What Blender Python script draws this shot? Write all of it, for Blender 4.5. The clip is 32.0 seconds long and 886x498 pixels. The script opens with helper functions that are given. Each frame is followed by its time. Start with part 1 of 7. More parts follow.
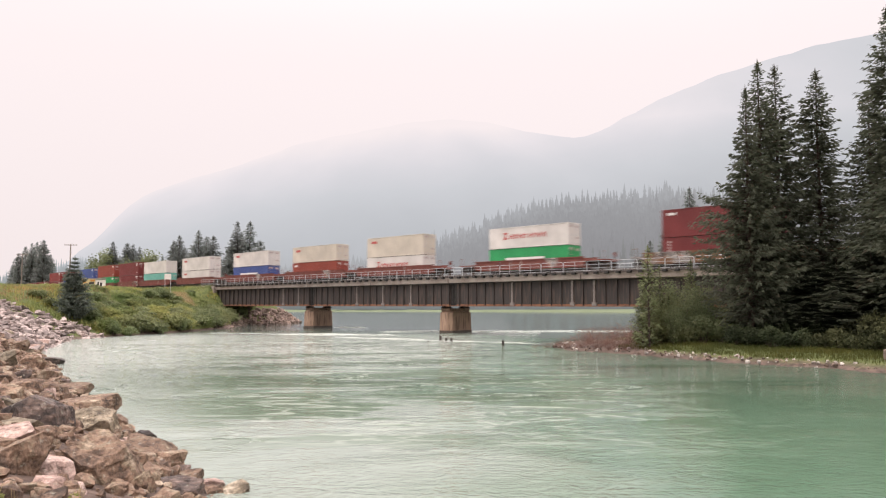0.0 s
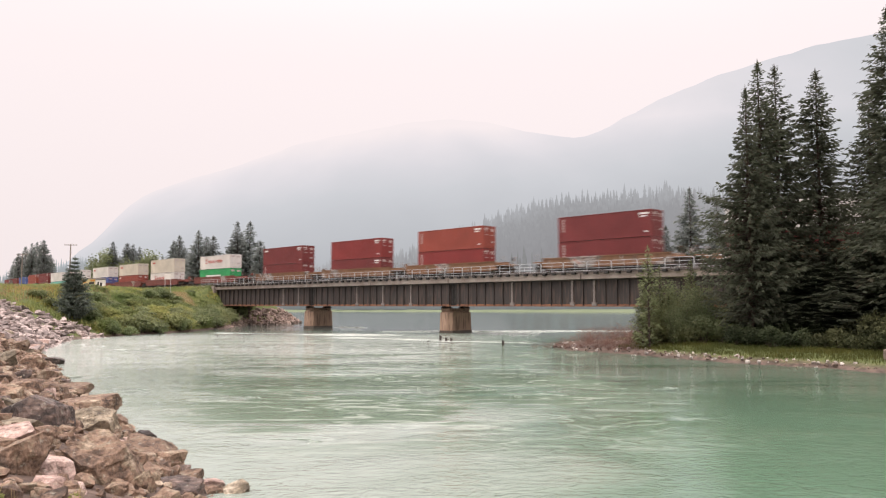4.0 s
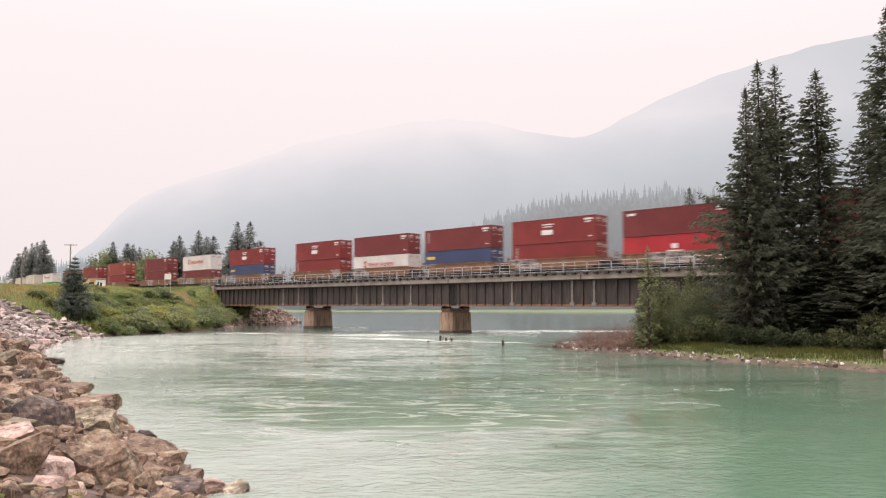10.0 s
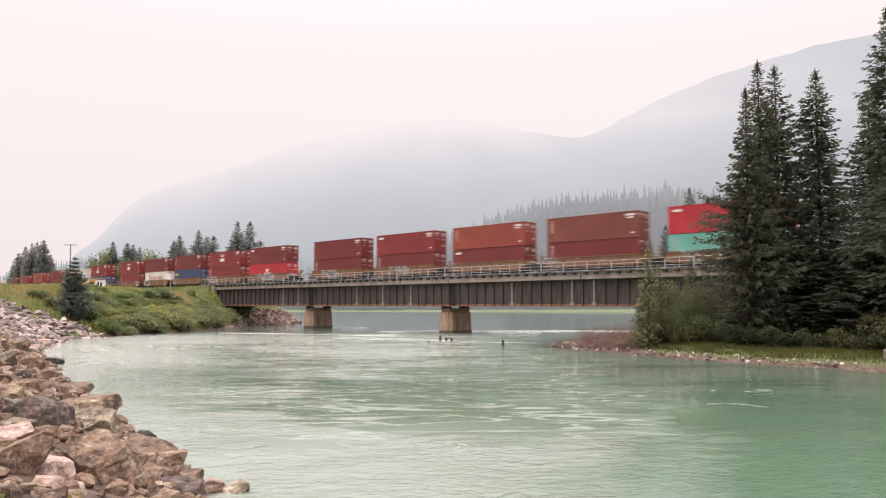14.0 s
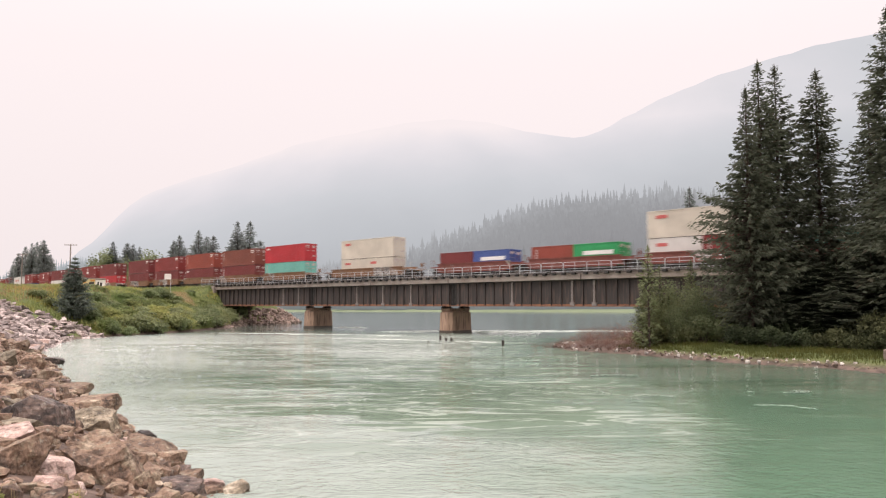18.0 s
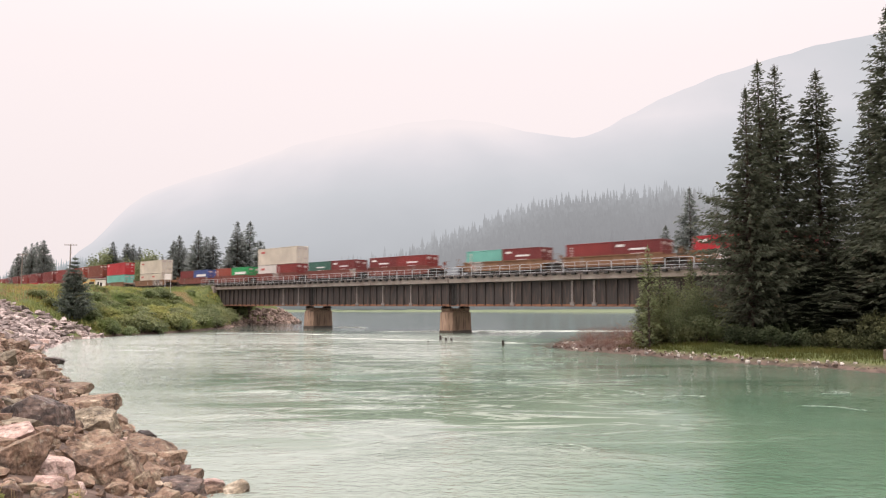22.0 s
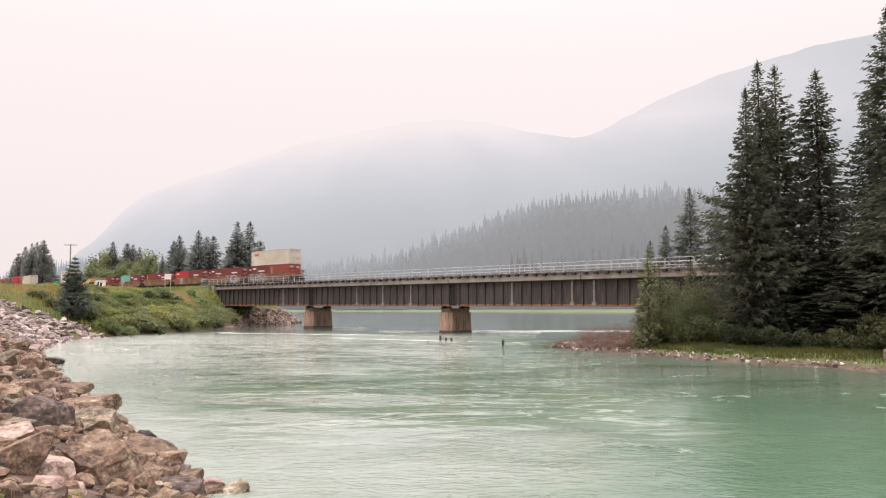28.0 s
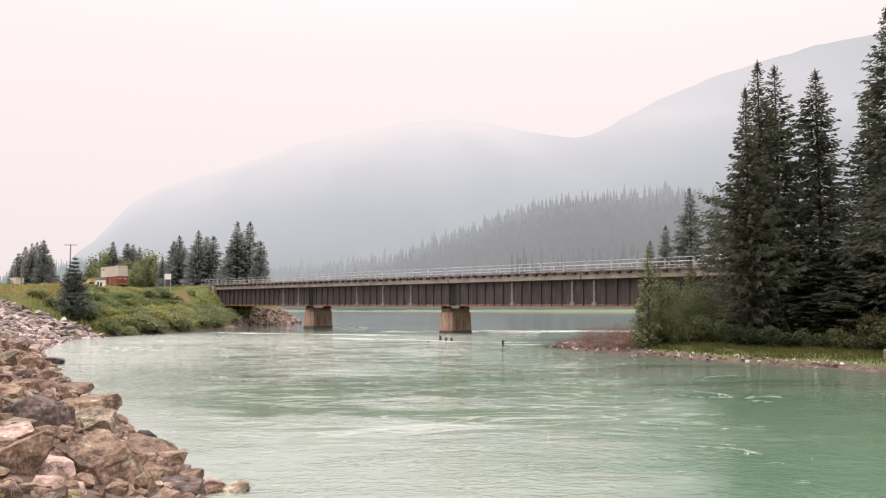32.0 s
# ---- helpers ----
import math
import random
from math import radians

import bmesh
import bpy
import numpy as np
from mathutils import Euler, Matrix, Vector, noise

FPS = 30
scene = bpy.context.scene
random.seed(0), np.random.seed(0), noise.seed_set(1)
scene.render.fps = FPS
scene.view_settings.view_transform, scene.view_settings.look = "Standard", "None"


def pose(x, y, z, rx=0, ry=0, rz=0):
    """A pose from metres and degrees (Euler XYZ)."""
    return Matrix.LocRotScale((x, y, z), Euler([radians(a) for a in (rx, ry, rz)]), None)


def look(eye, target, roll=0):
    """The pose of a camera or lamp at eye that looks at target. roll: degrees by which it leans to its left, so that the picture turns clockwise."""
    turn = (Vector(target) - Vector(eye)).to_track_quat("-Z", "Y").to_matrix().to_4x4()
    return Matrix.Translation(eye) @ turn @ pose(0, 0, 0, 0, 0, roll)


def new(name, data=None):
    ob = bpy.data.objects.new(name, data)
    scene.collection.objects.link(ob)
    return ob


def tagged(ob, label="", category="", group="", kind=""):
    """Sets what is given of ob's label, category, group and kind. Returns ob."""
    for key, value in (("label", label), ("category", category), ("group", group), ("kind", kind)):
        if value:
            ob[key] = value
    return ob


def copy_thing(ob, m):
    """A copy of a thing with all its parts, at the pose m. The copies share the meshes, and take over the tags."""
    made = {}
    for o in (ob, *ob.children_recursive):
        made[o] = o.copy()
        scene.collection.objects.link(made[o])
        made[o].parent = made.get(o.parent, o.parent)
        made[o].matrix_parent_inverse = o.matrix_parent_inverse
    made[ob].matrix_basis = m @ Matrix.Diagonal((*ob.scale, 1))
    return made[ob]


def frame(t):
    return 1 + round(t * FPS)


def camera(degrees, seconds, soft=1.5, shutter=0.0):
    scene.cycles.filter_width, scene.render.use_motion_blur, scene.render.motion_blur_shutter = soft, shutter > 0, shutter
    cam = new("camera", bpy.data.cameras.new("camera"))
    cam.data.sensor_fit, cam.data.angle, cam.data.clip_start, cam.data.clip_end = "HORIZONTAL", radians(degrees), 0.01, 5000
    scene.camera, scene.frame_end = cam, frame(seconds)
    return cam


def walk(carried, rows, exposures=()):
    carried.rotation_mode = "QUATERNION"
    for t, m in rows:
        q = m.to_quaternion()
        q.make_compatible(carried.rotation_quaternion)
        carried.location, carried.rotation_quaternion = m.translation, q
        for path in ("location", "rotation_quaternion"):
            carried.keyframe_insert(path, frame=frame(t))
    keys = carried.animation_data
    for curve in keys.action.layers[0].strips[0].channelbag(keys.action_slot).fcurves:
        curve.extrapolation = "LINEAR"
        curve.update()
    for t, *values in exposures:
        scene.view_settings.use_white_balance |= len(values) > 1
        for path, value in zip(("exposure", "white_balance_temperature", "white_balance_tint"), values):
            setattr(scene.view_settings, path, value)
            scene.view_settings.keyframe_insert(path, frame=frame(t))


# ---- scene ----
# ---- camera: it stands still on the river bank, eye 3.7 m over the water ----
EYE_Z = 3.7
cam = camera(60.67, 32.0, soft=1.2, shutter=0.9)
STAND = pose(0, 0, EYE_Z, 90 + 4.234, 0, 0)
walk(cam, [(0.0, STAND), (32.0, STAND)])

# ---- light: a smoky white sky, a weak wide sun behind it ----
SUN_UP, SUN_TURN = radians(58), radians(205)
world = bpy.data.worlds.new("world")
scene.world = world
world.use_nodes = True
wn, wl = world.node_tree.nodes, world.node_tree.links
wn.clear()
w_out, w_bg = wn.new("ShaderNodeOutputWorld"), wn.new("ShaderNodeBackground")
w_sky, w_mix, w_gain = wn.new("ShaderNodeTexSky"), wn.new("ShaderNodeMix"), wn.new("ShaderNodeMix")
w_sky.sky_type, w_sky.sun_disc = "NISHITA", False
w_sky.sun_elevation, w_sky.sun_rotation = SUN_UP, SUN_TURN
w_sky.air_density, w_sky.dust_density = 1.0, 6.0
w_gain.data_type, w_gain.blend_type = "RGBA", "MULTIPLY"
w_gain.inputs[0].default_value = 1.0
w_gain.inputs[7].default_value = (0.08, 0.08, 0.08, 1)
w_mix.data_type = "RGBA"
w_mix.inputs[0].default_value = 0.94
DOME = 3.1
SMOKE_SKY = (1.04, 0.925, 0.925, 1)
w_mix.inputs[7].default_value = SMOKE_SKY
wl.new(w_sky.outputs[0], w_gain.inputs[6])
wl.new(w_gain.outputs[2], w_mix.inputs[6])
# an overcast dome: brighter overhead than near the horizon
w_co, w_sep, w_up, w_dome = wn.new("ShaderNodeTexCoord"), wn.new("ShaderNodeSeparateXYZ"), wn.new("ShaderNodeMapRange"), wn.new("ShaderNodeVectorMath")
w_up.interpolation_type = "SMOOTHSTEP"
w_up.inputs["From Min"].default_value, w_up.inputs["From Max"].default_value = 0.30, 1.0
w_up.inputs["To Min"].default_value, w_up.inputs["To Max"].default_value = 1.0, DOME
w_dome.operation = "SCALE"
wl.new(w_co.outputs["Generated"], w_sep.inputs[0])
wl.new(w_sep.outputs[2], w_up.inputs[0])
wl.new(w_mix.outputs[2], w_dome.inputs[0])
wl.new(w_up.outputs[0], w_dome.inputs["Scale"])
# the smoke dims it a little at the horizon
w_low, w_haze = wn.new("ShaderNodeMapRange"), wn.new("ShaderNodeVectorMath")
w_low.inputs["From Min"].default_value, w_low.inputs["From Max"].default_value = 0.04, 0.32
w_low.inputs["To Min"].default_value, w_low.inputs["To Max"].default_value = 0.93, 1.03
w_haze.operation = "SCALE"
wl.new(w_sep.outputs[2], w_low.inputs[0])
wl.new(w_dome.outputs[0], w_haze.inputs[0])
wl.new(w_low.outputs[0], w_haze.inputs["Scale"])
wl.new(w_haze.outputs[0], w_bg.inputs[0])
w_bg.inputs[1].default_value = 1.0
wl.new(w_bg.outputs[0], w_out.inputs[0])

sun = new("sun", bpy.data.lights.new("sun", "SUN"))
sun.data.energy, sun.data.angle, sun.data.color = 1.2, radians(30), (1.0, 0.95, 0.88)
sun.matrix_world = look((0, 0, 0), (-math.sin(SUN_TURN) * math.cos(SUN_UP), -math.cos(SUN_TURN) * math.cos(SUN_UP), -math.sin(SUN_UP)))


# ---- materials ----
def nodes_of(name):
    m = bpy.data.materials.new(name)
    m.use_nodes = True
    return m, m.node_tree.nodes, m.node_tree.links, m.node_tree.nodes["Principled BSDF"]


def ramp(n, stops):
    r = n.new("ShaderNodeValToRGB")
    while len(r.color_ramp.elements) < len(stops):
        r.color_ramp.elements.new(0.5)
    for e, (p, c) in zip(r.color_ramp.elements, stops):
        e.position, e.color = p, (*c, 1)
    return r


def surface(name, light, dark, scale=1.0, rough=0.8, metal=0.0, bump=0.3, fine=12.0, vary=0.0, coat=0.0, island=False):
    """A worn surface: two scales of noise between two colours, relief, and a change from piece to piece."""
    m, n, l, b = nodes_of(name)
    co = n.new("ShaderNodeTexCoord")
    big, small = n.new("ShaderNodeTexNoise"), n.new("ShaderNodeTexNoise")
    big.inputs["Scale"].default_value, big.inputs["Detail"].default_value = scale, 5
    small.inputs["Scale"].default_value, small.inputs["Detail"].default_value = scale * fine, 6
    add = n.new("ShaderNodeMath")
    add.operation = "MULTIPLY_ADD"
    add.inputs[1].default_value, add.inputs[2].default_value = 0.45, 0.27
    mul = n.new("ShaderNodeMath")
    mul.operation = "MULTIPLY_ADD"
    mul.inputs[1].default_value = 0.6
    rp = ramp(n, [(0.36, dark), (0.68, light)])
    for tex in (big, small):
        l.new(co.outputs["Object"], tex.inputs["Vector"])
    l.new(small.outputs[0], add.inputs[0])
    l.new(big.outputs[0], mul.inputs[0])
    l.new(add.outputs[0], mul.inputs[2])
    sub = n.new("ShaderNodeMath")
    sub.operation = "SUBTRACT"
    sub.inputs[1].default_value = 0.28
    l.new(mul.outputs[0], sub.inputs[0])
    l.new(sub.outputs[0], rp.inputs[0])
    out = rp.outputs[0]
    if vary:
        hsv = n.new("ShaderNodeHueSaturation")
        rnd = n.new("ShaderNodeMapRange")
        rnd.inputs["To Min"].default_value, rnd.inputs["To Max"].default_value = 1 - vary, 1 + vary
        if island:
            src = n.new("ShaderNodeNewGeometry").outputs["Random Per Island"]
        else:
            src = n.new("ShaderNodeObjectInfo").outputs["Random"]
        l.new(src, rnd.inputs[0])
        l.new(rnd.outputs[0], hsv.inputs["Value"])
        l.new(out, hsv.inputs["Color"])
        out = hsv.outputs[0]
    l.new(out, b.inputs["Base Color"])
    b.inputs["Roughness"].default_value, b.inputs["Metallic"].default_value = rough, metal
    b.inputs["Coat Weight"].default_value = coat
    if bump:
        bp = n.new("ShaderNodeBump")
        bp.inputs["Strength"].default_value = bump
        bp.inputs["Distance"].default_value = 0.5 / (scale * fine) * 4
        l.new(small.outputs[0], bp.inputs["Height"])
        l.new(bp.outputs[0], b.inputs["Normal"])
    return m


def leafage(name, light, dark, warm=(0.12, 0.13, 0.03), through_leaf=0.25, patch=0.0):
    """Leaves or needles: each clump its own shade, some light passing through."""
    m, n, l, b = nodes_of(name)
    geo = n.new("ShaderNodeNewGeometry")
    info = n.new("ShaderNodeObjectInfo")
    rp = ramp(n, [(0.0, dark), (0.6, light), (0.93, light), (1.0, warm)])
    l.new(geo.outputs["Random Per Island"], rp.inputs[0])
    hsv = n.new("ShaderNodeHueSaturation")
    rnd = n.new("ShaderNodeMapRange")
    rnd.inputs["To Min"].default_value, rnd.inputs["To Max"].default_value = 0.8, 1.2
    l.new(info.outputs["Random"], rnd.inputs[0])
    l.new(rnd.outputs[0], hsv.inputs["Value"])
    l.new(rp.outputs[0], hsv.inputs["Color"])
    if patch:
        pn = n.new("ShaderNodeTexNoise")
        pn.inputs["Scale"].default_value, pn.inputs["Detail"].default_value = 0.22, 4
        l.new(geo.outputs["Position"], pn.inputs["Vector"])
        pr = ramp(n, [(0.35, (0.45, 0.55, 0.5)), (0.5, (1, 1, 1)), (0.62, (1.35, 1.1, 0.9))])
        l.new(pn.outputs[0], pr.inputs[0])
        pm = n.new("ShaderNodeMix")
        pm.data_type, pm.blend_type = "RGBA", "MULTIPLY"
        pm.inputs[0].default_value = patch
        l.new(rp.outputs[0], pm.inputs[6])
        l.new(pr.outputs[0], pm.inputs[7])
        l.new(pm.outputs[2], hsv.inputs["Color"])
    l.new(hsv.outputs[0], b.inputs["Base Color"])
    b.inputs["Roughness"].default_value = 0.65
    b.inputs["Specular IOR Level"].default_value = 0.25
    if through_leaf:
        tr = n.new("ShaderNodeBsdfTranslucent")
        mx = n.new("ShaderNodeMixShader")
        mx.inputs[0].default_value = through_leaf
        l.new(hsv.outputs[0], tr.inputs[0])
        l.new(b.outputs[0], mx.inputs[1])
        l.new(tr.outputs[0], mx.inputs[2])
        l.new(mx.outputs[0], n["Material Output"].inputs[0])
    return m


def painted_steel(name, colour, streak=0.25, rust=(0.16, 0.06, 0.03), lo=0.62, hi=0.8):
    """Container paint: faded, streaked downwards, a little rust."""
    m, n, l, b = nodes_of(name)
    co = n.new("ShaderNodeTexCoord")
    mp = n.new("ShaderNodeMapping")
    mp.inputs["Scale"].default_value = (2.2, 2.2, 0.25)
    info = n.new("ShaderNodeObjectInfo")
    off = n.new("ShaderNodeVectorMath")
    off.operation = "ADD"
    l.new(co.outputs["Object"], off.inputs[0])
    l.new(info.outputs["Location"], off.inputs[1])
    streaks, fade = n.new("ShaderNodeTexNoise"), n.new("ShaderNodeTexNoise")
    streaks.inputs["Scale"].default_value, streaks.inputs["Detail"].default_value = 1.6, 6
    fade.inputs["Scale"].default_value, fade.inputs["Detail"].default_value = 0.35, 3
    l.new(co.outputs["Object"], mp.inputs[0])
    l.new(mp.outputs[0], streaks.inputs["Vector"])
    l.new(co.outputs["Object"], fade.inputs["Vector"])
    pale = tuple(min(1, c * 1.16 + 0.006) for c in colour)
    dull = tuple(c * 0.8 for c in colour)
    r1 = ramp(n, [(0.3, dull), (0.72, pale)])
    l.new(fade.outputs[0], r1.inputs[0])
    r2 = ramp(n, [(lo, (0, 0, 0)), (hi, (streak, streak, streak))])
    l.new(streaks.outputs[0], r2.inputs[0])
    mx = n.new("ShaderNodeMix")
    mx.data_type = "RGBA"
    l.new(r2.outputs[0], mx.inputs[0])
    l.new(r1.outputs[0], mx.inputs[6])
    mx.inputs[7].default_value = (*rust, 1)
    l.new(mx.outputs[2], b.inputs["Base Color"])
    b.inputs["Roughness"].default_value = 0.5
    return m


def graffiti_steel(name, base, amount):
    """Well-car paint with sprayed patches of pale and dark colour."""
    m, n, l, b = nodes_of(name)
    co, info = n.new("ShaderNodeTexCoord"), n.new("ShaderNodeObjectInfo")
    mul = n.new("ShaderNodeVectorMath")
    mul.operation = "MULTIPLY_ADD"
    comb = n.new("ShaderNodeCombineXYZ")
    l.new(info.outputs["Random"], comb.inputs[0])
    l.new(comb.outputs[0], mul.inputs[0])
    mul.inputs[1].default_value = (90, 0, 0)
    l.new(co.outputs["Object"], mul.inputs[2])
    where, what, dirt = n.new("ShaderNodeTexNoise"), n.new("ShaderNodeTexNoise"), n.new("ShaderNodeTexNoise")
    for tex, s, d in ((where, 0.22, 1), (what, 1.5, 3), (dirt, 2.5, 6)):
        tex.inputs["Scale"].default_value, tex.inputs["Detail"].default_value = s, d
        l.new(mul.outputs[0], tex.inputs["Vector"])
    spray = ramp(n, [(0.3, (0.06, 0.055, 0.055)), (0.42, (0.32, 0.28, 0.25)), (0.5, (0.13, 0.12, 0.115)), (0.56, (0.44, 0.40, 0.36)), (0.66, (0.3, 0.11, 0.075))])
    spray.color_ramp.interpolation = "CONSTANT"
    l.new(what.outputs[0], spray.inputs[0])
    mask = ramp(n, [(0.66 - amount * 0.3, (0, 0, 0)), (0.70 - amount * 0.3, (1, 1, 1))])
    l.new(where.outputs[0], mask.inputs[0])
    body = ramp(n, [(0.35, tuple(c * 0.62 for c in base)), (0.65, base)])
    l.new(dirt.outputs[0], body.inputs[0])
    mx = n.new("ShaderNodeMix")
    mx.data_type = "RGBA"
    l.new(mask.outputs[0], mx.inputs[0])
    l.new(body.outputs[0], mx.inputs[6])
    l.new(spray.outputs[0], mx.inputs[7])
    l.new(mx.outputs[2], b.inputs["Base Color"])
    b.inputs["Roughness"].default_value = 0.7
    return m


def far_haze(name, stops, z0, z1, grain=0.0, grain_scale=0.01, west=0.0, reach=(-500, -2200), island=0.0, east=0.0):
    """A far backdrop that emits: kilometres of lit smoke painted into its glow, by height."""
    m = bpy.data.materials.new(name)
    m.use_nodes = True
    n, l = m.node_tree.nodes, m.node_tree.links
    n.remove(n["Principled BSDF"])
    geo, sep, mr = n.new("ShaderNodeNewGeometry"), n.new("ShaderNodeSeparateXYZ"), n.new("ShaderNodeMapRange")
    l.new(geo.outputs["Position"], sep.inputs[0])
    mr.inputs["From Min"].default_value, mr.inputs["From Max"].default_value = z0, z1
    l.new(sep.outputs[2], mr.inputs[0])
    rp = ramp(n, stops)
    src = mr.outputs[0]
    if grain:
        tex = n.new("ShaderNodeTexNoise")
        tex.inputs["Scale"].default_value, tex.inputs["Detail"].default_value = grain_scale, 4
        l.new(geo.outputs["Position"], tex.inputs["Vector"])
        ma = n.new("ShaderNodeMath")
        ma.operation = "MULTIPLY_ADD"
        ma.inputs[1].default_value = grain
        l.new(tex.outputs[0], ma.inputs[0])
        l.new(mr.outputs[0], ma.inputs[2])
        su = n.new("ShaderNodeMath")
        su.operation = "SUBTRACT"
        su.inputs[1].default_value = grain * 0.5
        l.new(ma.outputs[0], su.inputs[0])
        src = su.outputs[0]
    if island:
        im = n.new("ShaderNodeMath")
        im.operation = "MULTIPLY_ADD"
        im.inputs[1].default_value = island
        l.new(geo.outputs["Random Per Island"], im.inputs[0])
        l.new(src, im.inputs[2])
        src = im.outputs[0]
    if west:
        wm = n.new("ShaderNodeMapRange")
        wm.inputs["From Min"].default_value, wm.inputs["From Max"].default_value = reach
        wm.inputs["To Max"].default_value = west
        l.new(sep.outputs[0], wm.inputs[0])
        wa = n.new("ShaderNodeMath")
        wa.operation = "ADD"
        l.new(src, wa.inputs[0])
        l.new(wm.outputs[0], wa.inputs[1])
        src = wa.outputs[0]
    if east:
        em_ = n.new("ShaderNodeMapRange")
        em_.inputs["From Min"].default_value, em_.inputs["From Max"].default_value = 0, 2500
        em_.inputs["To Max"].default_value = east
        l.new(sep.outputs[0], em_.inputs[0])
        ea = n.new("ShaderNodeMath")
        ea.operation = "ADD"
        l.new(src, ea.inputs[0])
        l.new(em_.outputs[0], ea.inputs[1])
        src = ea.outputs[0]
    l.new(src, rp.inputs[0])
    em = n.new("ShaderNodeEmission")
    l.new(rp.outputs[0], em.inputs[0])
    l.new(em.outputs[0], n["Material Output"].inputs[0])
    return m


def srgb(r, g, b):
    return tuple(((c / 255 + 0.055) / 1.055) ** 2.4 for c in (r, g, b))


M_RUST_GIRDER = painted_steel("rusted_girder_paint", (0.040, 0.032, 0.030), 0.85, (0.10, 0.066, 0.052), 0.48, 0.68)
M_RUST_GIRDER.node_tree.nodes["Principled BSDF"].inputs["Roughness"].default_value = 0.75
M_GIRDER_PALE = surface("bare_grey_stiffener", (0.30, 0.265, 0.245), (0.085, 0.062, 0.053), 0.9, 0.75, 0, 0.2, 5)
M_RUST = surface("orange_rust", (0.30, 0.14, 0.07), (0.11, 0.055, 0.04), 1.4, 0.85, 0, 0.3)
M_DECK = surface("weathered_concrete_deck", (0.42, 0.36, 0.32), (0.24, 0.19, 0.165), 0.6, 0.9, 0, 0.35, 18)
M_PIER = painted_steel("stained_concrete_pier", (0.33, 0.22, 0.155), 0.75, (0.085, 0.056, 0.044), 0.5, 0.68)
M_PIER.node_tree.nodes["Principled BSDF"].inputs["Roughness"].default_value = 0.9
M_WET = surface("wet_dark_concrete", (0.10, 0.075, 0.055), (0.045, 0.035, 0.028), 1.2, 0.35, 0, 0.3, 8)
M_GRATE = surface("weathered_walkway_steel", (0.30, 0.28, 0.27), (0.16, 0.14, 0.13), 2.0, 0.6, 0.4, 0.1)
M_RAILING = surface("galvanised_steel", (0.62, 0.63, 0.64), (0.38, 0.39, 0.4), 3.0, 0.45, 0.6, 0.05)
M_TIE = surface("creosoted_timber", (0.07, 0.055, 0.045), (0.03, 0.025, 0.02), 3.0, 0.9, 0, 0.4)
M_RAIL = surface("rusty_rail_steel", (0.12, 0.075, 0.055), (0.06, 0.038, 0.028), 4, 0.7, 0.1, 0.05)
M_BLACK = surface("black_steel", (0.05, 0.045, 0.042), (0.02, 0.018, 0.018), 2, 0.6, 0.2, 0.15)


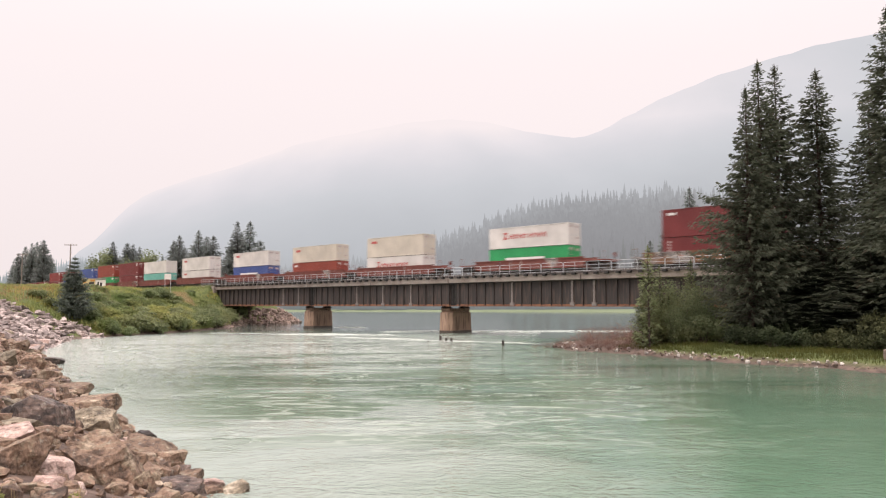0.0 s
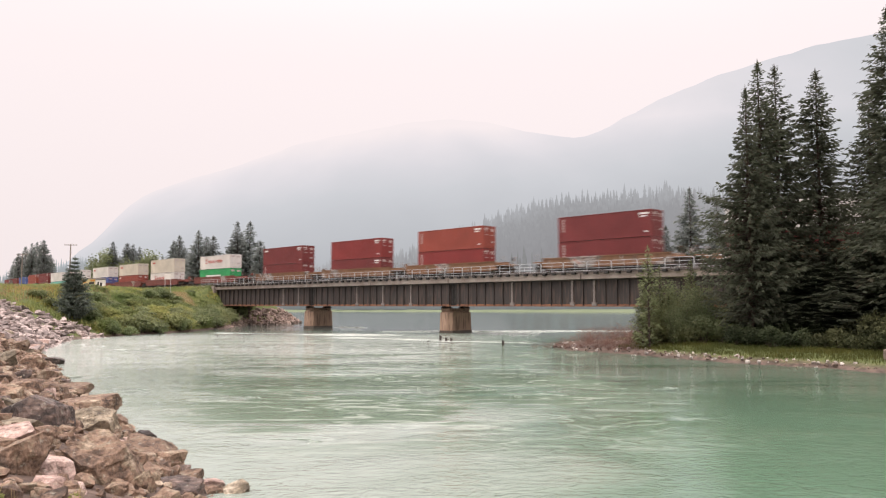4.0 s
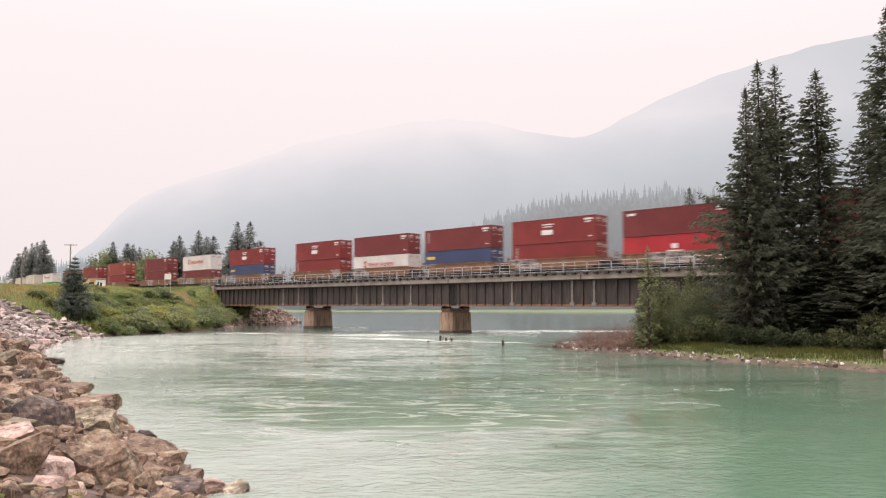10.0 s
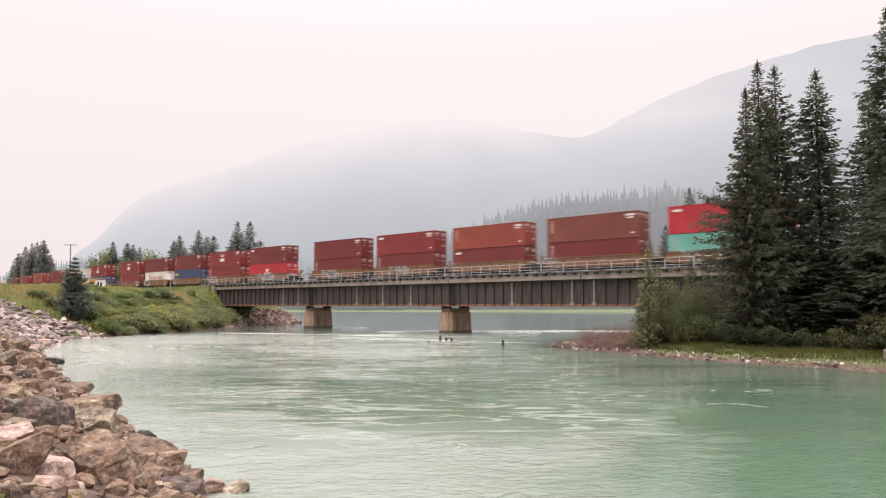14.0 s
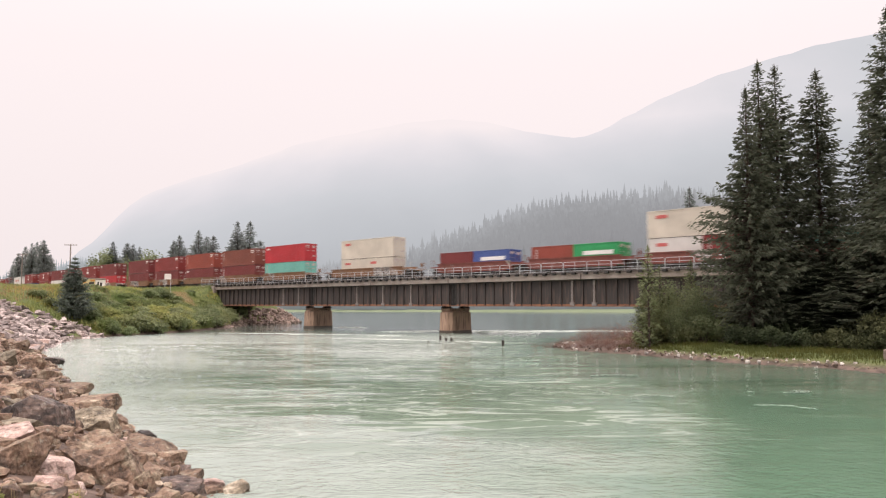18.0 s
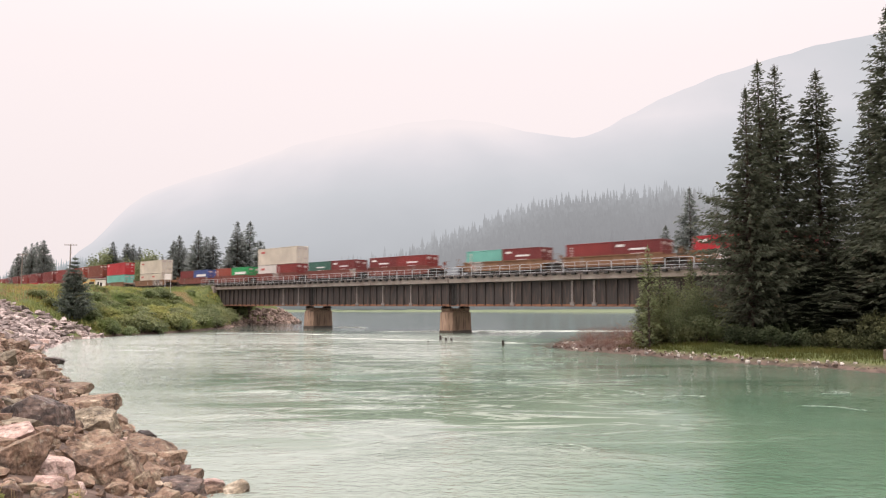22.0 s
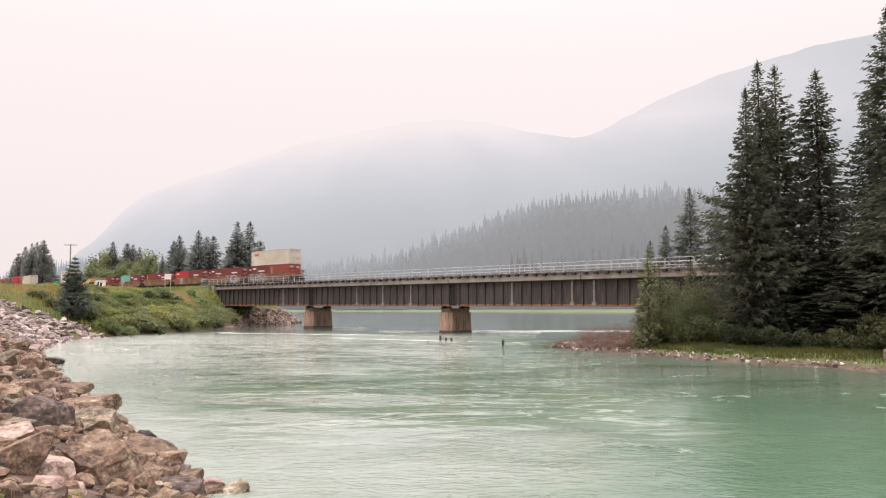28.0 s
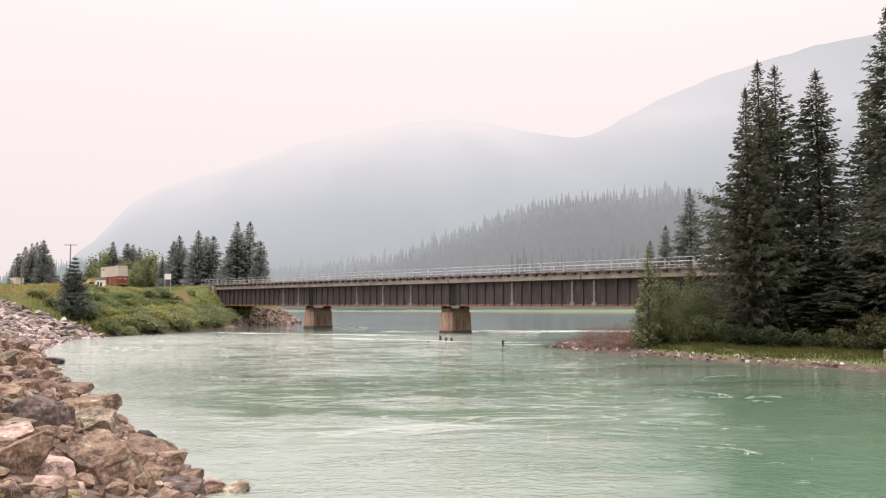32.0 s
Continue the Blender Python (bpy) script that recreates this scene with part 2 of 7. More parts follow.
def rock_material(name, stops, rough=0.85):
    """Quarried rock: fine-grained mottling, bedding lines, thin cracks, pale lichen specks and grit."""
    m, n, l, b = nodes_of(name)
    co, info = n.new("ShaderNodeTexCoord"), n.new("ShaderNodeObjectInfo")
    off = n.new("ShaderNodeVectorMath")
    off.operation = "ADD"
    # grain at its true size, whatever the block's scale
    geo = n.new("ShaderNodeNewGeometry")
    l.new(geo.outputs["Position"], off.inputs[0])
    l.new(info.outputs["Location"], off.inputs[1])

    def noise_tex(scale, detail, rough_, vec, dist=0.0):
        t = n.new("ShaderNodeTexNoise")
        t.inputs["Scale"].default_value, t.inputs["Detail"].default_value, t.inputs["Roughness"].default_value, t.inputs["Distortion"].default_value = scale, detail, rough_, dist
        l.new(vec, t.inputs["Vector"])
        return t

    def mixed(kind, fac, a, c):
        q = n.new("ShaderNodeMix")
        q.data_type, q.blend_type = "RGBA", kind
        if isinstance(fac, float):
            q.inputs[0].default_value = fac
        else:
            l.new(fac, q.inputs[0])
        for sock, v in ((q.inputs[6], a), (q.inputs[7], c)):
            if isinstance(v, tuple):
                sock.default_value = (*v, 1)
            else:
                l.new(v, sock)
        return q.outputs[2]

    bed = n.new("ShaderNodeMapping")
    bed.inputs["Rotation"].default_value, bed.inputs["Scale"].default_value = (0.35, 0.25, 0.4), (1.0, 1.0, 5.0)
    l.new(off.outputs[0], bed.inputs[0])
    mott = noise_tex(1.6, 10, 0.72, off.outputs[0])
    bands = noise_tex(1.5, 6, 0.6, bed.outputs[0], 0.4)
    grit = noise_tex(9, 8, 0.72, off.outputs[0])
    specks = noise_tex(7, 4, 0.6, off.outputs[0])
    rugged = noise_tex(5.5, 8, 0.62, off.outputs[0], 0.6)
    warp = n.new("ShaderNodeVectorMath")
    warp.operation = "MULTIPLY_ADD"
    l.new(mott.outputs["Color"], warp.inputs[0])
    warp.inputs[1].default_value = (0.9, 0.9, 0.9)
    l.new(off.outputs[0], warp.inputs[2])
    crack = n.new("ShaderNodeTexVoronoi")
    crack.feature = "DISTANCE_TO_EDGE"
    crack.inputs["Scale"].default_value = 1.3
    l.new(warp.outputs[0], crack.inputs["Vector"])
    tone = n.new("ShaderNodeMath")
    tone.operation = "MULTIPLY_ADD"
    tone.inputs[1].default_value = 0.28
    half = n.new("ShaderNodeMath")
    half.operation = "MULTIPLY"
    half.inputs[1].default_value = 0.72
    l.new(mott.outputs[0], half.inputs[0])
    l.new(bands.outputs[0], tone.inputs[0])
    l.new(half.outputs[0], tone.inputs[2])
    rp = ramp(n, stops)
    l.new(tone.outputs[0], rp.inputs[0])
    hsv, rnd = n.new("ShaderNodeHueSaturation"), n.new("ShaderNodeMapRange")
    rnd.inputs["To Min"].default_value, rnd.inputs["To Max"].default_value = 0.85, 1.25
    l.new(info.outputs["Random"], rnd.inputs[0])
    l.new(rnd.outputs[0], hsv.inputs["Value"])
    l.new(rp.outputs[0], hsv.inputs["Color"])
    gr = ramp(n, [(0.36, (0.36, 0.34, 0.32)), (0.5, (1.0, 1.0, 1.0)), (0.64, (1.4, 1.38, 1.33))])
    l.new(grit.outputs[0], gr.inputs[0])
    colour = mixed("MULTIPLY", 0.75, hsv.outputs[0], gr.outputs[0])
    sp = ramp(n, [(0.6, (0, 0, 0)), (0.68, (0.5, 0.5, 0.5))])
    l.new(specks.outputs[0], sp.inputs[0])
    colour = mixed("MIX", sp.outputs[0], colour, (0.40, 0.38, 0.31))
    line = ramp(n, [(0.0, (0.16, 0.16, 0.16)), (0.008, (0, 0, 0))])
    l.new(crack.outputs["Distance"], line.inputs[0])
    colour = mixed("MIX", line.outputs[0], colour, (0.035, 0.027, 0.022))
    l.new(colour, b.inputs["Base Color"])
    b.inputs["Roughness"].default_value = rough
    deep = ramp(n, [(0.0, (0.75, 0.75, 0.75)), (0.02, (1, 1, 1))])
    l.new(crack.outputs["Distance"], deep.inputs[0])
    h1, h2 = n.new("ShaderNodeMath"), n.new("ShaderNodeMath")
    h1.operation = h2.operation = "MULTIPLY_ADD"
    h1.inputs[1].default_value, h2.inputs[1].default_value = 0.6, 0.4
    l.new(grit.outputs[0], h1.inputs[0])
    l.new(deep.outputs[0], h1.inputs[2])
    l.new(bands.outputs[0], h2.inputs[0])
    l.new(h1.outputs[0], h2.inputs[2])
    h3 = n.new("ShaderNodeMath")
    h3.operation = "MULTIPLY_ADD"
    h3.inputs[1].default_value = 1.0
    l.new(rugged.outputs[0], h3.inputs[0])
    l.new(h2.outputs[0], h3.inputs[2])
    bp = n.new("ShaderNodeBump")
    bp.inputs["Strength"].default_value, bp.inputs["Distance"].default_value = 0.9, 0.06
    l.new(h3.outputs[0], bp.inputs["Height"])
    l.new(bp.outputs[0], b.inputs["Normal"])
    return m


# ---- mesh building ----
class Shape:
    """Collects corners and faces for one mesh."""

    def __init__(self):
        self.v, self.f, self.mi = [], [], []

    def add(self, verts, faces):
        k = len(self.v)
        self.v.extend(verts)
        self.f.extend([tuple(i + k for i in fc) for fc in faces])
        return self

    def box(self, x0, x1, y0, y1, z0, z1, m=None):
        vs = [(x, y, z) for z in (z0, z1) for y in (y0, y1) for x in (x0, x1)]
        if m is not None:
            vs = [tuple(m @ Vector(p)) for p in vs]
        return self.add(vs, [(0, 2, 3, 1), (4, 5, 7, 6), (0, 1, 5, 4), (2, 6, 7, 3), (0, 4, 6, 2), (1, 3, 7, 5)])

    def cbox(self, x0, x1, y0, y1, z0, z1, c=0.02, m=None):
        """A box with chamfered edges."""
        vs, idx = [], {}
        for sx in (0, 1):
            for sy in (0, 1):
                for sz in (0, 1):
                    p = (x1 if sx else x0, y1 if sy else y0, z1 if sz else z0)
                    d = (-c if sx else c, -c if sy else c, -c if sz else c)
                    for a in range(3):
                        q = [p[i] + (0 if i == a else d[i]) for i in range(3)]
                        idx[(sx, sy, sz, a)] = len(vs)
                        vs.append(tuple(m @ Vector(q)) if m is not None else tuple(q))
        g = idx
        fs = []
        for s in (0, 1):
            ring = [(0, 0), (1, 0), (1, 1), (0, 1)]
            if not s:
                ring = ring[::-1]
            fs.append(tuple(g[(s, a, b, 0)] for a, b in ring))
            fs.append(tuple(g[(a, s, b, 1)] for a, b in ring[::-1]))
            fs.append(tuple(g[(a, b, s, 2)] for a, b in ring))
        for a in (0, 1):
            for b in (0, 1):
                flip = (a == b)
                e = (g[(a, b, 0, 0)], g[(a, b, 1, 0)], g[(a, b, 1, 1)], g[(a, b, 0, 1)])
                fs.append(e if not flip else e[::-1])
                e = (g[(a, 0, b, 0)], g[(a, 0, b, 2)], g[(a, 1, b, 2)], g[(a, 1, b, 0)])
                fs.append(e if not flip else e[::-1])
                e = (g[(0, a, b, 1)], g[(1, a, b, 1)], g[(1, a, b, 2)], g[(0, a, b, 2)])
                fs.append(e if not flip else e[::-1])
        for k in [(a, b, d) for a in (0, 1) for b in (0, 1) for d in (0, 1)]:
            t = (g[(*k, 0)], g[(*k, 1)], g[(*k, 2)])
            fs.append(t if sum(k) % 2 else t[::-1])
        return self.add(vs, fs)

    def tube(self, p0, p1, r0, r1=None, n=6, cap=True):
        p0, p1 = Vector(p0), Vector(p1)
        r1 = r0 if r1 is None else r1
        q = (p1 - p0).to_track_quat("Z", "Y")
        vs = []
        for p, r in ((p0, r0), (p1, r1)):
            for i in range(n):
                a = 2 * math.pi * i / n
                vs.append(tuple(p + q @ Vector((r * math.cos(a), r * math.sin(a), 0))))
        fs = [(i, (i + 1) % n, n + (i + 1) % n, n + i) for i in range(n)]
        if cap:
            fs += [tuple(range(n))[::-1], tuple(range(n, 2 * n))]
        return self.add(vs, fs)

    def path(self, pts, r, n=6):
        for a, b in zip(pts, pts[1:]):
            self.tube(a, b, r, r, n)
        return self

    def prism(self, poly, z0, z1, top_scale=1.0):
        n = len(poly)
        cx = sum(p[0] for p in poly) / n
        cy = sum(p[1] for p in poly) / n
        vs = [(x, y, z0) for x, y in poly] + [(cx + (x - cx) * top_scale, cy + (y - cy) * top_scale, z1) for x, y in poly]
        fs = [(i, (i + 1) % n, n + (i + 1) % n, n + i) for i in range(n)] + [tuple(range(n))[::-1], tuple(range(n, 2 * n))]
        return self.add(vs, fs)

    def profile(self, pts, x0, x1):
        """A closed outline in y, z, run from x0 to x1."""
        n = len(pts)
        vs = [(x0, y, z) for y, z in pts] + [(x1, y, z) for y, z in pts]
        fs = [((i + 1) % n, i, n + i, n + (i + 1) % n) for i in range(n)] + [tuple(range(n)), tuple(range(n, 2 * n))[::-1]]
        return self.add(vs, fs)

    def mesh(self, name, smooth=False):
        me = bpy.data.meshes.new(name)
        me.from_pydata(self.v, [], self.f)
        if smooth:
            me.polygons.foreach_set("use_smooth", [True] * len(me.polygons))
        me.update()
        return me


def put(name, me, material, parent=None, label="", m=None):
    """One mesh object on shared mesh data, with its own material, under a thing or part."""
    ob = new(name, me)
    if not me.materials:
        me.materials.append(material)
    if me.materials[0] is not material:
        ob.material_slots[0].link = "OBJECT"
        ob.material_slots[0].material = material
    if parent is not None:
        ob.parent = parent
    if m is not None:
        ob.matrix_basis = m
    return tagged(ob, label)


def part(name, shape, material, parent=None, label="", m=None, smooth=False):
    return put(name, shape.mesh(name, smooth), material, parent, label, m)


def empty(name, m, label, category, group="", kind=""):
    ob = new(name)
    ob.matrix_basis = m
    return tagged(ob, label, category, group, kind)


# ---- the line of the railway ----
HEADING = radians(45.005)
ALONG = Vector((-math.sin(HEADING), math.cos(HEADING), 0))
ACROSS = Vector((math.cos(HEADING), math.sin(HEADING), 0))
OFFSET, BEND_AT, BEND_R = 73.51, 95.0, 1806.0
RAIL_Z, SPEED = 7.72, 19.474


def track_point(s):
    """The centre of the track s metres along it, and its turn."""
    if s <= BEND_AT:
        return ACROSS * OFFSET + ALONG * s, 0.0
    a = (s - BEND_AT) / BEND_R
    return ACROSS * OFFSET + ALONG * BEND_AT + (ALONG * math.sin(a) + ACROSS * (1 - math.cos(a))) * BEND_R, a


def track_pose(s, z=RAIL_Z, side=0.0):
    """A pose on the track: x along it away from the eye, y towards the eye."""
    p, a = track_point(s)
    m = pose(p.x, p.y, z, 0, 0, 90 + 45.005 - math.degrees(a))
    return m @ Matrix.Translation((0, side, 0))


BRIDGE_A, BRIDGE_B = 28.0, 131.0
JOINTS = (69.5, 101.0)
PIERS = (71.1, 102.3)

# ---- ground, river and banks ----
LEFT_BANK = [(20, -60), (10, -20), (2.0, 5), (-2.0, 10.5), (-4.6, 14.9), (-7.0, 19.5), (-10.7, 24.6), (-16.0, 33.5), (-24.6, 47.8), (-33.4, 62.7),
             (-39.6, 80), (-39.4, 86.5), (-38.2, 93), (-35.2, 104.5), (-35.0, 122), (-36.7, 135.7), (-36, 150), (-36, 165), (-55, 190), (-110, 300)]
FAR_BANK = [(-150, 400), (-60, 425), (60, 400), (130, 330)]
RIGHT_BANK = [(110, 220), (60, 140), (30, 104), (23, 96), (20.5, 86), (15.5, 76), (10, 69.5), (9.3, 66.2), (10.2, 62), (13.8, 57.2), (16.6, 51.8), (18.9, 47.8),
              (22.3, 45.0), (24.2, 40.6), (31, 30), (45, 10), (70, -60)]
SHORE = LEFT_BANK + FAR_BANK + RIGHT_BANK


def shore_distance(X, Y):
    """Distance to the shore line (minus over the water), and which bank is nearest: 0, 1 or 2."""
    best = np.full(X.shape, 1e9)
    side = np.zeros(X.shape, int)
    inside = np.zeros(X.shape, bool)
    n = len(SHORE)
    for i in range(n):
        (ax, ay), (bx, by) = SHORE[i], SHORE[(i + 1) % n]
        dx, dy = bx - ax, by - ay
        k = np.clip(((X - ax) * dx + (Y - ay) * dy) / (dx * dx + dy * dy), 0, 1)
        d = np.hypot(X - ax - k * dx, Y - ay - k * dy)
        near = d < best
        best = np.where(near, d, best)
        which = 0 if i < len(LEFT_BANK) else (1 if i < len(LEFT_BANK) + len(FAR_BANK) - 1 else 2)
        side = np.where(near, which, side)
        if ay != by:
            inside ^= ((ay > Y) != (by > Y)) & (X < ax + (Y - ay) * dx / dy)
    return np.where(inside, -best, best), side


def track_distance(X, Y):
    """Distance from the track's centre line, and the place along it."""
    best, place = np.full(X.shape, 1e9), np.zeros(X.shape)
    for s in list(range(-600, 60, 6)) + list(range(60, 220, 3)) + list(range(220, 1100, 12)):
        p, a = track_point(s)
        t = ALONG * math.cos(a) + ACROSS * math.sin(a)
        lx, ly = X - p.x, Y - p.y
        k = lx * t.x + ly * t.y
        d = np.hypot(lx, ly)
        near = d < best
        best = np.where(near, d, best)
        place = np.where(near, s + k, place)
    # true offset: recompute from the nearest place
    out = np.empty(X.shape)
    flat_s, fo = place.ravel(), out.ravel()
    fx, fy = X.ravel(), Y.ravel()
    a = np.where(flat_s > BEND_AT, (flat_s - BEND_AT) / BEND_R, 0)
    base = ACROSS * OFFSET
    straight = flat_s <= BEND_AT
    px = np.where(straight, base.x + ALONG.x * flat_s, base.x + ALONG.x * BEND_AT + (ALONG.x * np.sin(a) + ACROSS.x * (1 - np.cos(a))) * BEND_R)
    py = np.where(straight, base.y + ALONG.y * flat_s, base.y + ALONG.y * BEND_AT + (ALONG.y * np.sin(a) + ACROSS.y * (1 - np.cos(a))) * BEND_R)
    fo[:] = np.hypot(fx - px, fy - py)
    return out, place


def smooth01(x):
    x = np.clip(x, 0, 1)
    return x * x * (3 - 2 * x)


def ground_height(X, Y):
    d, side = shore_distance(X, Y)
    bed = np.maximum(-2.2, 0.5 * d) - 0.05
    top = 2.1 + 3.75 * smooth01((Y - 34) / 28)
    slope = 0.34 + 0.22 * smooth01((Y - 15) / 60)
    left = np.minimum(slope * d, top) + np.clip((d - 14) * 0.02, 0, 0.3) * smooth01((Y - 40) / 30)
    right = 0.12 + np.minimum(0.16 * d, 0.55) + np.clip(d - 5, 0, 40) * 0.03
    far = np.minimum(0.04 * d, 1.3)
    h = np.where(side == 0, left, np.where(side == 1, far, right))
    q, s = track_distance(X, Y)
    gap = np.clip(np.minimum(s - BRIDGE_A, BRIDGE_B + 1 - s), 0, None)
    bank = 7.05 - np.clip(q - 4.2, 0, None) * 0.58 - gap * 1.0
    h = np.where(d > 0, np.maximum(h, bank), np.maximum(bed, np.minimum(bank, 7.05)))
    # nothing may stand higher than the track bed on it
    h = np.where(q < 4.2, np.minimum(h, 7.05), h)
    n = np.sin(X * 0.9 + np.sin(Y * 0.5) * 2) * np.sin(Y * 0.8 + 1.3) * 0.07 + np.sin(X * 0.23 + 1) * np.sin(Y * 0.19) * 0.15
    return np.where((d > 1) & (q > 4.5), h + n * smooth01(d / 6), h)


def height_at(x, y):
    return float(ground_height(np.array([[float(x)]]), np.array([[float(y)]]))[0, 0])


def spaced(lo, a, b, hi, step, grow=1.16):
    mid = list(np.arange(a, b, step))
    left, w = [], step
    x = a
    while x > lo:
        w *= grow
        x -= w
        left.append(max(x, lo))
    right, w, x = [], step, mid[-1]
    while x < hi:
        w *= grow
        x += w
        right.append(min(x, hi))
    return np.array(left[::-1] + mid + right)


def grid_mesh(name, xs, ys, Z, smooth=True):
    nx, ny = len(xs), len(ys)
    X, Y = np.meshgrid(xs, ys)
    co = np.stack([X.ravel(), Y.ravel(), Z.ravel()], 1)
    i = np.arange(nx * ny).reshape(ny, nx)
    quads = np.stack([i[:-1, :-1].ravel(), i[:-1, 1:].ravel(), i[1:, 1:].ravel(), i[1:, :-1].ravel()], 1)
    me = bpy.data.meshes.new(name)
    me.vertices.add(len(co))
    me.vertices.foreach_set("co", co.ravel())
    me.loops.add(quads.size)
    me.loops.foreach_set("vertex_index", quads.ravel())
    me.polygons.add(len(quads))
    me.polygons.foreach_set("loop_start", np.arange(0, quads.size, 4))
    me.polygons.foreach_set("loop_total", np.full(len(quads), 4))
    if smooth:
        me.polygons.foreach_set("use_smooth", [True] * len(quads))
    me.update()
    me.validate()
    return me


def ground_material():
    """Turf on the banks, gravel along the water, silt below it."""
    m, n, l, b = nodes_of("bank_ground")
    geo, sep = n.new("ShaderNodeNewGeometry"), n.new("ShaderNodeSeparateXYZ")
    l.new(geo.outputs["Position"], sep.inputs[0])
    patch, fine, mid = n.new("ShaderNodeTexNoise"), n.new("ShaderNodeTexNoise"), n.new("ShaderNodeTexNoise")
    for tex, s in ((patch, 0.07), (fine, 2.6), (mid, 0.45)):
        tex.inputs["Scale"].default_value, tex.inputs["Detail"].default_value = s, 6
        l.new(geo.outputs["Position"], tex.inputs["Vector"])
    turf = ramp(n, [(0.3, (0.06, 0.075, 0.022)), (0.5, (0.10, 0.122, 0.036)), (0.62, (0.135, 0.148, 0.045)), (0.75, (0.16, 0.14, 0.06))])
    mixv = n.new("ShaderNodeMath")
    mixv.operation = "MULTIPLY_ADD"
    mixv.inputs[1].default_value = 0.5
    half = n.new("ShaderNodeMath")
    half.operation = "MULTIPLY"
    half.inputs[1].default_value = 0.5
    l.new(fine.outputs[0], mixv.inputs[0])
    l.new(mid.outputs[0], half.inputs[0])
    l.new(half.outputs[0], mixv.inputs[2])
    l.new(mixv.outputs[0], turf.inputs[0])
    gravel = ramp(n, [(0.35, (0.05, 0.035, 0.027)), (0.65, (0.15, 0.104, 0.082))])
    l.new(fine.outputs[0], gravel.inputs[0])
    edge = n.new("ShaderNodeMapRange")
    edge.inputs["From Min"].default_value, edge.inputs["From Max"].default_value = 0.14, 0.4
    wob = n.new("ShaderNodeMath")
    wob.operation = "MULTIPLY_ADD"
    wob.inputs[1].default_value = 0.5
    l.new(mid.outputs[0], wob.inputs[0])
    sub = n.new("ShaderNodeMath")
    sub.operation = "SUBTRACT"
    sub.inputs[1].default_value = 0.25
    l.new(sep.outputs[2], sub.inputs[0])
    l.new(sub.outputs[0], wob.inputs[2])
    l.new(wob.outputs[0], edge.inputs[0])
    # no turf on the stony near bank
    nearer = n.new("ShaderNodeMapRange")
    nearer.inputs["From Min"].default_value, nearer.inputs["From Max"].default_value = 66, 76
    l.new(sep.outputs[1], nearer.inputs[0])
    west = n.new("ShaderNodeMath")
    west.operation = "GREATER_THAN"
    west.inputs[1].default_value = 15.5
    l.new(sep.outputs[0], west.inputs[0])
    either = n.new("ShaderNodeMath")
    either.operation = "MAXIMUM"
    l.new(nearer.outputs[0], either.inputs[0])
    l.new(west.outputs[0], either.inputs[1])
    both = n.new("ShaderNodeMath")
    both.operation = "MULTIPLY"
    l.new(edge.outputs[0], both.inputs[0])
    l.new(either.outputs[0], both.inputs[1])
    mx = n.new("ShaderNodeMix")
    mx.data_type = "RGBA"
    l.new(both.outputs[0], mx.inputs[0])
    l.new(gravel.outputs[0], mx.inputs[6])
    l.new(turf.outputs[0], mx.inputs[7])
    # meadow beyond the lake, haze put into its paler colour
    hazed_meadow, away = n.new("ShaderNodeMix"), n.new("ShaderNodeMapRange")
    hazed_meadow.data_type = "RGBA"
    away.inputs["From Min"].default_value, away.inputs["From Max"].default_value = 260, 330
    l.new(sep.outputs[1], away.inputs[0])
    l.new(away.outputs[0], hazed_meadow.inputs[0])
    l.new(mx.outputs[2], hazed_meadow.inputs[6])
    hr = ramp(n, [(0.35, (0.12, 0.155, 0.08)), (0.65, (0.155, 0.185, 0.105))])
    l.new(patch.outputs[0], hr.inputs[0])
    l.new(hr.outputs[0], hazed_meadow.inputs[7])
    l.new(hazed_meadow.outputs[2], b.inputs["Base Color"])
    b.inputs["Roughness"].default_value = 0.95
    bp = n.new("ShaderNodeBump")
    bp.inputs["Strength"].default_value, bp.inputs["Distance"].default_value = 0.6, 0.12
    l.new(fine.outputs[0], bp.inputs["Height"])
    l.new(bp.outputs[0], b.inputs["Normal"])
    return m


gx, gy = spaced(-3200, -70, 62, 3200, 1.3), spaced(-900, -4, 172, 4600, 1.4)
GX, GY = np.meshgrid(gx, gy)
ground = put("ground", grid_mesh("ground", gx, gy, ground_height(GX, GY)), ground_material())
tagged(ground, "grassy river banks with gravel at the water's edge", "ground", kind="structure")


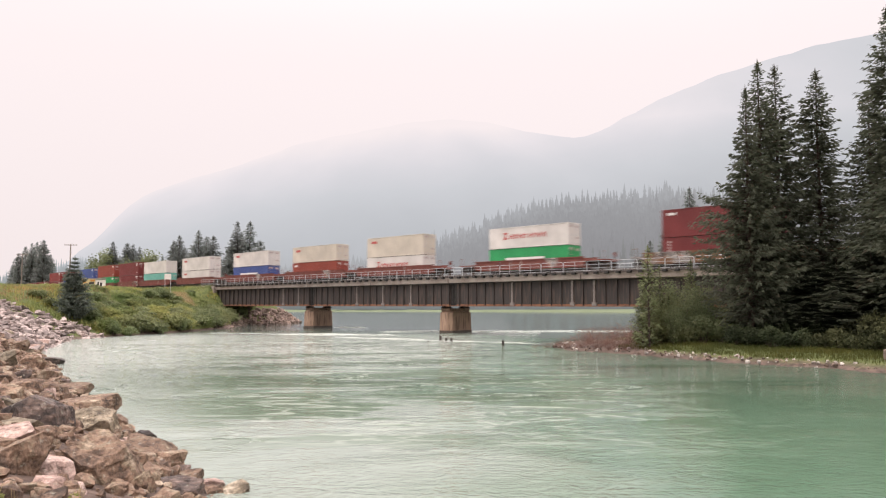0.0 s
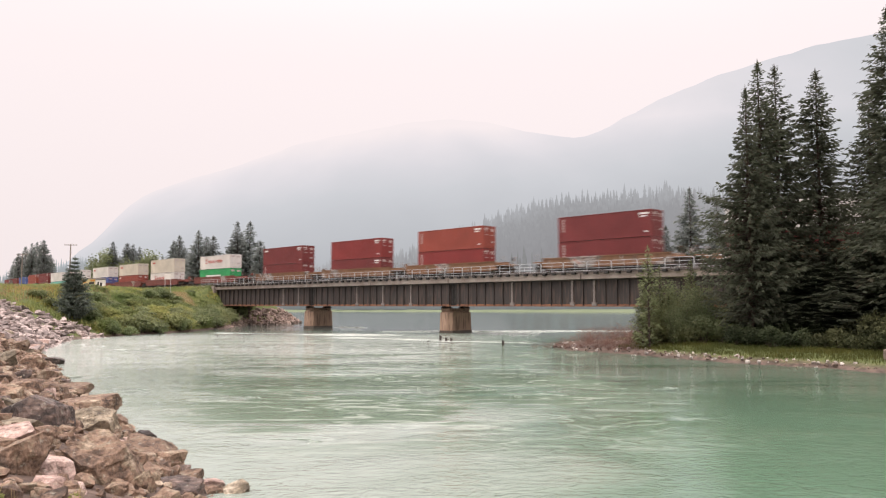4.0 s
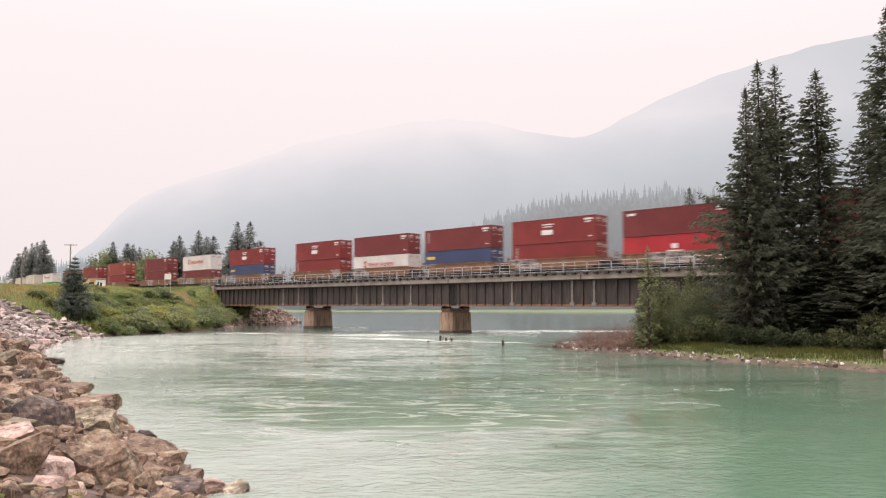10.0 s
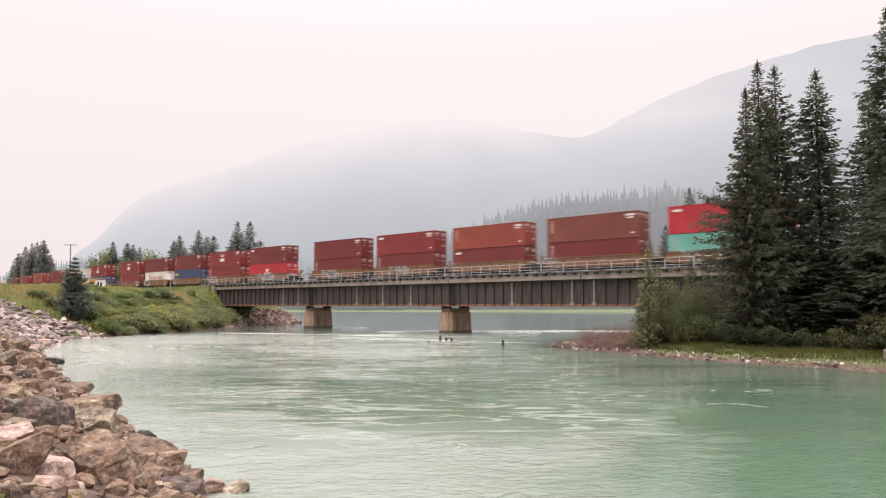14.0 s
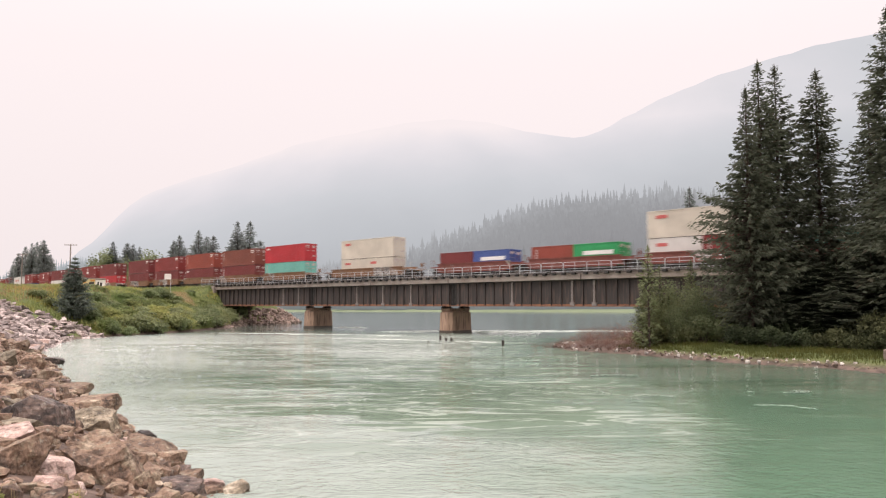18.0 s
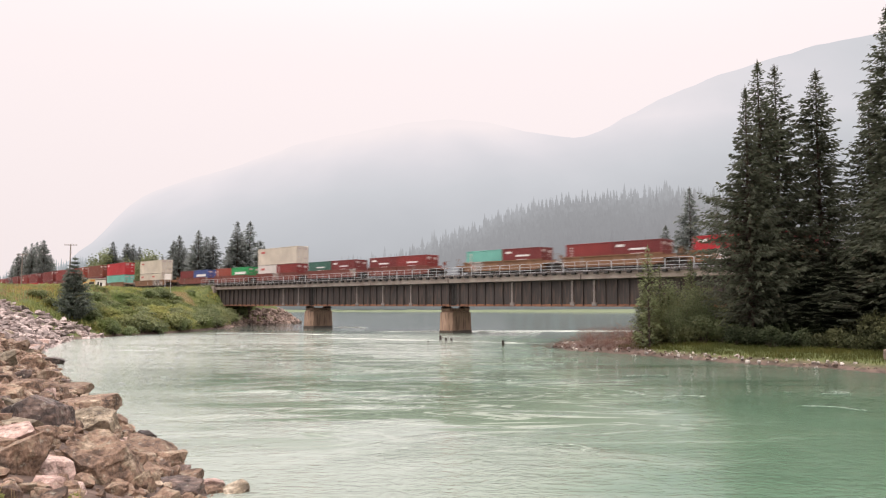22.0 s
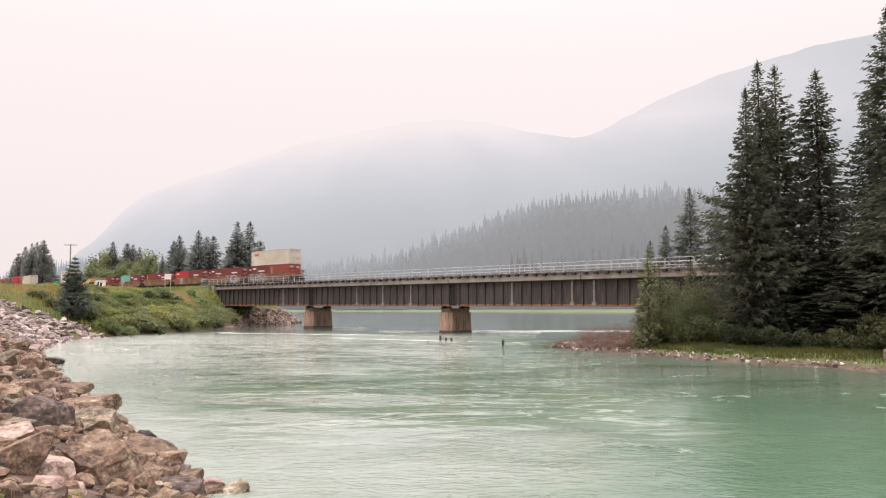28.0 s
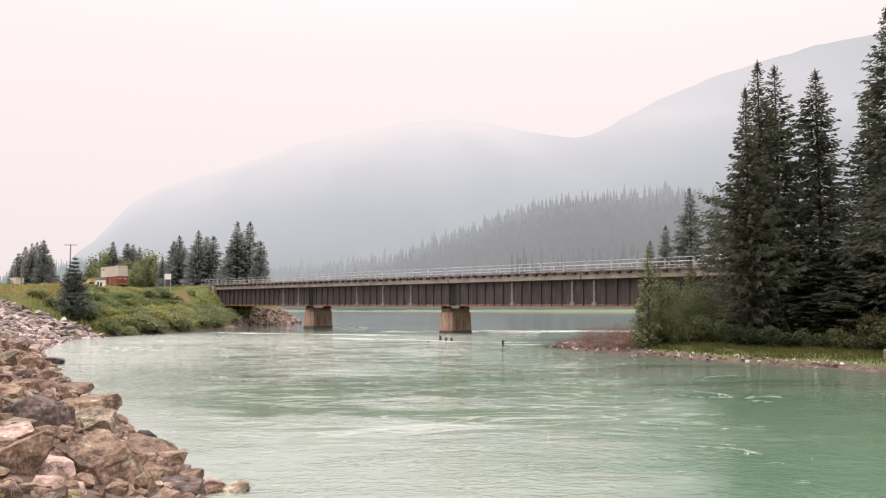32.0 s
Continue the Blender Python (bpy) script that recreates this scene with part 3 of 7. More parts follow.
# ---- water: one sheet that drifts with the current ----
def water_material():
    m, n, l, b = nodes_of("glacial_water")
    geo, co = n.new("ShaderNodeNewGeometry"), n.new("ShaderNodeTexCoord")

    def mapped(src, scale, turn=0.0):
        mp = n.new("ShaderNodeMapping")
        mp.inputs["Scale"].default_value = scale
        mp.inputs["Rotation"].default_value = (0, 0, turn)
        l.new(src, mp.inputs[0])
        return mp.outputs[0]

    def tex(vec, scale, detail, dist=0.0):
        t = n.new("ShaderNodeTexNoise")
        t.inputs["Scale"].default_value, t.inputs["Detail"].default_value, t.inputs["Distortion"].default_value = scale, detail, dist
        l.new(vec, t.inputs["Vector"])
        return t.outputs[0]

    def math_node(op, a, bb, c=None):
        q = n.new("ShaderNodeMath")
        q.operation = op
        for i, v in enumerate((a, bb, c)):
            if v is None:
                continue
            if isinstance(v, (int, float)):
                q.inputs[i].default_value = v
            else:
                l.new(v, q.inputs[i])
        return q.outputs[0]

    flow = mapped(co.outputs["Object"], (0.95, 1.15, 1.0), 0.22)
    swell = tex(flow, 0.5, 2, 1.8)
    ripple = tex(flow, 1.7, 3, 2.6)
    tiny = tex(flow, 6.5, 3, 0.8)
    chop = tex(mapped(co.outputs["Object"], (0.6, 2.1, 1.0), 0.08), 1.0, 4, 1.6)
    # still zones of quick and slack water
    zone = tex(mapped(geo.outputs["Position"], (0.045, 0.10, 0.05), 0.3), 1.0, 3, 0.8)
    quick = n.new("ShaderNodeMapRange")
    quick.inputs["From Min"].default_value, quick.inputs["From Max"].default_value = 0.38, 0.66
    quick.inputs["To Min"].default_value, quick.inputs["To Max"].default_value = 0.3, 1.8
    l.new(zone, quick.inputs[0])

    def fade(axis, a0, a1, v0, v1):
        q = n.new("ShaderNodeMapRange")
        q.interpolation_type = "SMOOTHSTEP"
        q.inputs["From Min"].default_value, q.inputs["From Max"].default_value = a0, a1
        q.inputs["To Min"].default_value, q.inputs["To Max"].default_value = v0, v1
        l.new(sep.outputs[axis], q.inputs[0])
        return q.outputs[0]

    sep = n.new("ShaderNodeSeparateXYZ")
    l.new(geo.outputs["Position"], sep.inputs[0])
    # the seam between the current and the slack bend leans away to the east
    seam = math_node("MULTIPLY_ADD", sep.outputs[1], -0.07, sep.outputs[0])
    seam = math_node("MULTIPLY_ADD", tex(mapped(co.outputs["Object"], (0.16, 0.3, 0.2)), 1.0, 3, 0.6), 7.0, math_node("ADD", seam, -3.5))

    def ease(src, a0, a1, v0, v1):
        q = n.new("ShaderNodeMapRange")
        q.interpolation_type = "SMOOTHSTEP"
        q.inputs["From Min"].default_value, q.inputs["From Max"].default_value = a0, a1
        q.inputs["To Min"].default_value, q.inputs["To Max"].default_value = v0, v1
        l.new(src, q.inputs[0])
        return q.outputs[0]

    lane = math_node("MULTIPLY_ADD", sep.outputs[1], 0.3, sep.outputs[0])
    slack = math_node("MULTIPLY", math_node("MULTIPLY", ease(seam, 0.0, 3.2, 1.0, 0.26), ease(lane, -8.0, 3.0, 0.3, 1.0)), math_node("MULTIPLY", fade(1, 88, 116, 1.0, 0.08), fade(1, 20, 45, 0.5, 2.4)))
    h = math_node("MULTIPLY_ADD", swell, 1.0, math_node("MULTIPLY_ADD", ripple, 1.9, math_node("MULTIPLY_ADD", chop, 1.1, math_node("MULTIPLY", tiny, 0.2))))
    h = math_node("MULTIPLY", h, math_node("MULTIPLY", quick.outputs[0], slack))
    # standing wavelets where the two currents fold into each other below the bridge
    crest = tex(mapped(co.outputs["Object"], (0.11, 0.36, 1.0), 0.12), 1.0, 4, 1.6)
    crest = math_node("ABSOLUTE", math_node("ADD", crest, -0.5), 0.0)
    fold = math_node("MULTIPLY", math_node("MULTIPLY", fade(1, 24, 36, 0.0, 1.0), fade(1, 82, 100, 1.0, 0.0)), math_node("MULTIPLY", ease(seam, -1.0, 3.0, 1.0, 0.0), ease(lane, -4.0, 2.0, 0.0, 1.0)))
    streak = ease(crest, 0.0, 0.12, 1.0, 0.0)
    h = math_node("MULTIPLY_ADD", math_node("MULTIPLY", crest, fold), -11.0, h)
    bp = n.new("ShaderNodeBump")
    bp.inputs["Strength"].default_value, bp.inputs["Distance"].default_value = 1.0, 0.06
    l.new(h, bp.inputs["Height"])
    # milky silt in the main current, clearer green water in the slack bend
    eddy = tex(mapped(co.outputs["Object"], (0.035, 0.09, 0.05), 0.25), 1.0, 4, 1.0)
    clear = math_node("ADD", ease(seam, -6, 8, 0.0, 1.0), math_node("MULTIPLY_ADD", eddy, 1.1, -0.5))
    clear = math_node("MAXIMUM", clear, fade(1, 84, 112, 0.0, 0.75))
    # the wavelets' dimmer faces are painted in as darker water
    clear = math_node("MULTIPLY_ADD", fold, math_node("MULTIPLY_ADD", streak, 0.75, 0.1), clear)
    clear = math_node("MULTIPLY_ADD", math_node("MULTIPLY", fade(1, 18, 34, 1.0, 0.0), ease(seam, -1.0, 3.5, 1.0, 0.0)), -0.08, clear)
    clear = math_node("MULTIPLY_ADD", math_node("MULTIPLY", fade(1, 30, 42, 0.0, 1.0), fade(1, 56, 72, 1.0, 0.0)), math_node("MULTIPLY", fade(0, -4, 5, 0.0, 1.0), 0.4), clear)
    silt = ramp(n, [(0.1, (0.265, 0.31, 0.265)), (0.5, (0.2, 0.252, 0.198)), (0.8, (0.098, 0.165, 0.11)), (1.0, (0.108, 0.182, 0.12))])
    l.new(clear, silt.inputs[0])
    # beyond the bridge the mountains' grey reflection is painted into the colour
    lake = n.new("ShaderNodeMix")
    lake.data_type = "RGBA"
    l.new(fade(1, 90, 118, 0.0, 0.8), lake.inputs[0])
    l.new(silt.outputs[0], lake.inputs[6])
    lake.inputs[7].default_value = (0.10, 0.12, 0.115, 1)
    # paler mid-reach: the sky's sheen put into the water's colour
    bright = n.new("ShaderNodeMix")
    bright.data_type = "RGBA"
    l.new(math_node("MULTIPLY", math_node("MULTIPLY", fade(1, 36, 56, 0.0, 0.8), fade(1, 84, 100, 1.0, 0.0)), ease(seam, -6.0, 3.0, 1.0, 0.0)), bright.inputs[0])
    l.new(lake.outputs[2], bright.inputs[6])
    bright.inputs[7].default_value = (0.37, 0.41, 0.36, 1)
    # backwater under the trees: their dark reflection is painted into its green
    tree_mirror, deep = n.new("ShaderNodeMix"), math_node("MULTIPLY", fade(1, 22, 40, 0.0, 0.9), ease(seam, 0.0, 7.0, 0.0, 1.0))
    tree_mirror.data_type = "RGBA"
    l.new(math_node("MULTIPLY", deep, fade(1, 78, 96, 1.0, 0.0)), tree_mirror.inputs[0])
    l.new(bright.outputs[2], tree_mirror.inputs[6])
    tree_mirror.inputs[7].default_value = (0.05, 0.092, 0.06, 1)
    # long folds, wave-face dark painted in, and pale silt veins where the currents shear
    shear = math_node("MULTIPLY", math_node("MULTIPLY", fade(1, 16, 26, 0.0, 1.0), fade(1, 74, 90, 1.0, 0.0)), math_node("MULTIPLY", ease(seam, 3.0, 9.0, 1.0, 0.12), ease(lane, -4.0, 2.0, 0.06, 1.0)))
    folds = math_node("MULTIPLY_ADD", tex(mapped(co.outputs["Object"], (0.2, 0.6, 1.0), 0.06), 1.0, 5, 1.6), 0.8, tex(mapped(co.outputs["Object"], (0.05, 0.11, 1.0), 0.1), 1.0, 7, 1.4))
    # a smooth green boil rises in the middle of the reach
    bx = math_node("MULTIPLY_ADD", sep.outputs[0], 0.1, -0.2)
    by = math_node("MULTIPLY_ADD", sep.outputs[1], 0.095, -3.2)
    boil = ease(math_node("MULTIPLY_ADD", bx, bx, math_node("MULTIPLY", by, by)), 0.2, 1.5, 1.0, 0.0)
    folds = math_node("MULTIPLY_ADD", boil, 0.09, folds)
    dark_fold = math_node("MULTIPLY", ease(folds, 0.915, 0.99, 0.0, 1.0), shear)
    veins = tex(mapped(co.outputs["Object"], (0.17, 0.5, 1.0), 0.05), 1.0, 5, 1.5)
    vein = math_node("MULTIPLY", ease(math_node("ABSOLUTE", math_node("ADD", veins, -0.5), 0.0), 0.0, 0.035, 1.0, 0.0), math_node("MULTIPLY_ADD", shear, 0.75, math_node("MULTIPLY", fade(1, 16, 30, 0.1, 0.0), ease(seam, 0.0, 5.0, 1.0, 0.3))))
    dark_mix, vein_mix = n.new("ShaderNodeMix"), n.new("ShaderNodeMix")
    dark_mix.data_type = vein_mix.data_type = "RGBA"
    l.new(math_node("MULTIPLY", dark_fold, 0.95), dark_mix.inputs[0])
    l.new(tree_mirror.outputs[2], dark_mix.inputs[6])
    dark_mix.inputs[7].default_value = (0.11, 0.15, 0.105, 1)
    l.new(math_node("MULTIPLY", vein, 0.5), vein_mix.inputs[0])
    l.new(dark_mix.outputs[2], vein_mix.inputs[6])
    vein_mix.inputs[7].default_value = (0.58, 0.62, 0.55, 1)
    # broken water along the lines where the current folds below the piers and piles
    shred = tex(mapped(co.outputs["Object"], (0.35, 0.8, 1.0), 0.1), 2.2, 4, 1.6)
    total = None
    drift = tex(mapped(co.outputs["Object"], (0.09, 0.2, 0.2), 0.3), 1.0, 3, 0.8)
    for a, slope, width, x0, x1 in ((107.0, 0.05, 10.0, -12, 32), (79.0, -0.62, 3.0, -16, 12), (92.0, -0.3, 4.0, -34, -2)):
        line = math_node("MULTIPLY_ADD", sep.outputs[0], -slope, math_node("ADD", sep.outputs[1], -a))
        line = math_node("ABSOLUTE", math_node("MULTIPLY_ADD", drift, 14.0, math_node("ADD", line, -7.0)), 0.0)
        band = math_node("MULTIPLY", ease(line, 0.0, width, 1.0, 0.0), math_node("MULTIPLY", fade(0, x0, x0 + 5, 0.0, 1.0), fade(0, x1 - 5, x1, 1.0, 0.0)))
        total = band if total is None else math_node("MAXIMUM", total, band)
    # ragged short streaks all over the fast reach
    reach = math_node("MULTIPLY", math_node("MULTIPLY", fade(1, 30, 60, 0.0, 1.0), fade(1, 84, 100, 1.0, 0.0)), ease(seam, -3.0, 4.0, 0.8, 0.0))
    total = math_node("MAXIMUM", total, math_node("MULTIPLY", reach, ease(zone, 0.4, 0.6, 0.1, 0.7)))
    foam = ease(math_node("MULTIPLY_ADD", total, 0.3, shred), 0.7, 0.8, 0.0, 0.85)
    white = n.new("ShaderNodeMix")
    white.data_type = "RGBA"
    l.new(math_node("MULTIPLY", foam, total), white.inputs[0])
    l.new(vein_mix.outputs[2], white.inputs[6])
    white.inputs[7].default_value = (0.62, 0.65, 0.59, 1)
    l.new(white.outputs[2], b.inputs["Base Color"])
    # wave faces along the folds lean upstream, the backs of the veins lean down
    lean, tilt, unit = n.new("ShaderNodeCombineXYZ"), n.new("ShaderNodeVectorMath"), n.new("ShaderNodeVectorMath")
    tilt.operation, unit.operation = "ADD", "NORMALIZE"
    current = math_node("MULTIPLY", fade(1, 84, 104, 1.0, 0.0), ease(seam, -1.0, 5.0, 1.0, 0.2))
    l.new(math_node("MULTIPLY_ADD", dark_fold, -0.09, math_node("MULTIPLY", math_node("MULTIPLY", current, fade(1, 18, 42, 0.1, 1.0)), -0.085)), lean.inputs[1])
    l.new(bp.outputs[0], tilt.inputs[0])
    l.new(lean.outputs[0], tilt.inputs[1])
    l.new(tilt.outputs[0], unit.inputs[0])
    l.new(unit.outputs[0], b.inputs["Normal"])
    froth = math_node("MULTIPLY", foam, total)
    l.new(math_node("MULTIPLY_ADD", froth, 0.6, 0.05), b.inputs["Roughness"])
    gloss = math_node("MULTIPLY_ADD", deep, -0.3, math_node("MULTIPLY_ADD", dark_fold, -0.42, math_node("MULTIPLY_ADD", math_node("MULTIPLY", current, fade(1, 26, 46, 1.0, 0.0)), -0.17, 0.5)))
    gloss = math_node("MAXIMUM", gloss, 0.02)
    l.new(math_node("MULTIPLY", math_node("MULTIPLY_ADD", froth, -0.9, 1.0), gloss), b.inputs["Specular IOR Level"])
    b.inputs["IOR"].default_value = 1.36
    return m


wxs, wys = spaced(-260, -60, 120, 360, 6, 1.3), spaced(-160, -40, 160, 520, 6, 1.3)
M_WATER = water_material()
water = put("water", grid_mesh("water", wxs, wys, np.zeros((len(wys), len(wxs)))), M_WATER)
tagged(water, "milky green glacial river water with drifting ripples", "river", kind="structure")


# ---- the bridge: three deck-girder spans on two concrete piers ----
BR = track_pose(0.0, 0.0)


PALE_STIFFENERS = (107.9, 104.3, 88.9, 82.9, 77.0, 59.5, 50.2, 47.0)


def girder_span(s0, s1, label):
    """One span: two plate girders with flanges and stiffeners, floor beams between."""
    thing = empty("girder_span", BR @ Matrix.Translation(((s0 + s1) / 2, 0, 0)), label, "bridge span", "spans of the railway bridge")
    half = (s1 - s0) / 2 - 0.12
    stiff = Shape().box(-0.012, 0.012, 0, 0.2, 3.63, 6.44).mesh("stiffener")
    wide = Shape().box(-0.13, 0.13, 0, 0.2, 3.63, 6.44).box(-0.3, 0.3, 0, 0.24, 3.63, 4.0).mesh("bearing_stiffener")
    for side in (1, -1):
        y = 2.5 * side
        web = part("web_plate", Shape().box(-half, half, y - 0.02, y + 0.02, 3.6, 6.46), M_RUST_GIRDER, thing)
        part("top_flange", Shape().box(-half, half, y - 0.24, y + 0.24, 6.46, 6.525), M_RUST_GIRDER, thing)
        part("bottom_flange", Shape().box(-half, half, y - 0.26, y + 0.26, 3.53, 3.6), M_RUST, thing, "rust-orange bottom flange")
        part("bottom_angle", Shape().profile([(y + side * 0.02, 3.6), (y + side * 0.2, 3.6), (y + side * 0.2, 3.62), (y + side * 0.04, 3.64), (y + side * 0.04, 3.8), (y + side * 0.02, 3.8)], -half, half),
             M_RUST, thing, "rusted angle along the bottom flange")
        n = round(2 * half / 1.5)
        for i in range(n + 1):
            x = -half + 0.1 + (2 * half - 0.2) * i / n
            pale = side == 1 and min(abs((s0 + s1) / 2 + x - p) for p in PALE_STIFFENERS) < 0.76
            me = wide if pale else stiff
            ob = put("stiffener", me, M_GIRDER_PALE if pale else M_RUST_GIRDER, thing, m=Matrix.Translation((x, y, 0)) @ (pose(0, 0, 0) if side == 1 else pose(0, 0, 0, 0, 0, 180)))
    if s1 in JOINTS:
        part("joint_plate", Shape().box(half - 0.95, half + 0.1, 2.525, 2.56, 3.62, 6.45).box(half - 0.5, half - 0.42, 2.56, 2.72, 3.62, 6.45), M_BLACK, thing, "blackened end plate at the expansion joint")
    cross = Shape().box(-0.08, 0.08, -2.46, 2.46, 5.6, 6.3).mesh("cross_frame")
    for i in range(9):
        put("cross_frame", cross, M_BLACK, thing, m=Matrix.Translation((-half + 0.6 + (2 * half - 1.2) * i / 8, 0, 0)))
    return thing


SPANS = ((BRIDGE_A, JOINTS[0]), (JOINTS[0], JOINTS[1]), (JOINTS[1], BRIDGE_B))
for a, b in SPANS:
    girder_span(a, b, "rust-brown riveted steel deck girder span over the river")


def deck_unit(s0, s1):
    thing = empty("bridge_deck", BR @ Matrix.Translation(((s0 + s1) / 2, 0, 0)), "stained pale concrete ballast deck of the railway bridge", "bridge deck", "deck lengths of the bridge")
    h = (s1 - s0) / 2 - 0.09
    for side in (1, -1):
        y0, y1 = sorted((side * 2.75, side * 3.1))
        part("edge_beam", Shape().cbox(-h, h, y0, y1, 6.56, 7.22, 0.03), M_DECK, thing)
        n = round(2 * h / 1.4)
        br = Shape().cbox(-0.24, 0.24, min(side * 3.105, side * 3.44), max(side * 3.105, side * 3.44), 7.10, 7.36, 0.02).mesh("walkway_bracket")
        for i in range(n):
            put("walkway_bracket", br, M_BLACK, thing, m=Matrix.Translation((-h + (i + 0.5) * 2 * h / n, 0, 0)))
        y0, y1 = sorted((side * 2.4, side * 3.42))
        part("walkway", Shape().box(-h, h, y0, y1, 7.365, 7.40), M_GRATE, thing, "galvanised steel walkway grating")
    part("slab", Shape().box(-h, h, -2.74, 2.74, 6.56, 6.95), M_DECK, thing)
    part("ballast_bed", Shape().box(-h, h, -2.3, 2.3, 6.955, 7.36), M_BALLAST, thing, "grey-brown crushed stone ballast")
    return thing


M_BALLAST = surface("ballast", (0.30, 0.25, 0.22), (0.10, 0.085, 0.075), 1.2, 0.95, 0, 0.8, 7)
for a, b in SPANS:
    m = (a + b) / 2
    deck_unit(a, m)
    deck_unit(m, b)


def railing_panel():
    """A welded pipe panel with rounded upper corners, three rails and a middle post."""
    thing = empty("railing", BR, "galvanised pipe railing panel on the bridge walkway", "railing", "railing panels of the bridge")
    L, H, r = 1.52, 1.1, 0.028
    loop = Shape()
    c = 0.16
    pts = [(-L, 0, 0), (-L, 0, H - c)] + [(-L + c - c * math.cos(a), 0, H - c + c * math.sin(a)) for a in (0.4, 0.8, 1.2)] + [(-L + c, 0, H), (L - c, 0, H)]
    pts += [(L - c + c * math.sin(a), 0, H - c + c * math.cos(a)) for a in (0.4, 0.8, 1.2)] + [(L, 0, H - c), (L, 0, 0)]
    loop.path(pts, r)
    part("frame", loop, M_RAILING, thing)
    for z in (0.36, 0.73):
        part("rail", Shape().tube((-L, 0, z), (L, 0, z), 0.022), M_RAILING, thing)
    part("post", Shape().tube((0, 0, 0), (0, 0, H), 0.026), M_RAILING, thing)
    part("rail", Shape().tube((-L, 0, 0.1), (L, 0, 0.1), 0.022), M_RAILING, thing)
    return thing


first_panel = railing_panel()
n_panels = 34
for i in range(n_panels):
    for side in (1, -1):
        m = BR @ Matrix.Translation((28.85 + 3.15 * (i + 0.5), side * 3.36, 7.40))
        if i == 0 and side == 1:
            first_panel.matrix_basis = m
        else:
            copy_thing(first_panel, m)


def pier(s):
    thing = empty("bridge_pier", BR @ Matrix.Translation((s, 0, 0)), "brown-stained concrete bridge pier standing in the river", "bridge pier", "piers of the bridge")
    c = 0.62
    L, T = 2.5, 1.27
    poly = [(-T, -L + c), (-T + c, -L), (T - c, -L), (T, -L + c), (T, L - c), (T - c, L), (-T + c, L), (-T, L - c)]
    part("shaft", Shape().prism(poly, -2.4, 2.66, 0.92), M_PIER, thing)
    part("cap", Shape().prism([(x * 0.92, y * 0.92) for x, y in poly], 2.665, 2.9, 0.86), M_PIER, thing)
    part("wet_base", Shape().prism([(x * 0.995, y * 0.995) for x, y in poly], -0.3, 0.34, 0.985), M_WET, thing, "dark wet band at the waterline")
    part("pedestal", Shape().cbox(-0.8, 0.8, -1.95, 1.95, 2.905, 3.26, 0.04), M_PIER, thing)
    for y in (1.7, -1.7):
        for x in (-0.45, 0.45):
            part("bearing", Shape().cbox(x - 0.3, x + 0.3, y - 0.4, y + 0.4, 3.262, 3.38, 0.03).cbox(x - 0.2, x + 0.2, y - 0.3, y + 0.3, 3.38, 3.53, 0.04), M_BLACK, thing, "blackened steel bearing shoe")
    return thing


for s in PIERS:
    pier(s)


def abutment(s, inward):
    thing = empty("bridge_abutment", BR @ Matrix.Translation((s, 0, 0)), "weathered concrete abutment at the end of the bridge", "abutment", "abutments of the bridge")
    d = -inward
    x0, x1 = sorted((d * 0.05, d * 2.2))
    part("back_wall", Shape().cbox(x0, x1, -3.1, 3.1, 3.2, 7.2, 0.04), M_DECK, thing)
    x0, x1 = sorted((-d * 1.3, d * 2.2))
    part("seat", Shape().cbox(x0, x1, -3.4, 3.4, -1.0, 3.18, 0.05), M_PIER, thing)
    for side in (1, -1):
        y0, y1 = sorted((side * 2.95, side * 3.35))
        x0, x1 = sorted((d * 0.02, d * 5.2))
        part("wing_wall", Shape().cbox(x0, x1, y0, y1, 4.0, 7.3, 0.04), M_DECK, thing)
        for x in (-d * 0.6,):
            part("bearing", Shape().cbox(x - 0.4, x + 0.4, side * 2.3 - 0.4, side * 2.3 + 0.4, 3.19, 3.55, 0.03), M_RUST, thing, "rusted steel bearing shoe")
    return thing


abutment(BRIDGE_A, 1)
abutment(BRIDGE_B, -1)

# ---- track: ballast, timber sleepers, two rails ----


def ribbon(shape, s0, s1, outline, step=8.0):
    """An outline in side, height swept along the track."""
    n = max(1, int((s1 - s0) / step))
    rings = []
    for i in range(n + 1):
        m = track_pose(s0 + (s1 - s0) * i / n, 0.0)
        rings.append([tuple(m @ Vector((0, y, z))) for y, z in outline])
    k = len(outline)
    base = len(shape.v)
    for r in rings:
        shape.v.extend(r)
    for i in range(n):
        for j in range(k):
            a, b = base + i * k + j, base + i * k + (j + 1) % k
            shape.f.append((b, a, a + k, b + k))
    shape.f.append(tuple(base + j for j in range(k)))
    shape.f.append(tuple(base + n * k + j for j in range(k))[::-1])


ballast = Shape()
for a, b in ((-480, BRIDGE_A - 0.1), (BRIDGE_B + 2.4, 960)):
    ribbon(ballast, a, b, [(-3.2, 6.9), (-1.6, 7.44), (1.6, 7.44), (3.2, 6.9)])
tagged(part("trackbed", ballast, M_BALLAST), "brown crushed-stone railway ballast on the embankment", "ballast", kind="structure")
rails = Shape()
for y in (0.72, -0.79):
    ribbon(rails, -480, 960, [(y, 7.54), (y, 7.72), (y + 0.07, 7.72), (y + 0.07, 7.54)])
tagged(part("railway_track", rails, M_RAIL), "pair of worn steel rails on the railway line", "railway track", kind="structure")
sleepers = Shape()
for i in range(int(260 / 0.6)):
    sleepers.cbox(-0.11, 0.11, -1.3, 1.3, 7.37, 7.54, 0.015, track_pose(-10 + i * 0.6, 0.0))
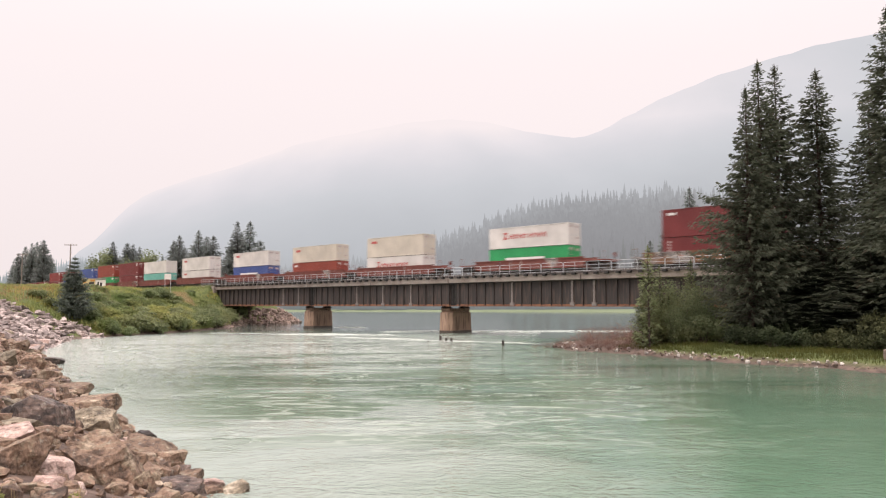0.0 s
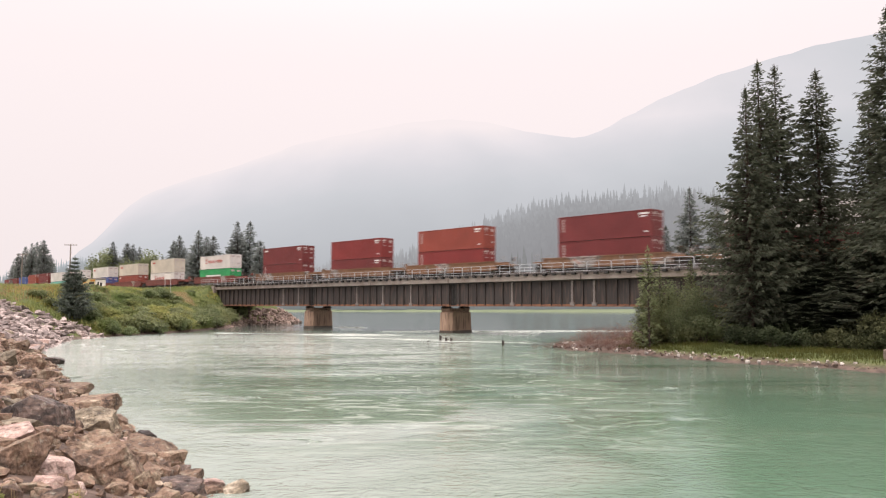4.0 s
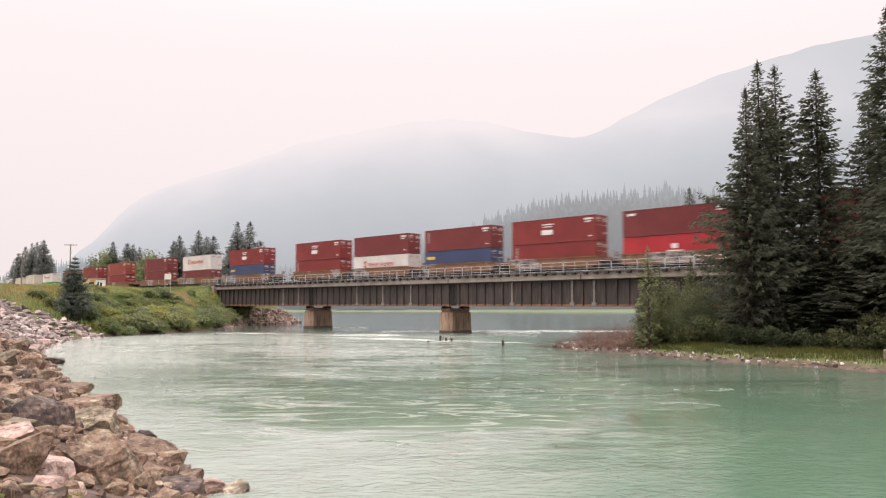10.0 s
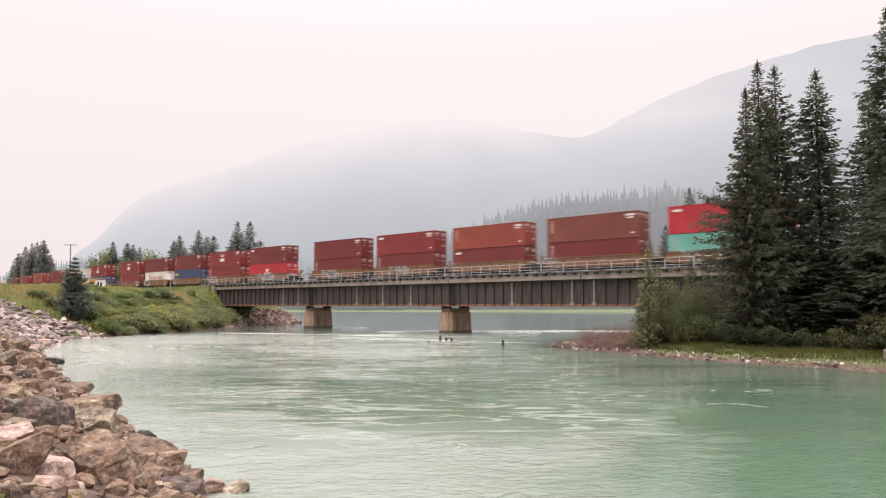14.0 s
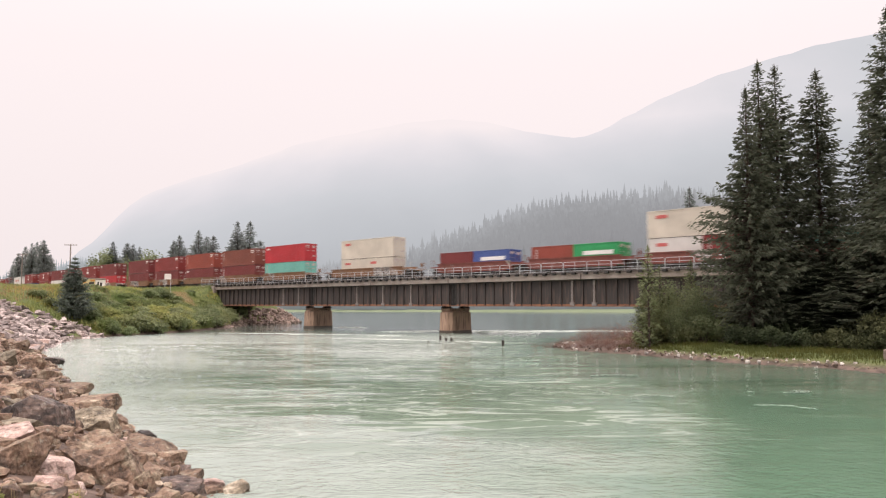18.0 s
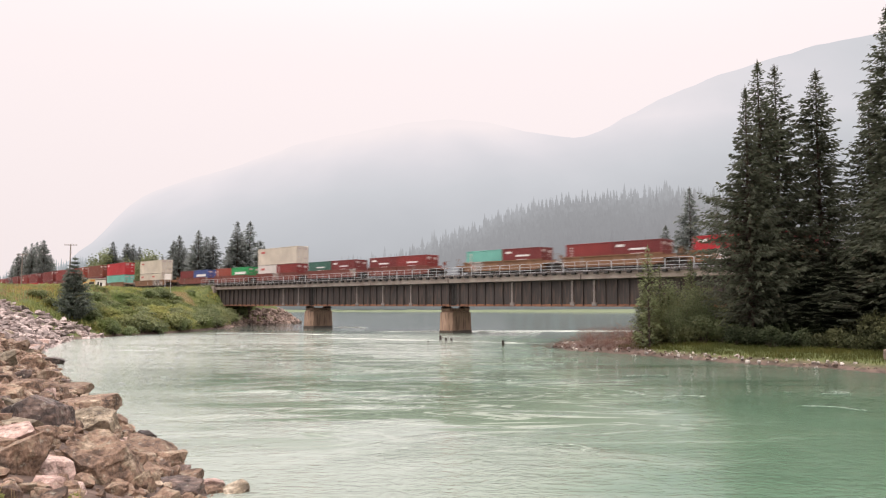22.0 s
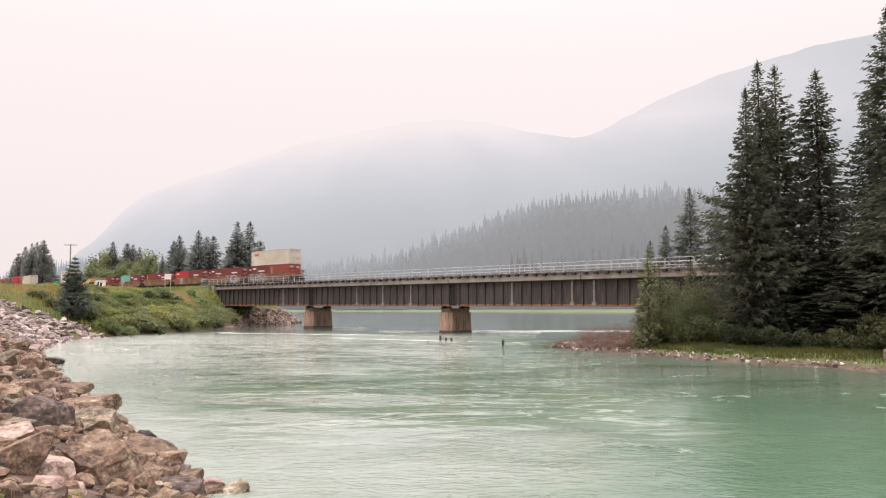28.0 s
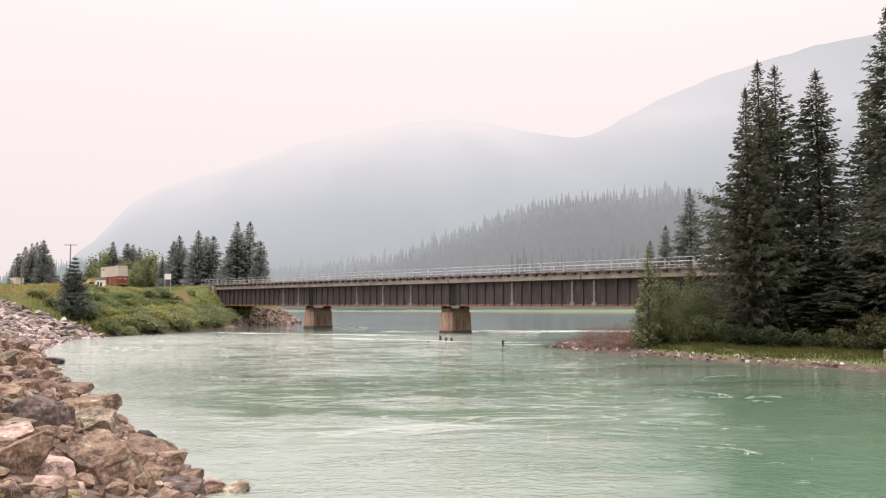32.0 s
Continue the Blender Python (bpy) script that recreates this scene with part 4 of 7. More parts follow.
tagged(part("sleepers", sleepers, M_TIE), "dark timber railway sleepers under the rails", "sleepers", kind="stuff")

# ---- the train ----
COLOURS = {"maroon": (0.145, 0.018, 0.018), "red": (0.19, 0.019, 0.017), "rust": (0.235, 0.042, 0.025), "brown": (0.17, 0.042, 0.026), "scarlet": (0.38, 0.018, 0.026),
           "white": (0.60, 0.56, 0.53), "cream": (0.53, 0.47, 0.395), "blue": (0.045, 0.075, 0.24), "navy": (0.035, 0.05, 0.115),
           "green": (0.02, 0.27, 0.085), "darkgreen": (0.035, 0.11, 0.085), "teal": (0.14, 0.38, 0.32)}
PAINT = {k: painted_steel(k + "_container_paint", c, 0.45 if k in ("white", "cream") else 0.12) for k, c in COLOURS.items()}
M_MARK = surface("white_lettering", (0.78, 0.76, 0.74), (0.6, 0.58, 0.56), 3, 0.6, 0, 0)
M_MARK_DULL = surface("faded_white_lettering", (0.50, 0.42, 0.40), (0.36, 0.28, 0.26), 3, 0.6, 0, 0)
M_MARK_RED = surface("red_lettering", (0.50, 0.10, 0.09), (0.40, 0.09, 0.08), 3, 0.6, 0, 0)
M_MARK_YEL = surface("yellow_lettering", (0.7, 0.45, 0.05), (0.55, 0.35, 0.05), 3, 0.6, 0, 0)
WORDS = {"maroon": "maroon", "red": "dark red", "rust": "orange-red", "brown": "brown-red", "scarlet": "bright red", "white": "dirty white", "cream": "cream",
         "blue": "blue", "navy": "navy blue", "green": "green", "darkgreen": "dark green", "teal": "pale teal"}
BOX_MESHES = {}


def box_meshes(length, tall):
    """The shared meshes of a shipping container: x along, y towards the eye, z from its floor."""
    if (length, tall) in BOX_MESHES:
        return BOX_MESHES[(length, tall)]
    h, w = length / 2, 1.219
    fr = Shape()
    for x in (-h, h - 0.16):
        for y in (-w, w - 0.16):
            fr.cbox(x, x + 0.16, y, y + 0.16, 0.118, tall - 0.118, 0.01)
    for y in (-w, w - 0.06):
        fr.cbox(-h + 0.16, h - 0.16, y, y + 0.06, tall - 0.1, tall, 0.01)
        fr.cbox(-h + 0.16, h - 0.16, y, y + 0.05, 0.0, 0.16, 0.01)
    for x in (-h, h - 0.1):
        fr.cbox(x, x + 0.1, -w + 0.16, w - 0.16, tall - 0.12, tall, 0.01)
        fr.cbox(x, x + 0.1, -w + 0.16, w - 0.16, 0.0, 0.15, 0.01)
    cast = Shape().cbox(-0.09, 0.09, -0.082, 0.082, -0.059, 0.059, 0.008)
    pitch = 0.278
    n = int((length - 0.34) / pitch)
    wall = Shape()
    x0 = -n * pitch / 2
    pts = [(-h + 0.15, -0.012)]
    for i in range(n):
        x = x0 + i * pitch
        pts += [(x, -0.012), (x + 0.072, -0.012), (x + 0.14, -0.048), (x + 0.21, -0.048)]
    pts += [(x0 + n * pitch, -0.012), (h - 0.15, -0.012)]
    vs = []
    for x, y in pts:
        vs += [(x, y, 0.15), (x, y, tall - 0.09)]
    wall.add(vs, [(2 * i, 2 * i + 1, 2 * i + 3, 2 * i + 2) for i in range(len(pts) - 1)])
    roof = Shape()
    vs = []
    for i in range(int(length / 0.5)):
        x = -h + 0.1 + i * 0.5
        vs += [(x, -w + 0.05, tall - 0.02), (x, w - 0.05, tall - 0.02), (x + 0.25, -w + 0.05, tall - 0.045), (x + 0.25, w - 0.05, tall - 0.045)]
    vs += [(h - 0.1, -w + 0.05, tall - 0.02), (h - 0.1, w - 0.05, tall - 0.02)]
    roof.add(vs, [(2 * i, 2 * i + 2, 2 * i + 3, 2 * i + 1) for i in range(len(vs) // 2 - 1)])
    floor = Shape().box(-h + 0.1, h - 0.1, -w + 0.05, w - 0.05, 0.1, 0.17)
    end = Shape()
    m = 8
    vs = []
    for i in range(m + 1):
        y = -w + 0.16 + (2 * w - 0.32) * i / m
        vs += [(h - 0.02 - 0.04 * (i % 2), y, 0.14), (h - 0.02 - 0.04 * (i % 2), y, tall - 0.11)]
    end.add(vs, [(2 * i, 2 * i + 1, 2 * i + 3, 2 * i + 2) for i in range(m)])
    door = Shape().cbox(-h + 0.02, -h + 0.07, 0.005, w - 0.165, 0.16, tall - 0.13, 0.01)
    zs = [0.16 + (tall - 0.29) * k / 5 for k in range(6)]
    for k in range(5):
        door.cbox(-h + 0.005, -h + 0.03, 0.1, w - 0.26, zs[k] + 0.06, zs[k + 1] - 0.06, 0.008)
    bar = Shape().tube((-h - 0.02, 0, 0.12), (-h - 0.02, 0, tall - 0.1), 0.022, n=6)
    bar.box(-h - 0.05, -h - 0.02, -0.02, 0.3, 1.05, 1.09)
    for z in (0.2, tall * 0.5, tall - 0.2):
        bar.box(-h - 0.045, -h + 0.01, -0.05, 0.05, z - 0.04, z + 0.04)
    BOX_MESHES[(length, tall)] = [s.mesh(nm) for s, nm in ((fr, "frame"), (cast, "corner_casting"), (wall, "side_wall"), (roof, "roof"), (floor, "floor"), (end, "end_wall"), (door, "door"), (bar, "lock_bar"))]
    return BOX_MESHES[(length, tall)]


def lettering(parent, marks, length, tall):
    """Plain bars and blocks where the container carries its marks."""
    h, y = length / 2, 1.219 + 0.004

    def bars(name, rects, mat, end=False):
        sh = Shape()
        for x0, x1, z0, z1 in rects:
            if end:
                sh.box(-h - 0.012, -h - 0.002, x0, x1, z0, z1)
            else:
                sh.box(x0, x1, y - 0.01, y + 0.006, z0, z1)
            if name != "emblem":
                part(name, sh, mat, parent)
                sh = Shape()
        if name == "emblem":
            part(name, sh, mat, parent)

    for k in marks:
        if k == "word":      # an emblem and two long words in red
            bars("emblem", [(3.1, 3.75, tall * 0.42, tall * 0.42 + 0.22), (3.3, 3.55, tall * 0.42 + 0.2, tall * 0.69), (3.1, 3.75, tall * 0.68, tall * 0.68 + 0.2)], M_MARK_RED)
            for x0 in (2.75, -0.3):
                for j in range(4):
                    xx, z0, z1 = x0 - j * 0.7, tall * 0.44, tall * 0.66
                    sh = Shape()
                    for a0, a1, b0, b1 in ((xx - 0.54, xx - 0.42, z0, z1), (xx - 0.14, xx, z0, z1), (xx - 0.42, xx - 0.14, z0 + 0.24 + 0.1 * (j % 2), z0 + 0.36 + 0.1 * (j % 2))):
                        sh.box(a0, a1, y - 0.01, y + 0.006, b0, b1)
                    part("letter_block", sh, M_MARK_RED, parent)
        elif k == "number":  # white code at the trailing upper corner
            bars("code_bar", [(-h + 0.35, -h + 1.5, tall - 0.5, tall - 0.3), (-h + 0.6, -h + 1.4, tall - 0.78, tall - 0.64), (-h + 0.5, -h + 0.9, 0.45, 0.6)], M_MARK)
        elif k == "stack":   # upright code at the leading end
            bars("code_bar", [(h - 0.9, h - 0.62, z, z + 0.2) for z in (tall - 0.55, tall - 0.85, tall - 1.15, tall - 1.45, tall - 1.75)], M_MARK_DULL)
        elif k == "badge":
            bars("badge", [(h - 1.55, h - 0.6, tall - 0.62, tall - 0.36)], M_MARK)
        elif k == "redbadge":
            bars("badge", [(h - 2.3, h - 1.0, tall - 0.85, tall - 0.5)], M_MARK_RED)
        elif k == "yellow":
            bars("badge", [(h - 2.0, h - 0.5, tall - 1.1, tall - 0.7)], M_MARK_YEL)
        elif k == "block":   # a white block of lines in the middle of the side
            bars("name_line", [(-0.2, 1.35, tall * 0.74, tall * 0.79), (0.0, 1.3, tall * 0.65, tall * 0.69), (-0.1, 1.5, tall * 0.34, tall * 0.54)], M_MARK)
        elif k == "lines":
            bars("name_line", [(-1.3, 0.8, tall * 0.60, tall * 0.68), (-0.9, 0.6, tall * 0.38, tall * 0.47)], M_MARK)
        elif k == "banner":
            bars("banner", [(-2.6, 3.4, 0.9, 1.45)] if length > 8 else [(-2.3, 1.7, 1.3, 1.75)], M_MARK)
        elif k == "crest":
            bars("crest", [(-0.35, 0.35, 1.5, 2.0), (-0.9, 0.9, 1.2, 1.32)], M_MARK)
    if "plain" not in marks:
        for r in ((-0.95, -0.25, tall - 0.55, tall - 0.32), (0.2, 0.95, tall - 0.5, tall - 0.25), (-0.9, -0.35, 0.75, 0.95)):
            bars("door_code", [r], M_MARK_DULL, True)


LOCK = Shape().cbox(-0.07, 0.07, -0.05, 0.05, -0.06, 0.0, 0.008).mesh("twist_lock")
MOVERS = []     # (thing, place along the train)


DOOR_TEXT = {}


def door_text(length, tall):
    """Faded lines of weights and placards on the door leaves."""
    if (length, tall) not in DOOR_TEXT:
        h = length / 2
        DOOR_TEXT[(length, tall)] = [Shape().box(-h + 0.006, -h + 0.018, y0, y1, tall - z - d, tall - z).mesh("text_line") for y0, y1, z, d in (
            (0.1, 1.0, 0.36, 0.2), (0.2, 0.95, 0.64, 0.13), (0.3, 1.0, 0.86, 0.11), (0.2, 0.85, 1.08, 0.11), (0.2, 0.95, 1.32, 0.1), (0.2, 0.75, 1.9, 0.2), (-0.98, -0.35, 0.45, 0.32), (-0.9, -0.3, 1.1, 0.18))]
    return DOOR_TEXT[(length, tall)]


def container(colour, sigma, z, length=12.192, tall=2.896, marks=("number",)):
    kind = "twenty-foot" if length < 8 else "forty-foot"
    thing = empty("shipping_container", pose(0, 0, 0), f"{WORDS[colour]} corrugated steel {kind} shipping container on a well car", "container", "containers of the train")
    fr, cast, wall, roof, floor, end, door, bar = box_meshes(length, tall)
    p = PAINT[colour]
    body = put("frame", fr, p, thing)
    for x in (-length / 2 + 0.09, length / 2 - 0.09):
        for y in (-1.14, 1.14):
            for zz in (0.059, tall - 0.059):
                put("corner_casting", cast, p, body, m=Matrix.Translation((x, y, zz)))
    put("side_wall", wall, p, thing, m=Matrix.Translation((0, 1.219, 0)))
    put("side_wall", wall, p, thing, m=pose(0, -1.219, 0, 0, 0, 180))
    put("roof", roof, p, thing)
    put("floor", floor, M_TIE, thing)
    put("end_wall", end, p, thing)
    for k, side in enumerate((0, 180)):
        d = put("door", door, p, thing, m=pose(0, 0, 0) if k == 0 else Matrix.Translation((0, -1.06, 0)))
        for yy in (0.28, 0.78):
            put("lock_bar", bar, M_RAILING if colour in ("white", "cream") else p, d, m=Matrix.Translation((0, yy, 0)))
    if z > 1:
        for x in (-length / 2 + 0.09, length / 2 - 0.09):
            for y in (-1.14, 1.14):
                put("twist_lock", LOCK, M_BLACK, thing, m=Matrix.Translation((x, y, 0)))
    if colour not in ("white", "cream"):
        for line in door_text(length, tall):
            put("text_line", line, M_MARK_DULL, thing)
    lettering(thing, marks, length, tall)
    MOVERS.append((thing, sigma + 0.5, RAIL_Z + z))
    return thing


M_CAR = {"yellow": graffiti_steel("yellow_well_car_paint", (0.22, 0.112, 0.056), 0.3), "maroon": graffiti_steel("maroon_well_car_paint", (0.20, 0.06, 0.045), 0.15),
         "tagged": graffiti_steel("graffitied_well_car_paint", (0.22, 0.115, 0.06), 0.5)}
CAR_WORD = {"yellow": "faded orange-yellow", "maroon": "brown-maroon", "tagged": "graffiti-covered orange"}
CAR_MESHES = {}
WHEEL = Shape().tube((0, -0.07, 0), (0, 0.07, 0), 0.42, n=20).tube((0, 0.07, 0), (0, 0.13, 0), 0.16, n=10).mesh("wheel")
AXLE = Shape().tube((0, -0.9, 0), (0, 0.9, 0), 0.08, n=8).mesh("axle")
_s = Shape().cbox(-1.25, 1.25, -0.09, 0.09, 0.42, 0.62, 0.03).cbox(-0.45, 0.45, -0.1, 0.1, 0.22, 0.75, 0.04)
for _x in (-0.9, 0.9):
    _s.cbox(_x - 0.18, _x + 0.18, -0.1, 0.1, 0.25, 0.58, 0.03)
SIDE_FRAME = _s.mesh("side_frame")
BOLSTER = Shape().cbox(-0.3, 0.3, -1.2, 1.2, 0.5, 0.82, 0.04).mesh("bolster")


def bogie(parent, x):
    b = put("bogie", BOLSTER, M_BLACK, parent, "black freight bogie", m=Matrix.Translation((x, 0, 0)))
    for y in (-1.0, 1.0):
        put("side_frame", SIDE_FRAME, M_BLACK, b, m=Matrix.Translation((0, y, 0)))
    for xx in (-0.9, 0.9):
        put("axle", AXLE, M_BLACK, b, m=Matrix.Translation((xx, 0, 0.42)))
        for y in (-0.76, 0.76):
            put("wheel", WHEEL, M_RAIL, b, m=Matrix.Translation((xx, y, 0.42)))


def car_meshes(well, span):
    """Meshes of a well car: a sunken well between two raised ends."""
    if (well, span) in CAR_MESHES:
        return CAR_MESHES[(well, span)]
    h = well / 2
    side = Shape()
    side.profile([(1.30, 1.40), (1.48, 1.40), (1.48, 1.52), (1.30, 1.52)], -h - 0.2, h + 0.2)
    side.profile([(1.36, 0.45), (1.40, 0.45), (1.40, 1.41), (1.36, 1.41)], -h, h)
    side.profile([(1.25, 0.30), (1.48, 0.30), (1.48, 0.46), (1.25, 0.46)], -h + 0.5, h - 0.5)
    rib = Shape().cbox(-0.05, 0.05, 1.395, 1.475, 0.455, 1.405, 0.01)
    deck = Shape()
    e = span / 2
    deck.cbox(h + 0.02, e - 0.25, -1.3, 1.3, 0.98, 1.12, 0.02)
    deck.cbox(h - 0.1, h + 0.22, -1.34, 1.34, 0.35, 1.36, 0.03)
    deck.cbox(h + 0.3, e - 0.02, -0.35, 0.35, 0.82, 0.99, 0.03)
    beam = Shape().cbox(-0.15, 0.15, -1.3, 1.3, 0.26, 0.36, 0.01)
    grab = Shape()
    grab.path([(e - 0.4, 1.2, 1.12), (e - 0.4, 1.2, 2.0), (e - 0.9, 1.2, 2.0), (e - 0.9, 1.2, 1.12)], 0.022, 5)
    wheelbrake = Shape().tube((e - 0.45, 0.6, 1.7), (e - 0.4, 0.6, 1.7), 0.28, n=12).tube((e - 0.42, 0.6, 1.1), (e - 0.42, 0.6, 1.7), 0.03)
    # dark boxes added below the well, standing in for shade in the gap
    under = Shape().cbox(-h + 0.6, h - 0.6, -1.24, 1.24, 0.09, 0.255, 0.02)
    for x in (-0.3 * well, 0.0, 0.3 * well):
        under.cbox(x - 0.5, x + 0.5, -1.3, 1.3, 0.02, 0.089, 0.01)
    CAR_MESHES[(well, span)] = [s.mesh(nm) for s, nm in ((side, "side_sill"), (rib, "rib"), (deck, "end_platform"), (beam, "floor_beam"), (grab, "grab_rail"), (wheelbrake, "hand_brake"), (under, "underframe"))]
    return CAR_MESHES[(well, span)]


def well_car(sigma, span, paint, well=12.8, first=True, last=True):
    thing = empty("well_car", pose(0, 0, 0), f"{CAR_WORD[paint]} steel container well car on the rails", "rail car", "well cars of the train")
    side, rib, deck, beam, grab, brake, under = car_meshes(well, span)
    p = M_CAR[paint]
    for turn in (0, 180):
        sl = put("side_sill", side, p, thing, m=pose(0, 0, 0, 0, 0, turn))
        n = int(well / 1.6)
        for i in range(n):
            put("rib", rib, p, sl, m=Matrix.Translation((-well / 2 + 0.8 + i * (well - 1.6) / (n - 1), 0, 0)))
        put("end_platform", deck, p, thing, m=pose(0, 0, 0, 0, 0, turn))
        put("grab_rail", grab, p, thing, m=pose(0, 0, 0, 0, 0, turn))
        put("grab_rail", grab, p, thing, m=pose(0, -2.4 if turn == 0 else 2.4, 0, 0, 0, turn))
    for x in (-well / 2 + 0.9, 0, well / 2 - 0.9):
        put("floor_beam", beam, p, thing, m=Matrix.Translation((x, 0, 0)))
    put("underframe", under, M_BLACK, thing, "dark filler added under the well for the shaded gap")
    put("hand_brake", brake, p, thing, m=pose(0, 0, 0, 0, 0, 180))
    bogie(thing, span / 2 - (0.0 if not first else 1.6))
    if last:
        bogie(thing, -span / 2 + 1.6)
    MOVERS.append((thing, sigma + 0.5, RAIL_Z))
    return thing


FLOOR = 0.37        # container floor in the well, over the rail
HC, STD = 2.896, 2.591
P40, P53 = 15.77, 20.1


def pair(sigma, low, high, low_h=HC, high_h=HC, low_marks=("number", "stack"), high_marks=("number",)):
    container(low, sigma, FLOOR, 12.192, low_h, low_marks)
    container(high, sigma, FLOOR + low_h + 0.06, 12.192, high_h, high_marks)


def twenties(sigma, lead, trail, lead_marks=("badge",), trail_marks=("lines",)):
    container(lead, sigma + 3.055, FLOOR, 6.058, STD, lead_marks)
    container(trail, sigma - 3.055, FLOOR, 6.058, STD, trail_marks)


def fivepack(front_sigma, paints):
    for i, p in enumerate(paints):
        well_car(front_sigma - i * P40, P40 + (0.0 if 0 < i < 4 else 0.6), p, 12.6, i == 0, i == 4)


# leading part of the train, seen far off beyond the bridge
for sg, lo, hi in ((308.0, "maroon", "maroon"), (292.2, "red", "maroon"), (276.4, "maroon", "maroon"), (260.7, "maroon", "red")):
    well_car(sg, P40, "maroon", 12.6, True, sg == 260.7)
    container(lo, sg, FLOOR, 12.192, HC, ("number",))
for i, (lo, hi) in enumerate((("maroon", "red"), ("blue", "maroon"), ("green", "blue"), ("green", "rust"), ("maroon", "maroon"))):
    sg = 243.0 - i * 15.9
    if i < 2:
        well_car(sg, P40, "maroon", 12.6)
        pair(sg, lo, hi, STD, STD)
    elif i == 2:
        well_car(sg, P40, "maroon", 12.6)
        pair(sg, lo, hi, STD, STD, ("plain",), ("number",))
    else:
        well_car(sg, P40, "maroon", 12.6)
        pair(sg, lo, hi, STD, HC)
well_car(163.7, 19.8, "maroon", 16.4)
pair(163.7, "teal", "white", STD, STD, ("plain",), ("plain",))
for sg, lo, hi, lm, hm, lh, hh in ((143.4, "white", "white", ("redbadge",), ("redbadge",), STD, STD), (121.6, "blue", "white", ("banner",), ("redbadge",), STD, STD), (101.6, "rust", "cream", ("badge",), ("redbadge",), STD, STD),
                                   (81.8, "white", "cream", ("word",), ("redbadge",), STD, HC)):
    well_car(sg, P53, "maroon", 16.4, sg in (143.4, 121.6), sg in (81.8, 143.4))
    pair(sg, lo, hi, lh, hh, lm, hm)
well_car(57.3, 23.2, "maroon", 16.4)
pair(57.3, "green", "white", STD, STD, ("banner",), ("word",))
for sg, lo, hi, lm, hm, pt in ((33.1, "maroon", "maroon", ("stack",), ("badge", "number"), "yellow"), (12.9, "maroon", "red", ("number",), ("number",), "yellow"), (-7.3, "red", "rust", ("stack",), ("stack", "number"), "yellow")):
    well_car(sg, P53, pt, 16.4, sg == 33.1, sg == -7.3)
    pair(sg, lo, hi, HC if sg < 0 else STD, HC, lm, hm)
for sg, lo, hi, lm, hm, lh in ((-31.4, "maroon", "maroon", ("stack",), ("stack", "number"), HC), (-51.7, "maroon", "white", ("stack",), ("word",), STD), (-71.7, "navy", "red", ("yellow",), ("number", "block"), HC)):
    well_car(sg, P53, "tagged", 16.4, sg == -31.4, sg == -71.7)
    pair(sg, lo, hi, lh, HC, lm, hm)
fivepack(-94.0, ("yellow", "yellow", "tagged", "yellow", "tagged"))
pair(-94.0, "red", "red", HC, HC, ("stack",), ("number", "block"))
pair(-109.8, "white", "maroon", HC, HC, ("word",), ("number",))
pair(-125.5, "navy", "maroon", HC, HC, ("yellow",), ("stack", "number"))
pair(-141.2, "red", "red", HC, HC, ("stack",), ("number", "block"))
pair(-156.9, "scarlet", "maroon", HC, HC, ("crest",), ("badge", "number"))
fivepack(-177.2, ("yellow", "yellow", "tagged", "yellow", "yellow"))
pair(-177.2, "maroon", "maroon", HC, HC, ("stack",), ("number",))
pair(-193.0, "maroon", "red", HC, HC, ("stack",), ("badge", "number"))
pair(-208.8, "maroon", "rust", HC, HC, ("badge",), ("stack", "number"))
pair(-224.5, "maroon", "brown", HC, HC, ("stack",), ("stack", "number"))
pair(-240.2, "teal", "scarlet", HC, HC, ("stack",), ("badge",))
well_car(-262.4, 21.4, "yellow", 16.4)
twenties(-262.4, "cream", "cream", ("redbadge",), ("redbadge",))
container("cream", -262.4, FLOOR + STD + 0.06, 12.192, HC, ("redbadge",))
fivepack(-284.3, ("maroon", "maroon", "maroon", "maroon", "maroon"))
twenties(-284.3, "maroon", "blue", ("plain",), ("banner",))
twenties(-300.0, "rust", "green", ("stack",), ("banner",))
twenties(-315.7, "white", "red", ("redbadge",), ("stack",))
container("cream", -315.7, FLOOR + STD + 0.06, 12.192, HC, ("redbadge",))
twenties(-331.5, "darkgreen", "maroon", ("lines",), ("badge", "lines"))
twenties(-347.2, "maroon", "red", ("badge", "lines"), ("lines",))
fivepack(-367.1, ("yellow", "yellow", "yellow", "yellow", "tagged"))
twenties(-367.1, "teal", "maroon", ("stack",), ("badge", "lines"))
twenties(-383.0, "red", "maroon", ("stack",), ("badge", "lines"))
twenties(-398.8, "scarlet", "maroon", ("badge",), ("lines",))
twenties(-414.6, "maroon", "maroon", ("badge", "lines"), ("lines",))
twenties(-430.3, "maroon", "rust", ("badge", "lines"), ("stack",))
container("cream", -430.3, FLOOR + STD + 0.06, 12.192, STD, ("redbadge",))


# ---- trees ----
M_BARK = surface("spruce_bark", (0.12, 0.085, 0.065), (0.045, 0.035, 0.03), 2.0, 0.95, 0, 0.6, 6)
M_NEEDLE = leafage("spruce_needles", (0.128, 0.140, 0.098), (0.098, 0.108, 0.076), (0.16, 0.138, 0.098), 0.6)
# far needles: paler and greyer, distance haze put into their colour
M_NEEDLE_FAR = leafage("hazed_spruce_needles", (0.245, 0.265, 0.25), (0.23, 0.25, 0.235), (0.245, 0.258, 0.238), 0.6)
M_NEEDLE_BLUE = leafage("blue_spruce_needles", (0.175, 0.205, 0.168), (0.13, 0.155, 0.125), (0.20, 0.22, 0.17), 0.35)
